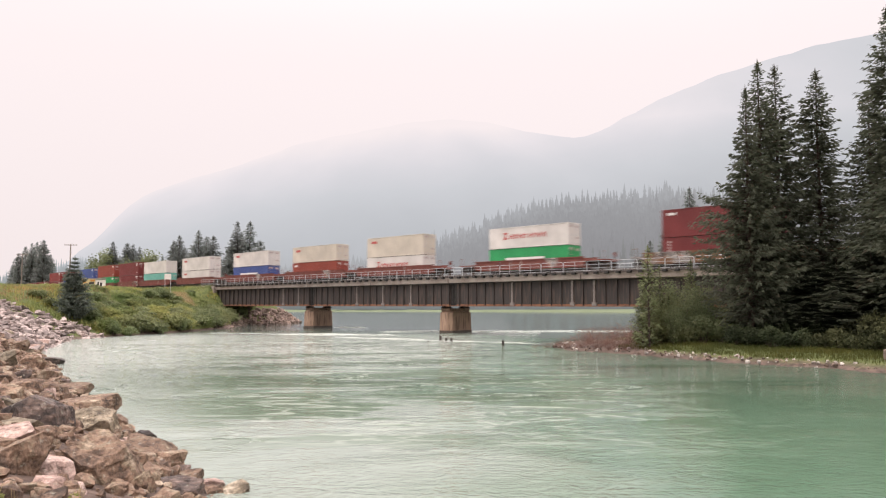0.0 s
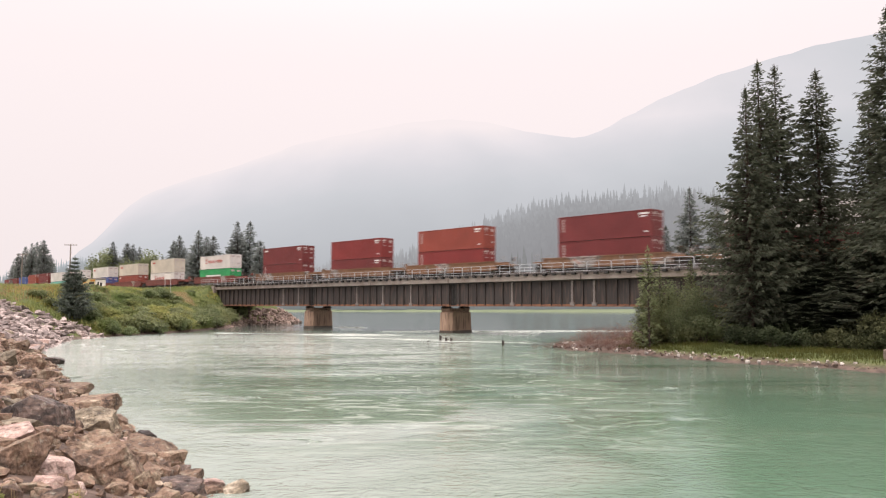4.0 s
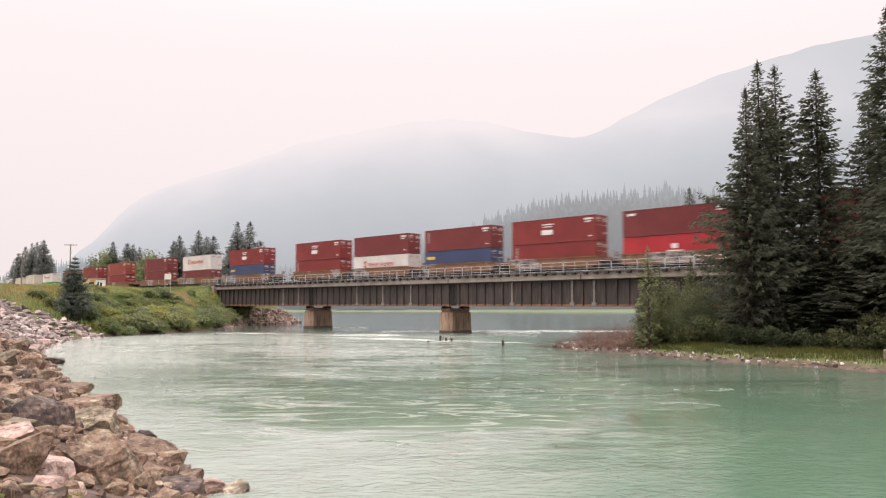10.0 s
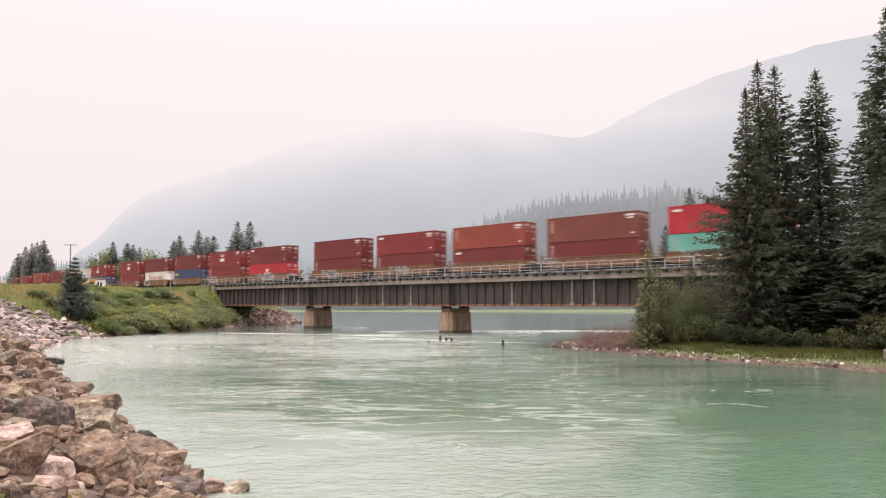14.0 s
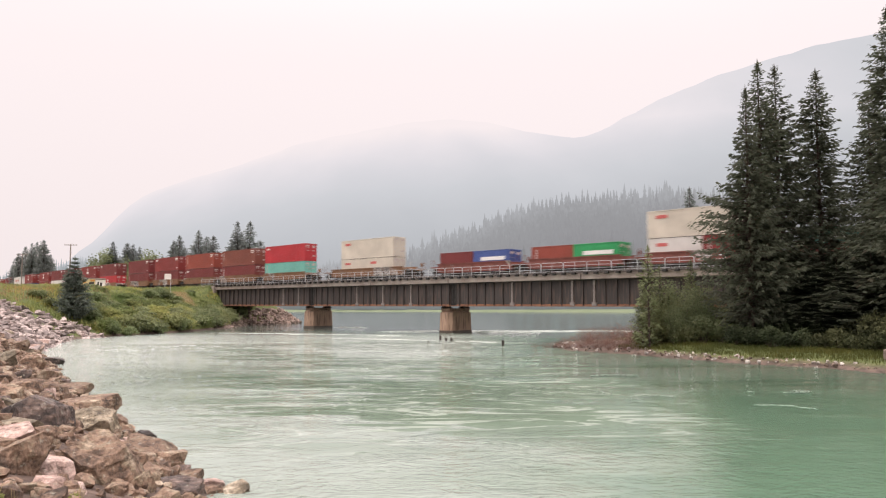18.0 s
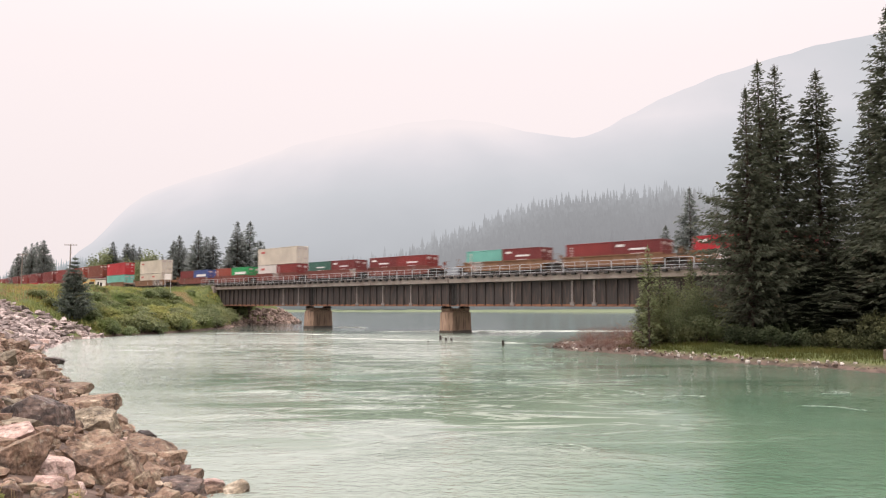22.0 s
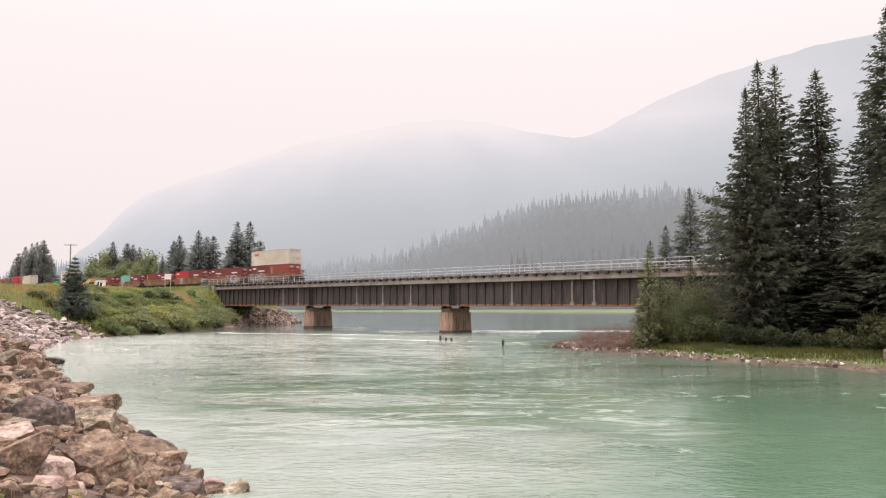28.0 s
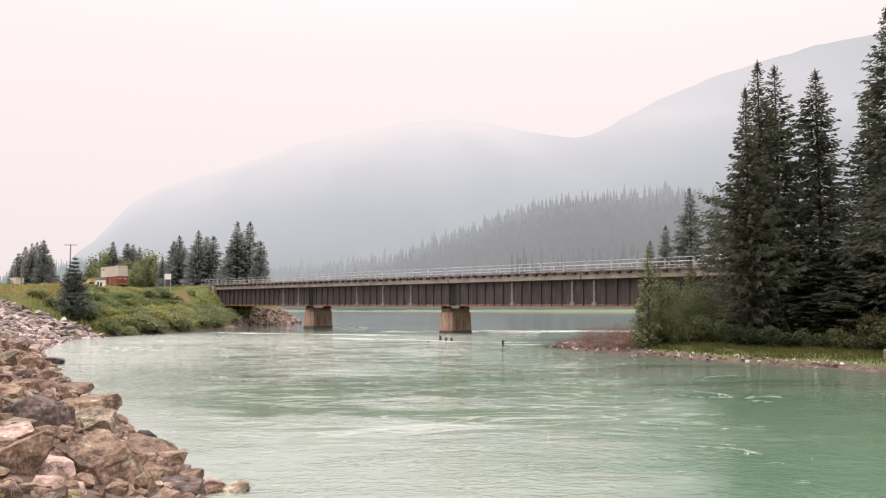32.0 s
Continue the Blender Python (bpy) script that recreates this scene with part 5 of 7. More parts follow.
M_LEAF = leafage("willow_leaves", (0.075, 0.09, 0.045), (0.05, 0.062, 0.032), (0.10, 0.11, 0.06), 0.35, 0.6)
M_LEAF_BRIGHT = leafage("meadow_shrub_leaves", (0.27, 0.31, 0.125), (0.21, 0.25, 0.10), (0.36, 0.34, 0.18), 0.5, 0.6)
M_LEAF_MID = leafage("bank_willow_leaves", (0.19, 0.215, 0.11), (0.13, 0.155, 0.078), (0.23, 0.23, 0.13), 0.5, 0.5)
M_LEAF_BANK = leafage("embankment_shrub_leaves", (0.25, 0.29, 0.145), (0.19, 0.225, 0.11), (0.29, 0.30, 0.17), 0.5, 0.4)
M_LEAF_PALE = leafage("poplar_leaves", (0.25, 0.28, 0.145), (0.15, 0.175, 0.09), (0.32, 0.32, 0.17), 0.4)
M_GRASS = leafage("bank_grass", (0.295, 0.33, 0.125), (0.20, 0.235, 0.088), (0.42, 0.36, 0.19), 0.5, 1.0)
M_SHORE_GRASS = leafage("shore_grass", (0.10, 0.108, 0.03), (0.065, 0.075, 0.022), (0.15, 0.14, 0.045), 0.45, 0.5)
M_PINE = leafage("pine_needles", (0.195, 0.215, 0.11), (0.13, 0.15, 0.078), (0.25, 0.25, 0.14), 0.5)
M_WITHERED = leafage("withered_grass", (0.33, 0.25, 0.155), (0.24, 0.20, 0.115), (0.28, 0.27, 0.13), 0.5, 0.8)
M_DRY = leafage("dry_grass", (0.40, 0.32, 0.17), (0.25, 0.2, 0.09), (0.3, 0.3, 0.12), 0.3)
M_TWIG = surface("bare_red_twigs", (0.24, 0.13, 0.10), (0.12, 0.065, 0.05), 5, 0.9, 0, 0.1, vary=0.2)


def spruce_meshes(h, r, seed, boughs, sprays, tuft, bare=0.06, full=0.5, power=0.85, droop=1.0, tiers=0):
    """A spruce: tapered trunk, and a crown of ragged boughs, each a fan of small needle sprays.
    full: the share of the height, from the tip down, over which the crown widens."""
    rng = random.Random(seed)
    tr = Shape()
    k = 7
    for i in range(k):
        z0, z1 = h * i / k, h * (i + 1) / k
        tr.tube((rng.uniform(-0.02, 0.02), 0, z0), (0, rng.uniform(-0.02, 0.02), z1), 0.013 * h * (1 - i / k) + 0.015, 0.013 * h * (1 - (i + 1) / k) + 0.015, 8, False)
    cr = Shape()
    V, F = cr.v, cr.f
    lobes = [(rng.uniform(0, 6.28), rng.uniform(0.05, 0.95), rng.uniform(0.12, 0.3), rng.choice((-0.34, -0.2, 0.16, 0.24))) for _ in range(16)]
    for b in range(boughs):
        f = bare + (0.985 - bare) * ((b + rng.random()) / boughs) ** 0.92
        if tiers:
            f = (int(f * tiers) + 0.5 * (f * tiers % 1.0)) / tiers
        az = b * 2.39996 + rng.uniform(-0.5, 0.5)
        env = r * min(1.0, (1 - f) / full) ** power * (0.7 + 0.3 * min(1, (f - bare) / 0.1))
        for la, lf_, lw, amp in lobes:
            env *= 1 + amp * math.exp(-((f - lf_) / (0.5 * lw)) ** 2) * max(0.0, math.cos(az - la))
        L = max(0.1, (env + 0.03 * r) * (0.38 + 0.8 * rng.random() ** 0.8))
        zz = h * f
        rise = 0.55 if f > 0.93 else (0.30 - 0.62 * droop * (1 - f) + rng.uniform(-0.16, 0.16))
        ca, sa = math.cos(az), math.sin(az)
        if L > 0.5:
            tr.tube((0, 0, zz), (ca * L * 0.7, sa * L * 0.7, zz + rise * L * 0.7), 0.035 * L / r + 0.008, 0.006, 3, False)
        ns = max(4, int(sprays * (0.2 + 0.8 * L / r)))
        for j in range(ns):
            q = 0.1 + 0.92 * ((j + rng.random()) / ns) ** 0.7
            d = L * q
            zc = zz + rise * d + 0.26 * L * q * q * (1 - f) - 0.05 * L * q + rng.gauss(0, 0.025 * L)
            side = (1 if j % 2 else -1) * rng.uniform(0.1, 0.85) * (1.2 - 0.75 * q)
            dx, dy = math.cos(az + side), math.sin(az + side)
            t = tuft * rng.uniform(0.5, 1.35) * (0.22 + 0.78 * min(1, L / (0.5 * r))) * (1.15 - 0.4 * q)
            wd = t * rng.uniform(0.16, 0.3)
            px, py = ca * d, sa * d
            dz = rng.uniform(-0.75, 0.15) * t
            lift = rng.uniform(-1.2, 1.2) * wd
            i0 = len(V)
            V.append((px - dx * t * 0.2, py - dy * t * 0.2, zc + 0.02))
            V.append((px + dx * t * 0.4 - dy * wd, py + dy * t * 0.4 + dx * wd, zc + dz * 0.3 + lift))
            V.append((px + dx * t, py + dy * t, zc + dz))
            V.append((px + dx * t * 0.4 + dy * wd, py + dy * t * 0.4 - dx * wd, zc + dz * 0.3 - lift))
            F.append((i0, i0 + 1, i0 + 2, i0 + 3))
    for j in range(30):
        a, b = rng.uniform(0, 6.28), h * (0.945 + 0.047 * j / 30)
        d = 0.012 * h * (1.1 - j / 30)
        i0 = len(V)
        V += [(0, 0, b), (math.cos(a) * d - 0.03, math.sin(a) * d, b + 0.12), (math.cos(a) * d * 0.6 + 0.04, math.sin(a) * d * 0.6, b + 0.01), (0, 0, b + 0.2)]
        F.append((i0, i0 + 1, i0 + 2))
        F.append((i0, i0 + 1, i0 + 3))
    return tr.mesh("trunk", True), cr.mesh("crown")


def bush_meshes(w, hgt, seed, stems, leaves, leaf, thick=0.03):
    """A many-stemmed shrub with leaf sprays along its shoots."""
    rng = random.Random(seed)
    st, lf = Shape(), Shape()
    tips = []
    for i in range(stems):
        az, out = rng.uniform(0, 6.28), rng.uniform(0.1, 1.0) ** 0.7 * w
        top = hgt * rng.uniform(0.55, 1.0) * (1 - 0.35 * (out / w) ** 2)
        p0 = Vector((rng.uniform(-0.2, 0.2) * w, rng.uniform(-0.2, 0.2) * w, -0.1))
        p2 = Vector((math.cos(az) * out, math.sin(az) * out, top))
        p1 = (p0 + p2) / 2 + Vector((0, 0, top * 0.15))
        st.tube(p0, p1, thick, thick * 0.6, 5, False).tube(p1, p2, thick * 0.6, thick * 0.2, 5, False)
        if leaves == 1:
            for _ in range(5):
                pm = p1.lerp(p2, rng.uniform(0, 0.8))
                pe = pm + Vector((rng.gauss(0, 0.25), rng.gauss(0, 0.25), rng.uniform(-0.05, 0.45)))
                st.tube(pm, pe, thick * 0.4, thick * 0.15, 4, False)
        tips.append((p0, p1, p2))
    for i in range(leaves):
        p0, p1, p2 = rng.choice(tips)
        q = rng.uniform(0.12, 1.05)
        p = p0.lerp(p1, q * 2) if q < 0.5 else p1.lerp(p2, (q - 0.5) * 2)
        sp = 0.10 * w + 0.025 * hgt * q
        c = p + Vector((rng.gauss(0, sp), rng.gauss(0, sp), rng.gauss(0, sp * 0.6)))
        if c.z < 0.02:
            continue
        d = Vector((rng.gauss(0, 1), rng.gauss(0, 1), rng.gauss(0.2, 0.6))).normalized()
        s = d.cross(Vector((rng.gauss(0, 1), rng.gauss(0, 1), rng.gauss(0, 1)))).normalized()
        L = leaf * rng.uniform(0.6, 1.4)
        lf.add([tuple(c), tuple(c + d * L * 0.5 + s * L * 0.26), tuple(c + d * L), tuple(c + d * L * 0.5 - s * L * 0.26)], [(0, 1, 2, 3)])
    return st.mesh("woody_base", True), lf.mesh("leaves")


def round_bush(w, hgt, seed, lobes, leaves, leaf):
    """A rounded shrub: stems that carry overlapping leafy domes, ragged at the rim."""
    rng = random.Random(seed)
    st, lf = Shape(), Shape()
    domes = []
    for i in range(lobes):
        az, out = rng.uniform(0, 6.28), w * rng.uniform(0.0, 0.72)
        rad = w * rng.uniform(0.26, 0.46)
        c = Vector((math.cos(az) * out, math.sin(az) * out, max(rad * 0.5, (hgt - rad) * (1 - 0.6 * (out / w) ** 2) * rng.uniform(0.45, 1.0))))
        st.tube((c.x * 0.25, c.y * 0.25, -0.15), tuple(c), 0.035, 0.012, 5, False)
        domes.append((c, rad, rng.uniform(0.8, 1.25)))
    for i in range(leaves):
        c, rad, squash = rng.choice(domes)
        d = Vector((rng.gauss(0, 1), rng.gauss(0, 1), rng.gauss(0.35, 0.9))).normalized()
        p = c + Vector((d.x, d.y, d.z * squash)) * rad * (0.55 + 0.55 * rng.random() ** 0.5 + (0.2 * rng.random() if i % 9 == 0 else 0))
        if p.z < 0:
            continue
        a = (d * 0.5 + Vector((rng.gauss(0, 1), rng.gauss(0, 1), rng.gauss(0.3, 0.8)))).normalized()
        b = a.cross(d + Vector((rng.gauss(0, 0.5), rng.gauss(0, 0.5), 0.3))).normalized()
        L = leaf * rng.uniform(0.6, 1.4)
        lf.add([tuple(p), tuple(p + a * L * 0.5 + b * L * 0.3), tuple(p + a * L), tuple(p + a * L * 0.5 - b * L * 0.3)], [(0, 1, 2, 3)])
    return st.mesh("woody_base", True), lf.mesh("leaves")


def plant(name, meshes, names, mats, x, y, turn, size, label, category, group="", sink=0.05, z=None, stretch=1.0):
    z = height_at(x, y) - sink if z is None else z
    thing = empty(name, pose(x, y, z, 0, 0, turn), label, category, group)
    thing.scale = (size, size, size * stretch)
    for me, nm, mt in zip(meshes, names, mats):
        put(nm, me, mt, thing)
    return thing


NEAR_SPRUCE = [spruce_meshes(20.0, 3.0, 11 + i, (640, 560, 660, 600)[i], 26, 0.40, (0.10, 0.13, 0.08, 0.12)[i], (0.62, 0.52, 0.68, 0.57)[i], (0.95, 0.85, 1.0, 0.9)[i]) for i in range(4)]
SMALL_SPRUCE = [spruce_meshes(8.0, 2.15, 31, 1250, 22, 0.28, 0.03, 1.0, 0.72, 0.35, 16)]
YOUNG_SPRUCE = [spruce_meshes(8.0, 1.15, 41 + i, 170, 14, 0.30, 0.02, 0.8, 0.7, 0.4) for i in range(3)]
FAR_SPRUCE = [spruce_meshes(15.0, 2.9, 51 + i, 520, 18, 0.55, 0.03, (0.85, 0.95, 0.75, 0.8)[i], (0.75, 0.9, 0.65, 0.8)[i], 0.8) for i in range(4)]
SPRUCE_PARTS = ("trunk", "crown")


def spruce(kind, x, y, hgt, base_h, turn, label, mat=None, group="", fat=1.0, z=None):
    k = hgt / base_h
    t = plant("spruce_tree", kind, SPRUCE_PARTS, (M_BARK, mat or M_NEEDLE), x, y, turn, k, label, "tree", group, 0.1, z)
    t.scale = (k * fat, k * fat, k)
    return t


def at(xp, Y):
    """World x of a picture column at the depth Y."""
    return (xp - 784) / 1340 * Y


PITCH, FOCAL = radians(4.234), 784 / math.tan(radians(60.67 / 2))


def tip_at(xp, top, Y):
    """World x and z of a tree's tip in the line of sight, at the depth Y."""
    a, b = (xp - 784) / FOCAL, (441 - top) / FOCAL
    k = Y / (math.cos(PITCH) - b * math.sin(PITCH))
    return a * k, EYE_Z + (math.sin(PITCH) + b * math.cos(PITCH)) * k


# the tall stand on the far side of the river
TALL = "tall dark green spruce on the river bank"
for i, (xp, Y, top, fat) in enumerate(((1340, 58, 104, 1.0), (1370, 59.5, 112, 0.95), (1318, 56.5, 150, 0.85), (1442, 60, 120, 0.95), (1568, 54, 8, 1.15), (1535, 60, 160, 0.9), (1396, 61, 425, 1.3), (1480, 57, 455, 1.3), (1610, 50, 60, 1.1), (1512, 63, 440, 1.3), (1418, 57.5, 462, 1.2), (1452, 57, 495, 1.3), (1500, 55.5, 470, 1.2), (1382, 57.5, 490, 1.1), (1540, 53.5, 430, 1.2))):
    x, zt = tip_at(xp, top, Y)
    z = height_at(x, Y) - 0.1
    hgt = zt - z
    spruce(NEAR_SPRUCE[i % 4], x, Y, hgt, 20.0, 37 * i, TALL, None, "tall spruces by the river", fat * 20 / hgt * (0.9 + 0.1 * hgt / 20))
for i, (xp, Y, top) in enumerate(((1146, 57.5, 434), (1167, 59.5, 468), (1136, 58.6, 505), (1222, 62, 458))):
    x, zt = tip_at(xp, top, Y)
    z = height_at(x, Y) - 0.1
    spruce(YOUNG_SPRUCE[i % 3], x, Y, zt - z, 8.0, 70 * i, "young slender green spruce at the river's edge", M_PINE, "young spruces at the water", (0.85, 0.9, 1.2, 0.9)[i])
for i, (xp, Y, top) in enumerate(((1220, 105, 330), (1178, 104, 398), (1268, 103, 345), (1300, 108, 372), (1150, 125, 425))):
    x, zt = tip_at(xp, top, Y)
    z = height_at(x, Y) - 0.1
    hgt = zt - z
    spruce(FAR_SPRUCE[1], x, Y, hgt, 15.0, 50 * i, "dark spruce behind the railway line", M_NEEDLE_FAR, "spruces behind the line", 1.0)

# left bank
x, zt = tip_at(133, 454, 88)
spruce(SMALL_SPRUCE[0], x, 88, zt - height_at(x, 88) + 0.1, 8.0, 20, "small bluish spruce between the riprap and the grass slope", M_NEEDLE_BLUE, "", 1.0)
LEFT_TREES = ((421, 176, 391), (443, 180, 391), (460, 174, 425), (405, 182, 440), (428, 186, 410), (352, 190, 407), (366, 196, 418), (378, 190, 417), (340, 200, 440), (318, 200, 416), (308, 206, 425), (327, 210, 437), (288, 214, 452),
              (200, 240, 427), (226, 246, 430), (236, 250, 432), (247, 246, 436), (212, 250, 452), (34, 280, 448), (46, 286, 436), (57, 280, 430), (66, 286, 428), (78, 276, 424), (90, 292, 450), (24, 290, 462))
for i, (xp, Y, top) in enumerate(LEFT_TREES):
    x, zt = tip_at(xp, top, Y)
    z = height_at(x, Y) - 0.1
    hgt = zt - z
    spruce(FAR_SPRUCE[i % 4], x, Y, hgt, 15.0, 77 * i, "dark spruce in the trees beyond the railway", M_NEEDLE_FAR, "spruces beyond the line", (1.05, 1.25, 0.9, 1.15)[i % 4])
POPLAR = [bush_meshes(2.6, 11.0, 71 + i, 26, 5600, 0.55) for i in range(2)]
for i, (xp, Y, w, top) in enumerate(((175, 250, 1.0, 445), (188, 240, 1.0, 440), (270, 226, 0.9, 438), (258, 230, 1.1, 452), (240, 224, 1.1, 462), (285, 220, 0.8, 462), (165, 262, 1.0, 462), (215, 226, 1.2, 466), (196, 232, 1, 470), (228, 236, 1, 458), (250, 222, 1, 470), (268, 224, 1, 468), (292, 216, 1, 474), (180, 228, 1, 474))):
    x, zt = tip_at(xp, top, Y)
    z = height_at(x, Y) - 0.1
    hgt = zt - z
    plant("poplar_tree", POPLAR[i % 2], ("branches", "leaves"), (M_BARK, M_LEAF_PALE), x, Y, 60 * i, hgt / 11.0, "pale yellow-green young poplar by the line", "tree", "poplars by the line")

# ---- shrubs ----
BIG_WILLOW = [bush_meshes(1.7, 6.0, 96 + i, 30, 5600, 0.17) for i in range(2)]
rng = random.Random(5)
for i, (xp, Y, k) in enumerate(((1185, 60, 0.95), (1228, 61, 0.9), (1205, 59, 0.75), (1258, 60, 0.8), (1165, 59, 0.62), (1150, 58.5, 0.5), (1240, 58.5, 0.6), (1190, 57.8, 0.55))):
    plant("willow_shrub", BIG_WILLOW[i % 2], ("woody_base", "leaves"), (M_BARK, M_LEAF_MID), at(xp, Y), Y, 50 * i, k, "tall grey-green willow with pale catkins by the water", "shrub", "willows by the water")
ROUND = [round_bush(1.0, 1.5, 101 + i, 9 + 2 * i, 2600, 0.13) for i in range(4)]
LOW_SHRUBS = [(1240, 57.5, 1.5, 1.5), (1205, 58, 1.15, 1.25), (1275, 57, 1.05, 1.1), (1305, 56.5, 0.9, 0.85), (1330, 56.5, 0.8, 0.75), (1368, 57, 0.9, 0.8), (1395, 55.5, 1.25, 1.3), (1425, 55, 1.25, 1.35), (1455, 54.5, 0.9, 0.95),
              (1482, 54, 0.9, 0.9), (1515, 51.5, 1.3, 1.4), (1545, 49.5, 1.4, 1.75), (1570, 47.5, 1.3, 1.6), (1592, 46, 1.5, 1.6), (1178, 59, 0.9, 1.2), (1158, 59.5, 0.7, 0.9)]
LOW_SHRUBS += [(1300 + 30 * i, 55.0 - 0.75 * i + rng.uniform(-0.4, 0.4), rng.uniform(0.8, 1.2), rng.uniform(0.7, 1.1)) for i in range(10)]
LOW_SHRUBS += [(1285 + 24 * i, 60.5 + rng.uniform(0, 2.5) - 0.012 * 24 * i, rng.uniform(0.9, 1.4), rng.uniform(0.7, 1.25)) for i in range(14)]
for i, (xp, Y, wide, tall) in enumerate(LOW_SHRUBS):
    plant("willow_shrub", ROUND[i % 4], ("woody_base", "leaves"), (M_BARK, M_LEAF_MID if xp < 1290 else M_LEAF), at(xp, Y), Y, 67 * i, wide, "rounded green willow shrub under the spruces", "shrub", "low shrubs under the spruces", stretch=tall / wide)
for i, (x, y, k) in enumerate(((-39.0, 90.0, 1.0), (-38.0, 92.5, 0.8), (-36.6, 98.5, 0.9), (-36.0, 103.5, 1.1), (-36.3, 108.5, 1.2), (-36.8, 114.5, 1.1), (-36.6, 121.0, 1.2), (-37.6, 127.0, 1.2), (-41.5, 90.5, 1.0), (-38.8, 112.0, 0.9), (-38.6, 126, 1.1), (-38.0, 131, 1.2), (-38.2, 136, 1.3), (-37.6, 141, 1.2), (-39.5, 134, 1.2), (-36.6, 144, 1.0))):
    plant("willow_shrub", ROUND[i % 4], ("woody_base", "leaves"), (M_BARK, M_LEAF_BANK), x, y, 47 * i, k * 1.25, "dark green shrub low on the embankment by the water", "shrub", "shrubs on the embankment")

# bare red-brown brush on the spit
TWIGS = [bush_meshes(1.9, 1.5, 131 + i, 44, 1, 0.01, 0.012)[0] for i in range(2)]
for i, (x, y, k) in enumerate(((10.4, 63.6, 0.7), (11.2, 62.2, 0.85), (12.2, 60.9, 0.9), (13.2, 59.6, 0.85), (14.2, 58.6, 0.75), (12.2, 63.6, 1.0), (13.6, 62.0, 1.1), (14.8, 60.6, 1.0), (8.9, 66.4, 0.42), (9.7, 66.0, 0.38), (8.1, 66.9, 0.3), (15.4, 63.0, 1.1), (13.0, 66.4, 0.9), (14.8, 65.6, 1.1), (10.0, 65.0, 0.4))):
    plant("bare_brush", (TWIGS[i % 2],), ("brush_crown",), (M_TWIG,), x, y, 55 * i, k, "bare red-brown brush on the gravel spit", "brush", "brush on the spit", z=max(0.0, height_at(x, y)) - 0.08)


# ---- grass ----
def grass(name, spots, blades, tall, label, mat, seed):
    r = random.Random(seed)
    sh = Shape()
    for x, y, z in spots:
        for _ in range(blades):
            a, lean = r.uniform(0, 6.28), r.uniform(0.05, 0.5)
            L, w = tall * r.uniform(0.5, 1.3), r.uniform(0.02, 0.05) * (tall / 0.5)
            bx, by = x + r.gauss(0, 0.28), y + r.gauss(0, 0.28)
            ca, sa = math.cos(a), math.sin(a)
            i0 = len(sh.v)
            sh.v += [(bx - sa * w, by + ca * w, z - 0.06), (bx + sa * w, by - ca * w, z - 0.06), (bx + ca * L * lean, by + sa * L * lean, z + L)]
            sh.f.append((i0, i0 + 1, i0 + 2))
    return tagged(part(name, sh, mat), label, "grass", kind="stuff")


def spots_on(n, xs, ys, keep, seed):
    r = np.random.default_rng(seed)
    X, Y = r.uniform(*xs, (1, n)), r.uniform(*ys, (1, n))
    Z = ground_height(X, Y)
    d, side = shore_distance(X, Y)
    q, s = track_distance(X, Y)
    ok = keep(X, Y, Z, d, side, q, s)
    return list(zip(X[ok].tolist(), Y[ok].tolist(), Z[ok].tolist()))


def path_mid(X):
    return 126.0 + 0.75 * np.maximum(0, -41 - X)


def path_half(X):
    return 2.6 + 1.0 * np.clip(-41 - X, 0, 6.5) - 1.3 * np.clip(X + 40.5, 0, 2)


def riprap_top(X, Y):
    """How high the quarried stone reaches up the bank."""
    return 3.9 - 24.8 * np.clip(X / Y + 0.585, 0, 0.2) + 0.5 * np.clip(76 - Y, 0, 20)


left_spots = spots_on(46000, (-95, -24), (74, 185), lambda X, Y, Z, d, side, q, s: (side == 0) & (d > 0.5) & (q > 3.4) & ((s > 126) | (q > 13)) & ((Y > 88) | (Z > riprap_top(X, Y) + 0.1)) & (Z > 0.25) & (X > -0.62 * Y) & (np.abs(Y - path_mid(X)) > path_half(X)), 3)
pick = random.Random(61)
tan_spots = [p for p in left_spots if p[0] < -0.44 * p[1] and p[2] > 4.2 and pick.random() < 0.55]
left_spots = sorted(set(left_spots) - set(tan_spots))
grass("bank_grass", left_spots, 8, 0.5, "rank green and yellowing grass on the railway embankment", M_GRASS, 4)
grass("withered_grass", tan_spots, 8, 0.42, "withered reddish-tan grass along the top of the bank", M_WITHERED, 5)
right_spots = spots_on(11000, (9, 46), (38, 62), lambda X, Y, Z, d, side, q, s: (side == 2) & (d > 1.5) & (d < 7) & ((X > 15.5) | (Y < 60)), 6)
grass("shore_grass", right_spots, 14, 0.24, "green grass along the river's edge", M_SHORE_GRASS, 7)

M_EARTH = surface("trodden_earth", (0.32, 0.235, 0.13), (0.20, 0.165, 0.075), 0.5, 0.95, 0, 0.5, 9)
worn = Shape()
pxs = np.linspace(-49.5, -38.7, 26)
for X in pxs:
    for v in np.linspace(-1, 1, 15):
        wob = 1 + 0.25 * noise.noise(Vector((X * 0.8, v * 2, 5)))
        y = float(path_mid(X) + v * path_half(X) * wob)
        worn.v.append((float(X), y, height_at(X, y) + 0.07 * (1 - abs(v) ** 4) - 0.03))
worn.f += [(i * 15 + j, i * 15 + 15 + j, i * 15 + 16 + j, i * 15 + j + 1) for i in range(25) for j in range(14)]
tagged(part("worn_path", worn, M_EARTH, smooth=True), "tan trodden earth path down the embankment", "path", kind="structure")
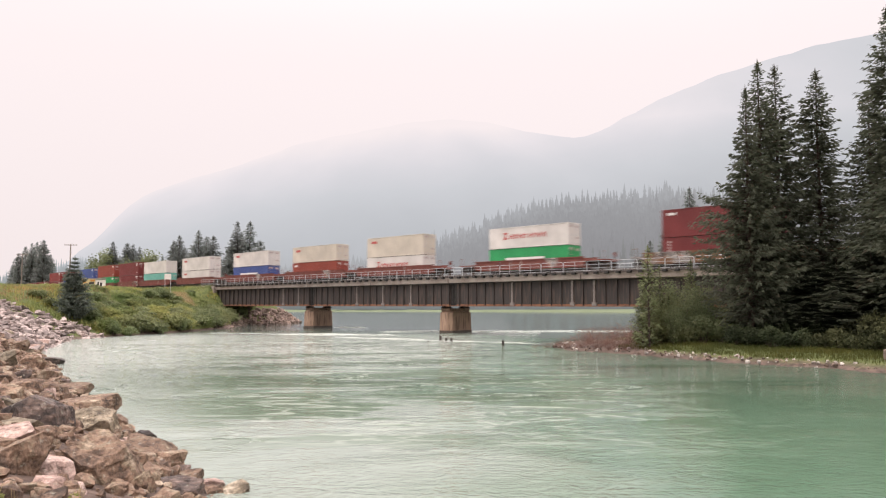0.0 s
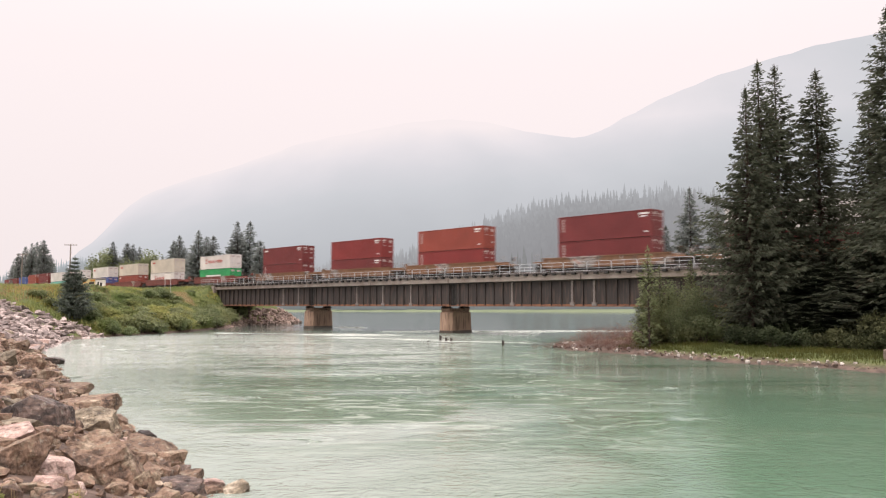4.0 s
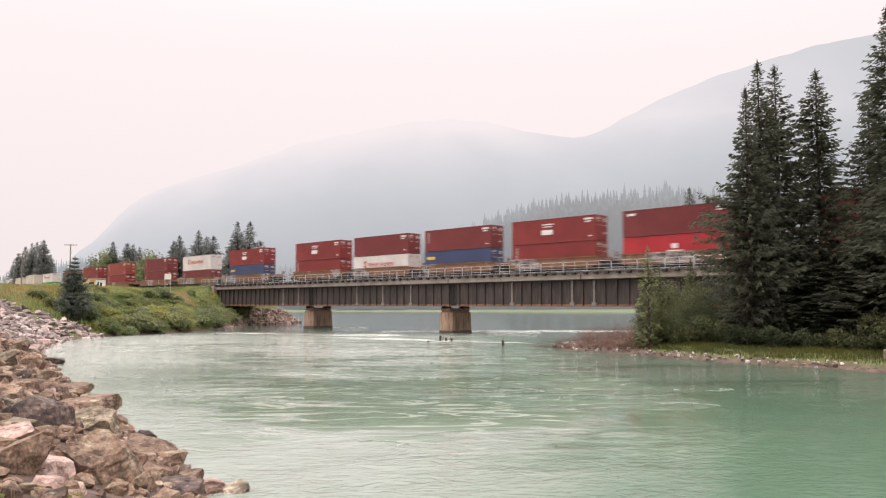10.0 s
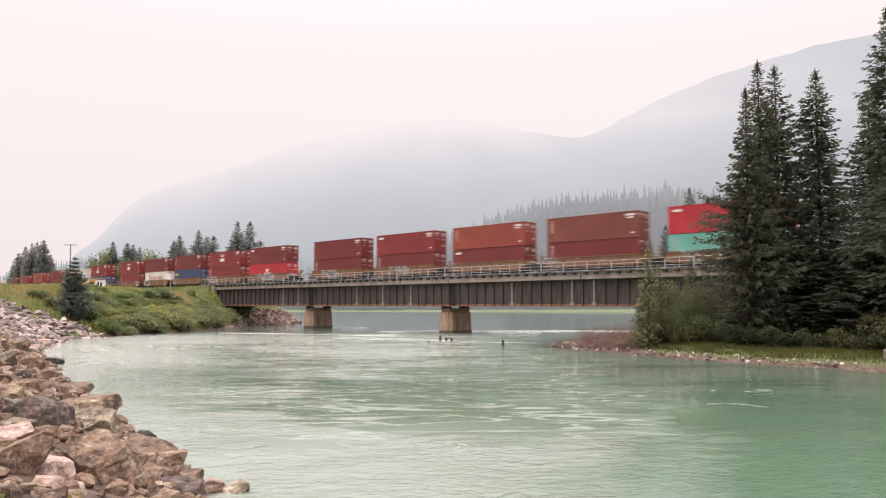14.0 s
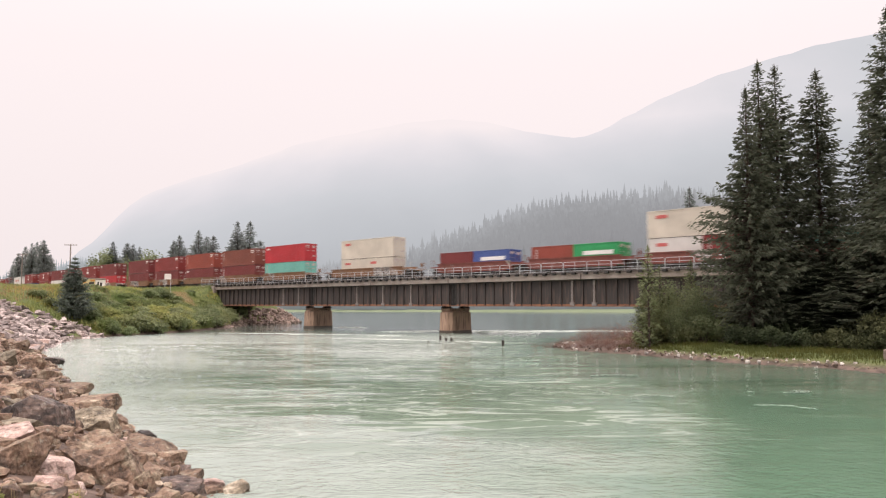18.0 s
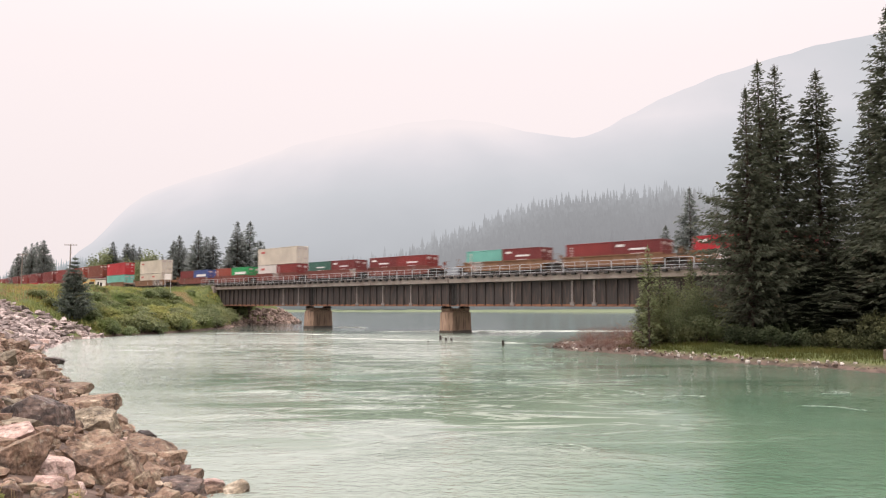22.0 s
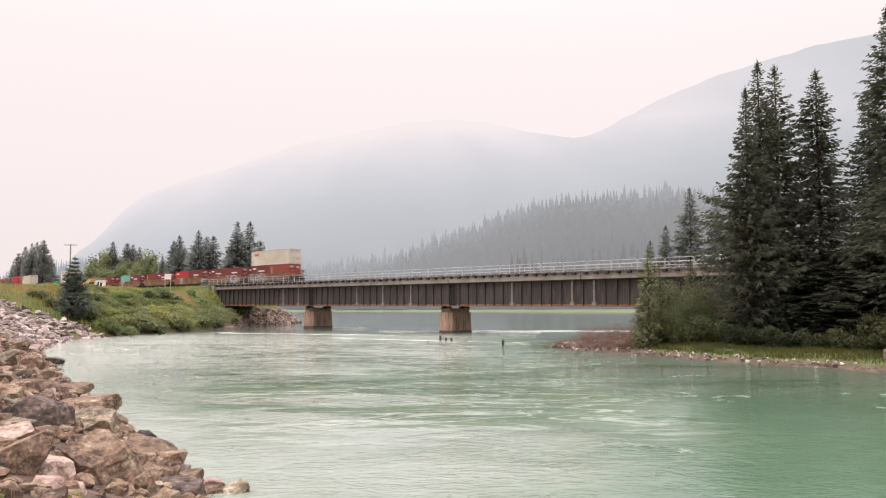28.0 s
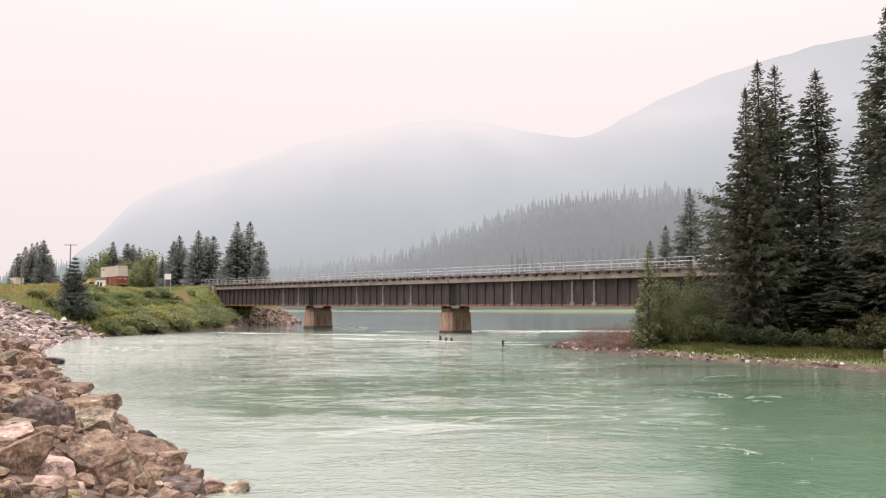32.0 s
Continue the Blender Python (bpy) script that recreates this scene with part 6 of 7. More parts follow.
dry_spots = spots_on(6000, (-54, -37), (116, 140), lambda X, Y, Z, d, side, q, s: (side == 0) & (q > 3.0) & (Z > 2.0) & (np.abs(Y - path_mid(X)) < path_half(X)), 9)
grass("dry_grass", dry_spots, 10, 0.2, "straw-coloured dry grass on a worn path down the embankment", M_DRY, 10)

# scrub all over the grassy embankment: taller and denser low down, melting into the grass above
TUFTS = [round_bush(1.0, 1.1, 141 + i, 16, 1500, 0.14) for i in range(4)]
scrub = spots_on(2100, (-75, -34), (86, 160), lambda X, Y, Z, d, side, q, s: (side == 0) & (d > 0.6) & (q > 3.6) & ((s > 133) | (q > 6)) & (Y > 89) & (Z > 0.3) & (Z < 6.4) & (X > -0.6 * Y) & (np.abs(Y - path_mid(X)) > path_half(X) + 0.8) & (d < 16), 31)
for i, (x, y, hz) in enumerate(scrub):
    low = 1 - min(1.0, hz / 5.5)
    if rng.random() > 0.2 + 0.45 * low:
        continue
    k = rng.uniform(0.6, 1.4) * (0.9 + 0.9 * low)
    mat = rng.choice((M_LEAF_BRIGHT, M_LEAF_BRIGHT, M_LEAF_BRIGHT, M_LEAF_PALE, M_LEAF_BANK)) if hz > 1.6 else rng.choice((M_LEAF_BANK, M_LEAF_BANK, M_LEAF_BRIGHT, M_LEAF_BRIGHT, M_LEAF_PALE))
    plant("embankment_shrub", TUFTS[i % 4], ("woody_base", "leaves"), (M_BARK, mat), x, y, rng.uniform(0, 360), k, "green shrub on the grassy railway embankment", "shrub", "shrubs on the embankment", stretch=rng.uniform(0.35, 0.6) + 0.3 * low)

for i, (xp, Y, k) in enumerate(((60, 88, 1.1), (74, 89, 1.3), (90, 88, 1.2), (168, 93, 1.9), (185, 95, 1.7), (172, 98, 1.5), (265, 112, 1.7), (280, 116, 2.0), (300, 118, 1.8))):
    plant("willow_shrub", ROUND[i % 4], ("woody_base", "leaves"), (M_BARK, M_LEAF_BANK), at(xp, Y), Y, 83 * i, k, "grey-green willow on the grassy embankment", "shrub", "shrubs on the embankment", stretch=0.6)

# ---- stones ----
M_ROCK = rock_material("riprap_rock", [(0.37, (0.04, 0.028, 0.021)), (0.45, (0.13, 0.085, 0.06)), (0.51, (0.24, 0.158, 0.11)), (0.56, (0.235, 0.182, 0.126)), (0.64, (0.47, 0.375, 0.285))])
M_ROCK_PINK = rock_material("pink_quartzite", [(0.37, (0.17, 0.11, 0.09)), (0.46, (0.36, 0.25, 0.212)), (0.54, (0.47, 0.345, 0.30)), (0.64, (0.64, 0.53, 0.47))])
M_ROCK_DARK = rock_material("dark_rock", [(0.38, (0.02, 0.015, 0.014)), (0.48, (0.06, 0.044, 0.038)), (0.56, (0.125, 0.086, 0.07)), (0.66, (0.32, 0.25, 0.22))], 0.6)
M_ROCK_OLIVE = rock_material("lichened_rock", [(0.37, (0.055, 0.044, 0.034)), (0.46, (0.165, 0.135, 0.096)), (0.54, (0.27, 0.222, 0.16)), (0.64, (0.48, 0.41, 0.32))])


def rock_mesh(seed, points=22):
    """A small broken stone: the hull of random points."""
    r = random.Random(seed)
    bm = bmesh.new()
    for _ in range(points):
        v = Vector((r.gauss(0, 1), r.gauss(0, 1), r.gauss(0, 1))).normalized()
        v = Vector(max(-0.72, min(0.72, c)) for c in v) * r.uniform(0.85, 1.1)
        bm.verts.new((v.x * 0.72, v.y * 0.62, v.z * 0.58))
    res = bmesh.ops.convex_hull(bm, input=bm.verts)
    bmesh.ops.delete(bm, geom=[g for g in res["geom_interior"] if isinstance(g, bmesh.types.BMVert)], context="VERTS")
    bmesh.ops.dissolve_limit(bm, angle_limit=0.28, verts=bm.verts, edges=bm.edges)
    me = bpy.data.meshes.new("rock")
    bm.to_mesh(me)
    bm.free()
    return me


def block_mesh(seed, detail, planes=12, split=()):
    """A quarried block, one metre across: a ball split along random planes, with ledges, chips and grit."""
    r = random.Random(seed)
    bm = bmesh.new()
    bmesh.ops.create_icosphere(bm, subdivisions=detail, radius=0.75)
    faces = [(Vector(n).normalized(), d) for n, d in split]
    for i in range(0 if split else planes):
        n = Vector((r.gauss(0, 1), r.gauss(0, 1), r.gauss(0, 1)))
        if i < 5:      # some faces follow the bedding
            n = Vector((r.gauss(0, 0.25), r.gauss(0, 0.25), 1 if i % 2 else -1)) if i < 2 else Vector((r.choice((-1, 1)), r.gauss(0, 0.5), r.gauss(0, 0.3)))
        faces.append((n.normalized(), r.uniform(0.3, 0.52)))
    off = Vector((seed * 7.31, seed * 1.7, 0))
    for v in bm.verts:
        p = v.co.copy()
        for n, d in faces:
            wob = 0.014 * noise.noise(p * 2.6 + off) + 0.014 * abs(noise.noise(p * 6 + off)) + 0.006 * noise.noise(p * 13 + off)
            over = p.dot(n) - d - wob
            if over > 0:
                p -= n * over
        ledge = math.floor((p.z + 0.12 * p.x + 0.05 * noise.noise(p * 2 + off)) * 5) / 5
        out = Vector((p.x, p.y, 0.3 * p.z)).normalized()
        p += out * 0.035 * noise.noise(Vector((ledge * 9, seed, p.x * 1.5 + p.y)))
        p += p.normalized() * (0.016 * noise.noise(p * 17 + off) + 0.008 * noise.noise(p * 40 + off))
        v.co = p
    lo = [min(v.co[a] for v in bm.verts) for a in range(3)]
    hi = [max(v.co[a] for v in bm.verts) for a in range(3)]
    for v in bm.verts:
        v.co = Vector(((v.co[a] - lo[a]) / (hi[a] - lo[a]) - 0.5 for a in range(3)))
    me = bpy.data.meshes.new("block")
    bm.to_mesh(me)
    bm.free()
    return me


BIG_ROCKS = [block_mesh(200 + i, 5) for i in range(14)]
# the great block: a broad pale top that slopes down to the water, over a steep reddish face
GREAT_BLOCK = block_mesh(231, 6, 0, (((0.22, -0.42, 0.88), 0.36), ((-0.40, -0.90, -0.16), 0.33), ((0.74, -0.52, 0.32), 0.40), ((0.12, -0.93, -0.34), 0.34), ((-0.95, 0.1, 0.25), 0.48),
                                     ((0.95, 0.2, 0.1), 0.50), ((0, 1, 0.1), 0.5), ((0, 0, -1), 0.45), ((-0.5, -0.1, 0.86), 0.42), ((0.5, 0.35, 0.8), 0.42), ((0.8, 0.3, 0.5), 0.45), ((-0.1, 0.6, 0.8), 0.42)))
LEDGE_BLOCK = block_mesh(237, 5, 0, (((0.30, -0.22, 0.93), 0.22), ((0.9, -0.3, -0.35), 0.46), ((-0.2, -0.95, -0.3), 0.34), ((0.4, -0.85, 0.1), 0.40), ((0, 1, 0.1), 0.45), ((0, 0.1, -1), 0.3), ((-1, 0, 0.2), 0.5), ((0.7, 0.1, 0.7), 0.40), ((-0.6, 0.2, 0.8), 0.36), ((0, 0.7, 0.7), 0.36)))
MID_ROCKS = [block_mesh(260 + i, 4) for i in range(8)]
SMALL_ROCKS = [rock_mesh(300 + i, 14) for i in range(8)]
rng = random.Random(8)


def boulder(me, x, y, z, size, turn, mat, label="angular brown and grey riprap boulder", tip=0.0):
    ob = put("boulder", me, mat)
    ob.matrix_basis = pose(x, y, z, tip, 0.6 * tip, turn)
    ob.scale = size
    return tagged(ob, label, "boulder", "riprap boulders by the river")


# the blocks along the water's edge: place, width, height, rock
B, O, D, P = M_ROCK, M_ROCK_OLIVE, M_ROCK_DARK, M_ROCK_PINK
EDGE_BLOCKS = (
    (-6.18, 13.82, 0.78, 1.69, 1.38, B), (-6.98, 17.83, 0.40, 1.35, 0.48, B), (-8.82, 19.32, 0.74, 1.28, 0.85, O), (-9.39, 17.78, 1.18, 1.58, 0.94, D), (-11.42, 24.59, 0.38, 1.78, 0.90, B),
    (-9.44, 22.18, 0.24, 0.79, 0.68, B), (-8.24, 21.19, 0.07, 0.61, 0.36, D), (-8.28, 14.76, 1.19, 1.01, 0.44, P), (-6.90, 12.24, 1.26, 1.01, 0.79, B), (-7.67, 14.76, 1.02, 0.46, 0.41, B),
    (-6.45, 12.75, 0.98, 0.64, 0.51, P), (-7.24, 14.09, 0.93, 0.20, 0.14, B), (-5.90, 11.58, 0.92, 0.55, 0.46, P), (-5.70, 11.98, 0.77, 0.45, 0.36, P), (-6.07, 10.75, 1.09, 0.34, 0.35, P),
    (-5.96, 11.02, 1.01, 0.30, 0.34, B), (-5.17, 14.88, 0.11, 1.19, 0.64, D), (-5.77, 15.88, 0.25, 0.47, 0.34, B), (-5.30, 16.20, 0.07, 0.48, 0.37, B), (-4.70, 15.74, 0.04, 0.57, 0.28, P),
    (-4.56, 15.32, -0.07, 0.58, 0.41, B), (-4.13, 15.41, -0.05, 0.59, 0.49, O), (-5.51, 13.63, 0.43, 0.64, 0.65, B), (-5.74, 16.89, 0.06, 0.51, 0.34, D), (-9.72, 17.62, 1.17, 0.47, 0.31, D),
    (-9.09, 16.36, 1.17, 1.07, 0.32, O), (-13.88, 25.47, 0.97, 1.08, 0.56, B), (-15.08, 26.32, 1.17, 0.92, 0.50, B), (-16.61, 30.28, 0.92, 0.83, 0.49, D), (-17.03, 32.50, 0.66, 0.94, 0.55, B),
    (-11.99, 21.02, 1.27, 0.99, 0.59, B), (-14.22, 27.71, 0.64, 1.22, 0.55, B), (-15.13, 31.22, 0.24, 1.39, 0.55, B), (-24.59, 48.18, 0.13, 1.64, 0.63, D), (-20.20, 37.33, 0.87, 1.41, 0.86, B),
    (-19.04, 33.19, 1.29, 1.06, 0.94, O), (-26.55, 47.32, 1.10, 1.36, 0.91, B), (-31.67, 59.27, 0.29, 1.71, 0.82, P), (-21.86, 41.13, 0.59, 0.75, 0.54, P), (-25.08, 43.11, 1.51, 0.95, 0.86, B),
    (-7.51, 18.90, 0.32, 0.53, 0.46, B), (-13.81, 27.40, 0.52, 0.46, 0.34, B), (-35.80, 68.08, 0.36, 1.55, 0.68, P), (-6.25, 17.5, 0.16, 0.82, 0.5, B), (-6.5, 17.3, 0.02, 0.6, 0.5, D))
for i, (x, y, z, w, h, mat) in enumerate(EDGE_BLOCKS):
    h2 = h * 1.25      # the foot of a block is sunk among its neighbours
    me = GREAT_BLOCK if i == 0 else LEDGE_BLOCK if i == 1 else BIG_ROCKS[i * 5 % 14]
    boulder(me, x, y, z - 0.5 * (h2 - h), (w, 0.95 * w, h2), 180 * (i % 2) * (i > 1), mat, "large angular riprap block at the water's edge", rng.uniform(-5, 5))
# smaller riprap between and behind them
for i in range(255):
    k = rng.random() ** 1.3
    y = 16.5 + 47 * k
    edge = np.interp(y, [5, 10.5, 14.9, 19.5, 24.6, 33.5, 47.8, 62.7], [2.0, -2.0, -4.6, -7.0, -10.7, -16.0, -24.6, -33.4])
    size = rng.choice((0.3, 0.4, 0.5, 0.65)) * (0.75 + 0.9 * k)
    back = size * 0.5 + rng.uniform(0, 5.0 + 0.14 * y)
    x = edge - back
    mat = rng.choice((B, B, B, P, O, D))
    boulder(MID_ROCKS[i % 8], x, y, height_at(x, y) + size * 0.08, (size, size * rng.uniform(0.7, 1.0), size * rng.uniform(0.5, 0.8)), rng.uniform(0, 360), mat, tip=rng.uniform(-20, 20))


def stones(name, spots, lo, hi, mat, label, seed, sink=0.25, flat=1.0):
    """Loose stones joined into one, far too many to count."""
    r = random.Random(seed)
    data = []
    for me in SMALL_ROCKS:
        data.append(([v.co.copy() for v in me.vertices], [tuple(p.vertices) for p in me.polygons]))
    sh = Shape()
    for x, y, z in spots:
        vs, fs = r.choice(data)
        k = r.uniform(lo, hi)
        m = pose(x, y, z + k * sink * 0.4, r.uniform(-25, 25), r.uniform(-25, 25), r.uniform(0, 360)) @ Matrix.Diagonal((k, k * r.uniform(0.7, 1), k * r.uniform(0.7, 1.1) * flat, 1))
        sh.add([tuple(m @ v) for v in vs], fs)
    return tagged(part(name, sh, mat), label, "stones", kind="stuff")


M_STONES = surface("loose_stones", (0.46, 0.385, 0.355), (0.17, 0.13, 0.118), 0.8, 0.9, 0, 0.4, 9, vary=0.5, island=True)
M_STONES_RUST = surface("rusty_red_stones", (0.34, 0.25, 0.205), (0.13, 0.095, 0.078), 0.8, 0.9, 0, 0.4, 9, vary=0.4, island=True)
rip = spots_on(6500, (-70, -28), (58, 92), lambda X, Y, Z, d, side, q, s: (side == 0) & (d > -0.5) & (Z < riprap_top(X, Y) + 0.2) & (Y < 87.5) & (X > -0.66 * Y), 12)
stones("riprap", rip, 0.35, 1.15, M_STONES, "slope of pale pinkish quarried riprap stone", 13, flat=0.5)
fill = spots_on(9000, (-44, 2), (7, 62), lambda X, Y, Z, d, side, q, s: (side == 0) & (d > -0.3) & (d < 13), 14)
stones("bank_stones", fill, 0.15, 0.5, M_ROCK, "broken stones between the boulders on the bank", 15)
near_fill = spots_on(420, (-10, -2), (9, 19), lambda X, Y, Z, d, side, q, s: (side == 0) & (d > -0.2) & (d < 6), 24)
stones("bank_stones", near_fill, 0.1, 0.3, M_ROCK, "broken stones between the boulders on the bank", 25)
beach = spots_on(9000, (6, 50), (34, 110), lambda X, Y, Z, d, side, q, s: (side == 2) & (d > -0.15) & (d < np.where(Y > 72, 4.0, 1.4)), 16)
white_ones = spots_on(2600, (6, 50), (34, 72), lambda X, Y, Z, d, side, q, s: (side == 2) & (d > -0.1) & (d < 1.5), 20)
M_PALE = surface("pale_shore_stone", (0.62, 0.57, 0.53), (0.34, 0.29, 0.26), 0.9, 0.85, 0, 0.3, 8, vary=0.35, island=True)
M_GRIT = surface("wet_shore_gravel", (0.26, 0.185, 0.145), (0.08, 0.056, 0.045), 0.9, 0.8, 0, 0.4, 9, vary=0.4, island=True)
stones("pale_stones", white_ones, 0.08, 0.3, M_PALE, "scattered pale stones on the gravel shore", 21)
stones("beach_stones", beach, 0.05, 0.26, M_GRIT, "small pale and brown stones along the shore", 17)
tip_spots = spots_on(30000, (-62, -18), (118, 200), lambda X, Y, Z, d, side, q, s: (Z > -0.4) & (Z < 2.9) & (s < 134) & (q < 18) & (X > -38.5), 18)
stones("abutment_riprap", tip_spots, 0.4, 1.0, M_STONES_RUST, "red-brown riprap below the bridge abutment", 19)

# ---- standing riffles and foam where the current breaks ----
M_FOAM = surface("broken_white_water", (0.80, 0.81, 0.78), (0.45, 0.55, 0.48), 0.9, 0.5, 0, 0.4, 8)
M_FOAM_THIN = surface("thin_foam_film", (0.52, 0.58, 0.50), (0.26, 0.34, 0.27), 1.6, 0.35, 0, 0.3, 6)


def riffle(points, width, seed, label):
    """A ragged line of broken water: many thin flakes along a curve."""
    r = random.Random(seed)
    sh = Shape()
    for (ax, ay), (bx, by) in zip(points, points[1:]):
        n = int(math.hypot(bx - ax, by - ay) * 17)
        for _ in range(n):
            k = r.random()
            x, y = ax + (bx - ax) * k + r.gauss(0, width), ay + (by - ay) * k + r.gauss(0, width)
            a = math.atan2(by - ay, bx - ax) + r.gauss(0, 0.25)
            L, w = r.uniform(0.2, 1.5), r.uniform(0.03, 0.16)
            ca, sa = math.cos(a), math.sin(a)
            top = r.uniform(0.04, 0.17)
            sh.add([(x - ca * L, y - sa * L, 0.0), (x + sa * w, y - ca * w, 0.0), (x + ca * L, y + sa * L, 0.0), (x - sa * w, y + ca * w, 0.0), (x, y, top)], [(0, 1, 4), (1, 2, 4), (2, 3, 4), (3, 0, 4)])
    tagged(part("riffle", sh, M_FOAM), label, "riffle", "riffles in the current", kind="stuff")


riffle([(-17.0, 126.8), (-15.5, 125.6), (-13, 124.0)], 0.25, 42, "white wake behind a bridge pier")
riffle([(5.2, 103.5), (8, 102.0), (12, 101.0)], 0.25, 43, "white wake behind a bridge pier")

# foam that drifts with the current
DRIFTERS = []


def foam_line(x, y, r, a0, a1, seed, squash=0.55):
    g = random.Random(seed)
    sh = Shape()
    n = int(r * abs(a1 - a0) * 22) + 10
    for i in range(n):
        k = g.random()
        a = a0 + (a1 - a0) * k
        if noise.noise(Vector((a * r * 0.9, seed * 3.1, 0))) < -0.12 or g.random() > math.sin(math.pi * (0.08 + 0.84 * k)) + 0.25:
            continue
        strand = g.choice((0, 0, 0, 0.11, -0.16))
        rr = r * (1 + 0.12 * math.sin(a * 2.3 + seed) + strand + 0.05 * math.sin(a * 7 + seed)) + g.gauss(0, 0.06)
        px, py = rr * math.cos(a), rr * math.sin(a) * squash
        ta = math.atan2(math.cos(a) * squash, -math.sin(a)) + g.gauss(0, 0.3)
        L, w = g.uniform(0.05, 0.26), g.uniform(0.01, 0.03)
        ca, sa = math.cos(ta), math.sin(ta)
        sh.add([(px - ca * L, py - sa * L, 0.004), (px + sa * w, py - ca * w, 0.014), (px + ca * L, py + sa * L, 0.004), (px - sa * w, py + ca * w, 0.014)], [(0, 1, 2, 3)])
    ob = tagged(part("foam_line", sh, M_FOAM_THIN), "thin curl of white foam drifting on the river", "foam", "foam curls on the river", kind="stuff")
    DRIFTERS.append((ob, x, y, g.uniform(0.28, 0.42), g.uniform(-0.1, -0.03), g.uniform(-2, 2)))


for i, (x, y, r, a0, a1) in enumerate(((2.6, 33.5, 1.7, -2.0, 3.4), (5.8, 31.0, 1.1, -0.5, 4.0), (9.0, 28.5, 1.0, 0.3, 2.8), (-3.0, 38.5, 2.2, -1.5, 2.0), (-8.0, 44.0, 2.6, -0.3, 3.0), (0.0, 48.0, 2.2, -1.0, 2.4),
                                       (6.0, 39.5, 2.4, 0.2, 2.2), (11.0, 34.0, 1.6, -2.6, 0.4), (-7.0, 30.0, 1.4, 0.0, 2.6), (-2.0, 20.5, 0.9, -0.6, 2.0), (-13.0, 52.0, 2.6, 0.4, 3.3),
                                       (-17.0, 40.0, 1.8, 3.4, 5.8), (-22.0, 60.0, 3.0, 0.2, 2.4), (-4.0, 57.0, 2.4, -2.8, 0.2), (4.5, 52.5, 1.6, 0.5, 3.9), (-12.0, 33.0, 1.3, -1.0, 1.8))):
    foam_line(x, y, r, a0, a1, 60 + i)

flecks = Shape()
fr = random.Random(77)
for _ in range(380):
    y = 15 + 60 * fr.random() ** 1.4
    x = fr.uniform(-0.62, 0.2) * y - 18
    L, w, a = fr.uniform(0.04, 0.35) * (0.5 + y / 60), fr.uniform(0.008, 0.03) * (0.5 + y / 60), 0.1 + fr.gauss(0, 0.25)
    ca, sa = math.cos(a), math.sin(a)
    flecks.add([(x - ca * L, y - sa * L, 0.004), (x + sa * w, y - ca * w, 0.016), (x + ca * L, y + sa * L, 0.004), (x - sa * w, y + ca * w, 0.016)], [(0, 1, 2, 3)])
foam_flecks = tagged(part("foam_flecks", flecks, M_FOAM_THIN), "small white foam flecks drifting on the river", "foam", kind="stuff")

# ---- weeds among the near boulders ----
for i, (x, y, z, k) in enumerate(((-5.75, 10.0, 1.12, 0.7), (-5.6, 10.1, 1.04, 0.5), (-5.9, 10.1, 1.14, 0.6), (-5.35, 11.2, 0.9, 0.4))):
    wd = Shape()
    g = random.Random(400 + i)
    for _ in range(34):
        a, L, w = g.uniform(0, 6.28), k * g.uniform(0.1, 0.3), g.uniform(0.006, 0.016)
        bx, by, ln = g.gauss(0, 0.05), g.gauss(0, 0.05), g.uniform(0.3, 0.9)
        ca, sa = math.cos(a), math.sin(a)
        wd.add([(bx, by, -0.25), (bx + ca * L * ln * 0.5 - sa * w, by + sa * L * ln * 0.5 + ca * w, L * 0.6), (bx + ca * L * ln, by + sa * L * ln, L * 0.85), (bx + ca * L * ln * 0.5 + sa * w, by + sa * L * ln * 0.5 - ca * w, L * 0.6)], [(0, 1, 2, 3)])
    tuft = empty("weed_tuft", pose(x, y, z), "small green weed growing between the boulders", "weed", "weeds among the boulders")
    part("leaf_rosette", wd, M_LEAF_BRIGHT, tuft)
    stalk = Shape()
    for _ in range(3):
        stalk.tube((0, 0, -0.25), (g.uniform(-0.12, 0.16), g.uniform(-0.1, 0.1), k * g.uniform(0.35, 0.6)), 0.005, 0.003, 5)
    part("dry_stalk", stalk, M_DRY, tuft, "thin dry stalk")

# ---- old piles in the river ----
for x, y, h in ((-0.3, 79.5, 0.5), (0.3, 78.4, 0.35), (0.85, 78.2, 0.32), (5.45, 69.5, 0.48), (-1.5, 76.5, 0.1)):
    th = empty("timber_pile", pose(x, y, 0), "rotten dark timber pile stub standing out of the river", "pile", "old piles in the river")
    part("stump", Shape().tube((0, 0, -2.3), (0.03, 0, h), 0.14, 0.12, 9), M_TIE, th)
driftwood = Shape()
for i in range(9):
    a = rng.uniform(-0.5, 0.5)
    driftwood.tube((0, 0, 0.1 + 0.06 * i), (1.8 * math.cos(a), 1.8 * math.sin(a), 0.3 + 0.1 * i), 0.05, 0.02, 5)
M_DRIFT = surface("grey_driftwood", (0.32, 0.25, 0.2), (0.16, 0.12, 0.1), 3, 0.9)
tagged(part("driftwood", driftwood, M_DRIFT, m=pose(25.2, 43.6, height_at(25.2, 43.6), 0, 0, 15)), "pile of grey driftwood roots on the shore", "driftwood")

# ---- things beyond the left bank ----
M_WOOD_POLE = surface("weathered_pole_wood", (0.30, 0.25, 0.22), (0.17, 0.14, 0.125), 2, 0.9)


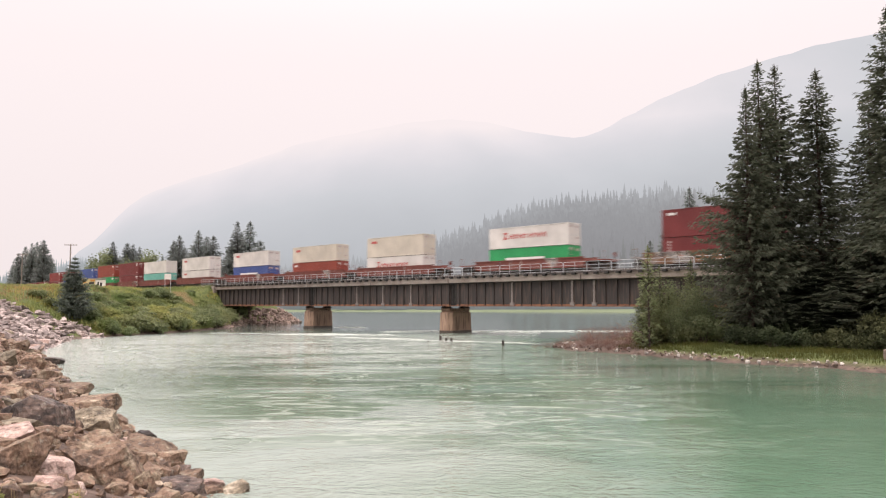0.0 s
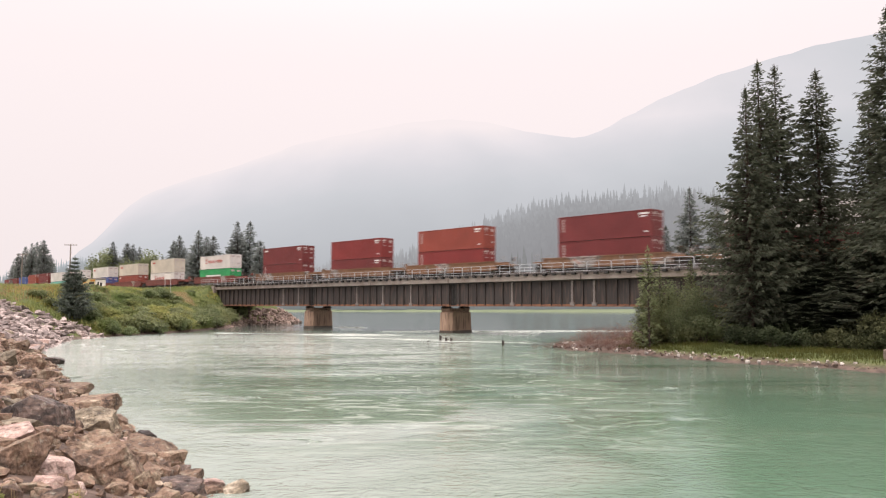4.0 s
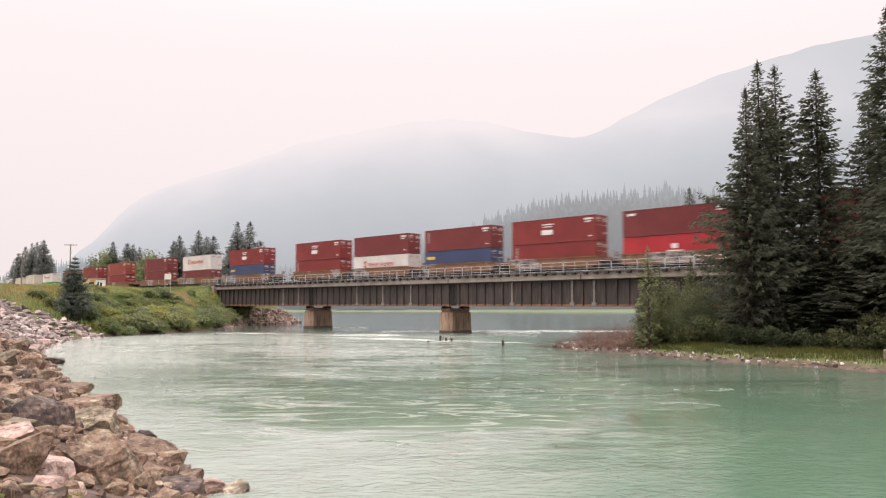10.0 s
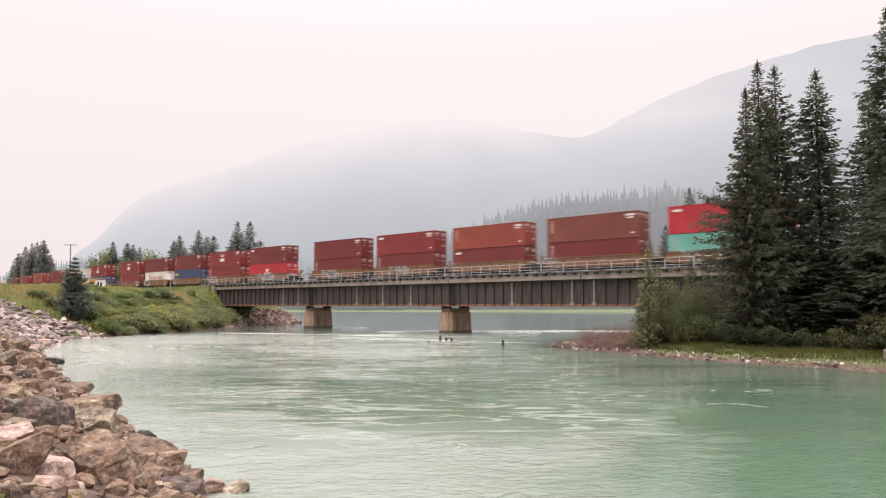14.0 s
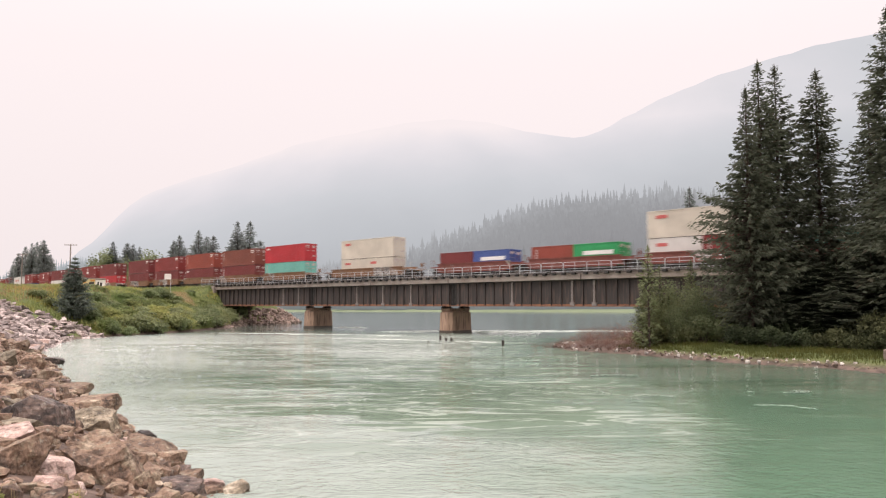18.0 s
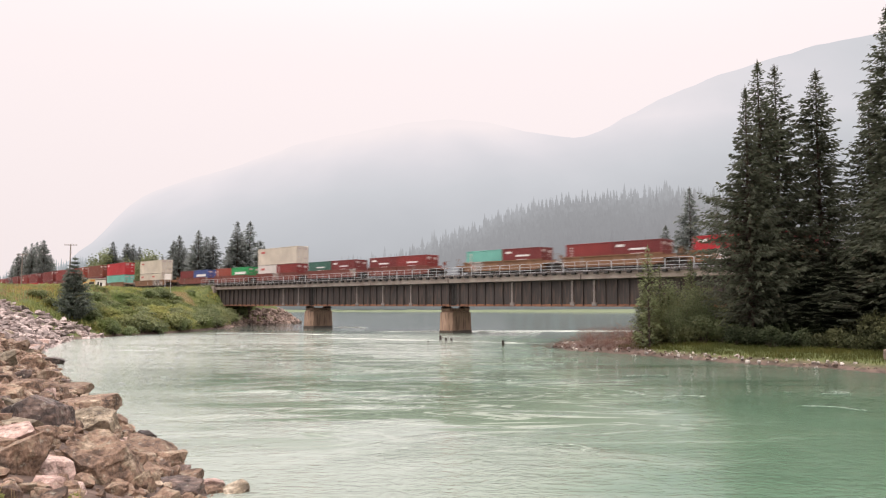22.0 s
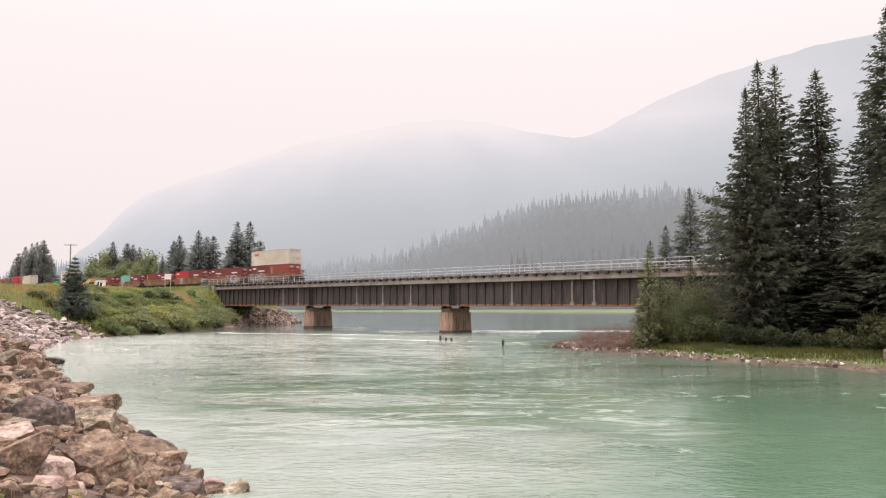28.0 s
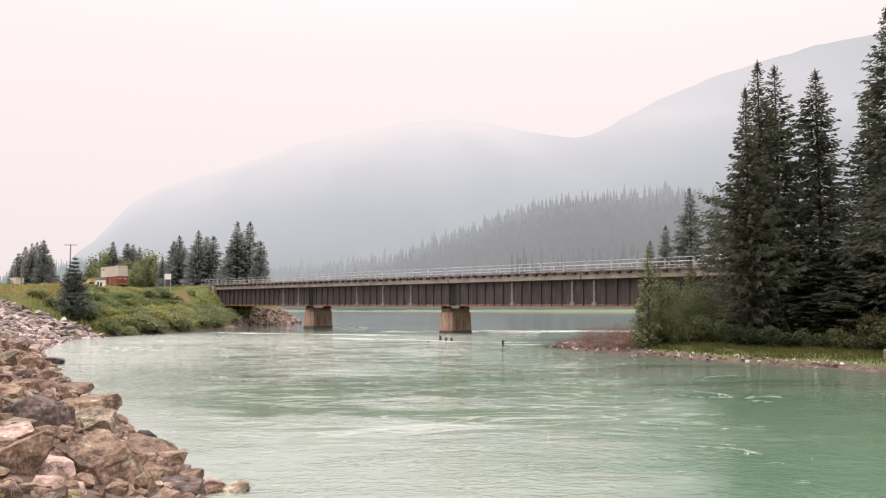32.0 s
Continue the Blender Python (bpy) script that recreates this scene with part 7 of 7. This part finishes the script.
def utility_pole(xp, Y, top, arms):
    x = at(xp, Y)
    z = height_at(x, Y)
    h = EYE_Z + (540.2 - top) / 1340 * Y - z
    th = empty("utility_pole", pose(x, Y, z, 0, 0, 20), "weathered timber utility pole with crossarm", "utility pole", "utility poles")
    part("pole", Shape().tube((0, 0, -0.3), (0, 0, h), 0.19, 0.13, 10), M_WOOD_POLE, th)
    for k in range(arms):
        arm = part("crossarm", Shape().cbox(-1.5, 1.5, -0.08, 0.06, h - 0.35 - k, h - 0.2 - k, 0.01), M_WOOD_POLE, th)
        for xx in (-1.3, -0.6, 0.6, 1.3):
            part("insulator", Shape().tube((xx, 0, h - 0.2 - k), (xx, 0, h - 0.03 - k), 0.06, 0.04, 8), M_DECK, arm)


utility_pole(123, 190, 432, 1)
utility_pole(38, 215, 449, 1)
M_SHED = surface("cream_painted_boards", (0.62, 0.52, 0.28), (0.45, 0.36, 0.18), 1.5, 0.8)
M_SIGN = surface("white_sign_board", (0.75, 0.72, 0.68), (0.62, 0.58, 0.54), 1.5, 0.6)
M_ORANGE = surface("orange_sprayed_lettering", (0.65, 0.28, 0.05), (0.5, 0.2, 0.05), 2, 0.7)


def shed(xp, Y):
    x = at(xp, Y)
    z = height_at(x, Y)
    th = empty("trackside_shed", pose(x, Y, z + 0.5, 0, 0, 22), "small pale yellow and white trackside shed with flat roof and graffiti", "shed")
    part("foundation", Shape().cbox(-1.9, 1.9, -1.3, 1.3, -1.6, 0, 0.03), M_DECK, th)
    part("wall", Shape().cbox(-2.0, 0.35, -1.4, 1.4, 0, 2.05, 0.03), M_SHED, th)
    part("wall", Shape().cbox(0.36, 2.0, -1.35, 1.35, 0, 1.95, 0.03), M_SIGN, th, "white-painted end bay")
    part("roof", Shape().cbox(-2.1, 2.1, -1.5, 1.5, 2.06, 2.2, 0.03), M_DECK, th)
    part("doorway", Shape().cbox(-0.75, 0.15, -1.43, -1.38, 0.05, 1.5, 0.01), M_BLACK, th, "dark doorway")
    part("graffiti", Shape().box(0.7, 0.95, -1.37, -1.355, 0.4, 1.5).box(1.15, 1.5, -1.37, -1.355, 0.6, 1.4), M_BLACK, th, "dark sprayed shapes")
    part("graffiti", Shape().box(-1.9, -1.2, -1.42, -1.405, 1.3, 1.8).box(-0.5, 0.2, -1.42, -1.405, 1.6, 1.9), M_ORANGE, th, "orange sprayed shapes")


shed(166, 142)


def sign(xp, Y):
    x = at(xp, Y)
    z = height_at(x, Y)
    top = EYE_Z + (540.2 - 485) / 1340 * Y - z
    th = empty("trackside_sign", pose(x, Y, z, 0, 0, 8), "blank white rectangular trackside sign on two posts", "sign")
    part("board", Shape().cbox(-0.55, 0.55, -0.02, 0.02, top - 0.95, top, 0.008), M_SIGN, th)
    for xx in (-0.45, 0.45):
        part("post", Shape().tube((xx, 0.05, -0.3), (xx, 0.05, top - 0.05), 0.035, 0.035, 6), M_RAILING, th)


sign(297, 128)

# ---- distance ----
# far forest and mountain colours: haze painted in and emitted
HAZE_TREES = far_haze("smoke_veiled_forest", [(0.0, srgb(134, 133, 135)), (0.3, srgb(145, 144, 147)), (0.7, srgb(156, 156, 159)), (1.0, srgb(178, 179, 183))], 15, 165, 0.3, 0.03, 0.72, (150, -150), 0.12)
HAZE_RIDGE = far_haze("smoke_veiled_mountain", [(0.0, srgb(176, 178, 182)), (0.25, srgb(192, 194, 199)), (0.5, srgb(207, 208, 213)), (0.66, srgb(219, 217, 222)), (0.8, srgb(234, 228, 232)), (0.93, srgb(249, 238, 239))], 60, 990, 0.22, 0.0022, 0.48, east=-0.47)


def far_ridge(name, Y, columns, label):
    """A mountain: a ridge line with flanks that fall towards the eye and away."""
    xs = np.linspace(columns[0][0], columns[-1][0], 160)
    ys = np.interp(xs, [c[0] for c in columns], [c[1] for c in columns])
    sh = Shape()
    for xp, yp in zip(xs, ys):
        wob = 5 * noise.noise(Vector((xp * 0.02, 3, 0))) + 2 * noise.noise(Vector((xp * 0.09, 7, 0)))
        top = EYE_Z + (540.2 - yp - wob) / 1340 * Y
        for k, (dy, f) in enumerate(((-0.32, 0.0), (-0.2, 0.35), (-0.08, 0.75), (0.0, 1.0), (0.15, 0.0))):
            y = Y * (1 + dy)
            sh.v.append(((xp - 784) / 1340 * y, y, max(0.5, top * f * (1 + dy) / 1.0)))
    for i in range(len(xs) - 1):
        for k in range(4):
            a = i * 5 + k
            sh.f.append((a, a + 5, a + 6, a + 1))
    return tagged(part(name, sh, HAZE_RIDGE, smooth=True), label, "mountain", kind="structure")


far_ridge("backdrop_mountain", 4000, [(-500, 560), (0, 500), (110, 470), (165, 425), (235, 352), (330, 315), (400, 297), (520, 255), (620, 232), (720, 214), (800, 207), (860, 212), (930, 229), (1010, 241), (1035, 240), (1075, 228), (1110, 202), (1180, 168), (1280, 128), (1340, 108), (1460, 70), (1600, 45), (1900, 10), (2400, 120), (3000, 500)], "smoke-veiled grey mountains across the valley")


def far_forest():
    """The wooded rise beyond the lake, trunk to trunk, the smoke's grey painted in."""
    r = random.Random(21)
    sh = Shape()
    line = [(380, 497), (470, 478), (560, 470), (640, 462), (740, 440), (760, 425), (840, 395), (900, 370), (960, 350), (1050, 340), (1130, 332), (1250, 330), (1500, 330), (1800, 360)]
    lx, ly = [c[0] for c in line], [c[1] for c in line]
    xs = np.linspace(360, 1760, 90)
    rows = 7
    base = len(sh.v)
    for xp in xs:
        topz = (540.2 - (np.interp(xp, lx, ly) + 14)) / 1340 * 900
        for k in range(rows):
            f = k / (rows - 1)
            y = 470 + 430 * f
            sh.v.append(((xp - 784) / 1340 * y, y, 1.0 + max(0, topz) * f ** 1.1 * y / 900))
    for i in range(len(xs) - 1):
        for k in range(rows - 1):
            a = base + i * rows + k
            sh.f.append((a, a + rows, a + rows + 1, a + 1))
    for _ in range(4200):
        xp, f = r.uniform(370, 1700), r.random() ** 0.45
        y = 470 + 430 * f
        topz = (540.2 - (np.interp(xp, lx, ly) + 14)) / 1340 * 900
        x, z = (xp - 784) / 1340 * y, 1.0 + max(0, topz) * f ** 1.1 * y / 900
        h = r.uniform(9, 19) * (1.0 if r.random() < 0.85 else 1.35)
        w = h * r.uniform(0.14, 0.22)
        a0 = r.uniform(0, 6.28)
        for lvl in range(4):
            zb, zt, rr = z + h * (0.05 + 0.22 * lvl), z + h * min(1.0, 0.42 + 0.22 * lvl), w * (1 - 0.23 * lvl)
            i0 = len(sh.v)
            for q in range(6):
                aa = a0 + q * math.pi / 3 + lvl * 0.5
                k = rr * r.uniform(0.6, 1.2)
                sh.v.append((x + k * math.cos(aa), y + k * math.sin(aa), zb + r.uniform(-0.4, 0.4)))
            sh.v.append((x, y, zt))
            sh.f += [(i0 + q, i0 + (q + 1) % 6, i0 + 6) for q in range(6)]
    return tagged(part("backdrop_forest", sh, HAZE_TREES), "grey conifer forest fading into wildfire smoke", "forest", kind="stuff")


far_forest()


def far_treeline():
    """A thin line of conifers far up the valley."""
    r = random.Random(33)
    sh = Shape()
    for _ in range(420):
        xp = r.uniform(-150, 330)
        y = r.uniform(430, 560)
        top = np.interp(xp, [-150, 0, 30, 95, 140, 180, 330], [470, 484, 480, 462, 452, 470, 480]) + r.uniform(-4, 14)
        zt = EYE_Z + (540.2 - top) / 1340 * y
        x, w = (xp - 784) / 1340 * y, r.uniform(1.6, 2.8)
        for lvl in range(3):
            i0 = len(sh.v)
            zb = 5.0 + (zt - 5.0) * 0.3 * lvl
            for q in range(6):
                k = w * (1 - 0.28 * lvl) * r.uniform(0.7, 1.2)
                sh.v.append((x + k * math.cos(q * 1.047 + lvl), y + k * math.sin(q * 1.047 + lvl), zb))
            sh.v.append((x, y, 5.0 + (zt - 5.0) * min(1.0, 0.5 + 0.28 * lvl)))
            sh.f += [(i0 + q, i0 + (q + 1) % 6, i0 + 6) for q in range(6)]
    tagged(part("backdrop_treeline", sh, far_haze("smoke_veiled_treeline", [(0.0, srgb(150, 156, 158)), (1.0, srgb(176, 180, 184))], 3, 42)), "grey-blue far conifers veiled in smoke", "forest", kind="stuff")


far_treeline()


def lakeside_trees():
    """Conifers along the far shore of the lake, nearer and darker than the ridge behind."""
    r = random.Random(35)
    sh = Shape()
    # the low ones, hidden by the bridge, are added to darken the lake's reflection
    for _ in range(520):
        y = r.uniform(445, 500)
        xp = r.uniform(470, 1420)
        top = np.interp(xp, [470, 900, 960, 1040, 1120, 1420], [514, 512, 496, 484, 476, 470]) + r.choice((-6, 0, 4, 8, 14, 18))
        zt = EYE_Z + (540.2 - top) / 1340 * y
        x, w = (xp - 784) / 1340 * y, r.uniform(2.8, 4.6)
        for lvl in range(4):
            i0 = len(sh.v)
            zb = 1.0 + (zt - 1.0) * 0.22 * lvl
            for q in range(6):
                k = w * (1 - 0.22 * lvl) * r.uniform(0.7, 1.2)
                sh.v.append((x + k * math.cos(q * 1.047 + lvl), y + k * math.sin(q * 1.047 + lvl), zb))
            sh.v.append((x, y, 1.0 + (zt - 1.0) * min(1.0, 0.4 + 0.22 * lvl)))
            sh.f += [(i0 + q, i0 + (q + 1) % 6, i0 + 6) for q in range(6)]
    # the shore trees' haze is painted in as emission too
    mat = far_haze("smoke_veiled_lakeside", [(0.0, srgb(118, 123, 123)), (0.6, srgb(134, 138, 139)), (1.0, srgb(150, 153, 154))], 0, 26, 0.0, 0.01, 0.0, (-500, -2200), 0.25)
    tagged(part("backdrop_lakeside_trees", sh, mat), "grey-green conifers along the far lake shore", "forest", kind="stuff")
    # taller spruces standing singly over the shore, the smoke painted into their glow
    tall = Shape()
    for i in range(46):
        xp = 905 + 290 * (i + r.random()) / 46
        y = r.uniform(430, 490)
        top = np.interp(xp, [900, 930, 975, 1040, 1090, 1130, 1200], [440, 428, 438, 432, 420, 408, 398]) + 36 * r.random()
        zt = EYE_Z + (540.2 - top) / 1340 * y
        x, w = at(xp, y), r.uniform(2.6, 4.6)
        for lvl in range(9):
            i0 = len(tall.v)
            zb = 1.0 + (zt - 1.0) * (0.08 + 0.1 * lvl)
            for q in range(7):
                k = w * (1.06 - 0.11 * lvl) * r.uniform(0.45, 1.3)
                tall.v.append((x + k * math.cos(q * 0.898 + lvl), y + k * math.sin(q * 0.898 + lvl), zb + r.uniform(-0.8, 0.8)))
            tall.v.append((x, y, 1.0 + (zt - 1.0) * min(1.0, 0.24 + 0.1 * lvl)))
            tall.f += [(i0 + q, i0 + (q + 1) % 7, i0 + 7) for q in range(7)]
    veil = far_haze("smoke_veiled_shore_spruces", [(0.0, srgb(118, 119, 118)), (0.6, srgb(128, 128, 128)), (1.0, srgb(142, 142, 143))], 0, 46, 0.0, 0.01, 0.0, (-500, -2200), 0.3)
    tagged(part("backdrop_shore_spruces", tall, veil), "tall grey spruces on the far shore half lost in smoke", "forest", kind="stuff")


lakeside_trees()


# ---- what moves: the train on its track, and the drifting water ----
def motions():
    for thing, sigma, z in MOVERS:
        walk(thing, [(float(t), track_pose(sigma + SPEED * t, z)) for t in range(0, 33)])
    for ob, x, y, vx, vy, spin in DRIFTERS:
        walk(ob, [(float(t), pose(x + vx * (t - 10), y + vy * (t - 10), 0, 0, 0, spin * t)) for t in (0, 8, 16, 24, 32)])
    walk(foam_flecks, [(0.0, pose(0, 0, 0)), (16.0, pose(11.0, -3.5, 0)), (32.0, pose(22.0, -7.0, 0))])
    walk(water, [(0.0, pose(0, 0, 0)), (16.0, pose(11.0, -3.5, 0)), (32.0, pose(22.0, -7.0, 0))])


motions()
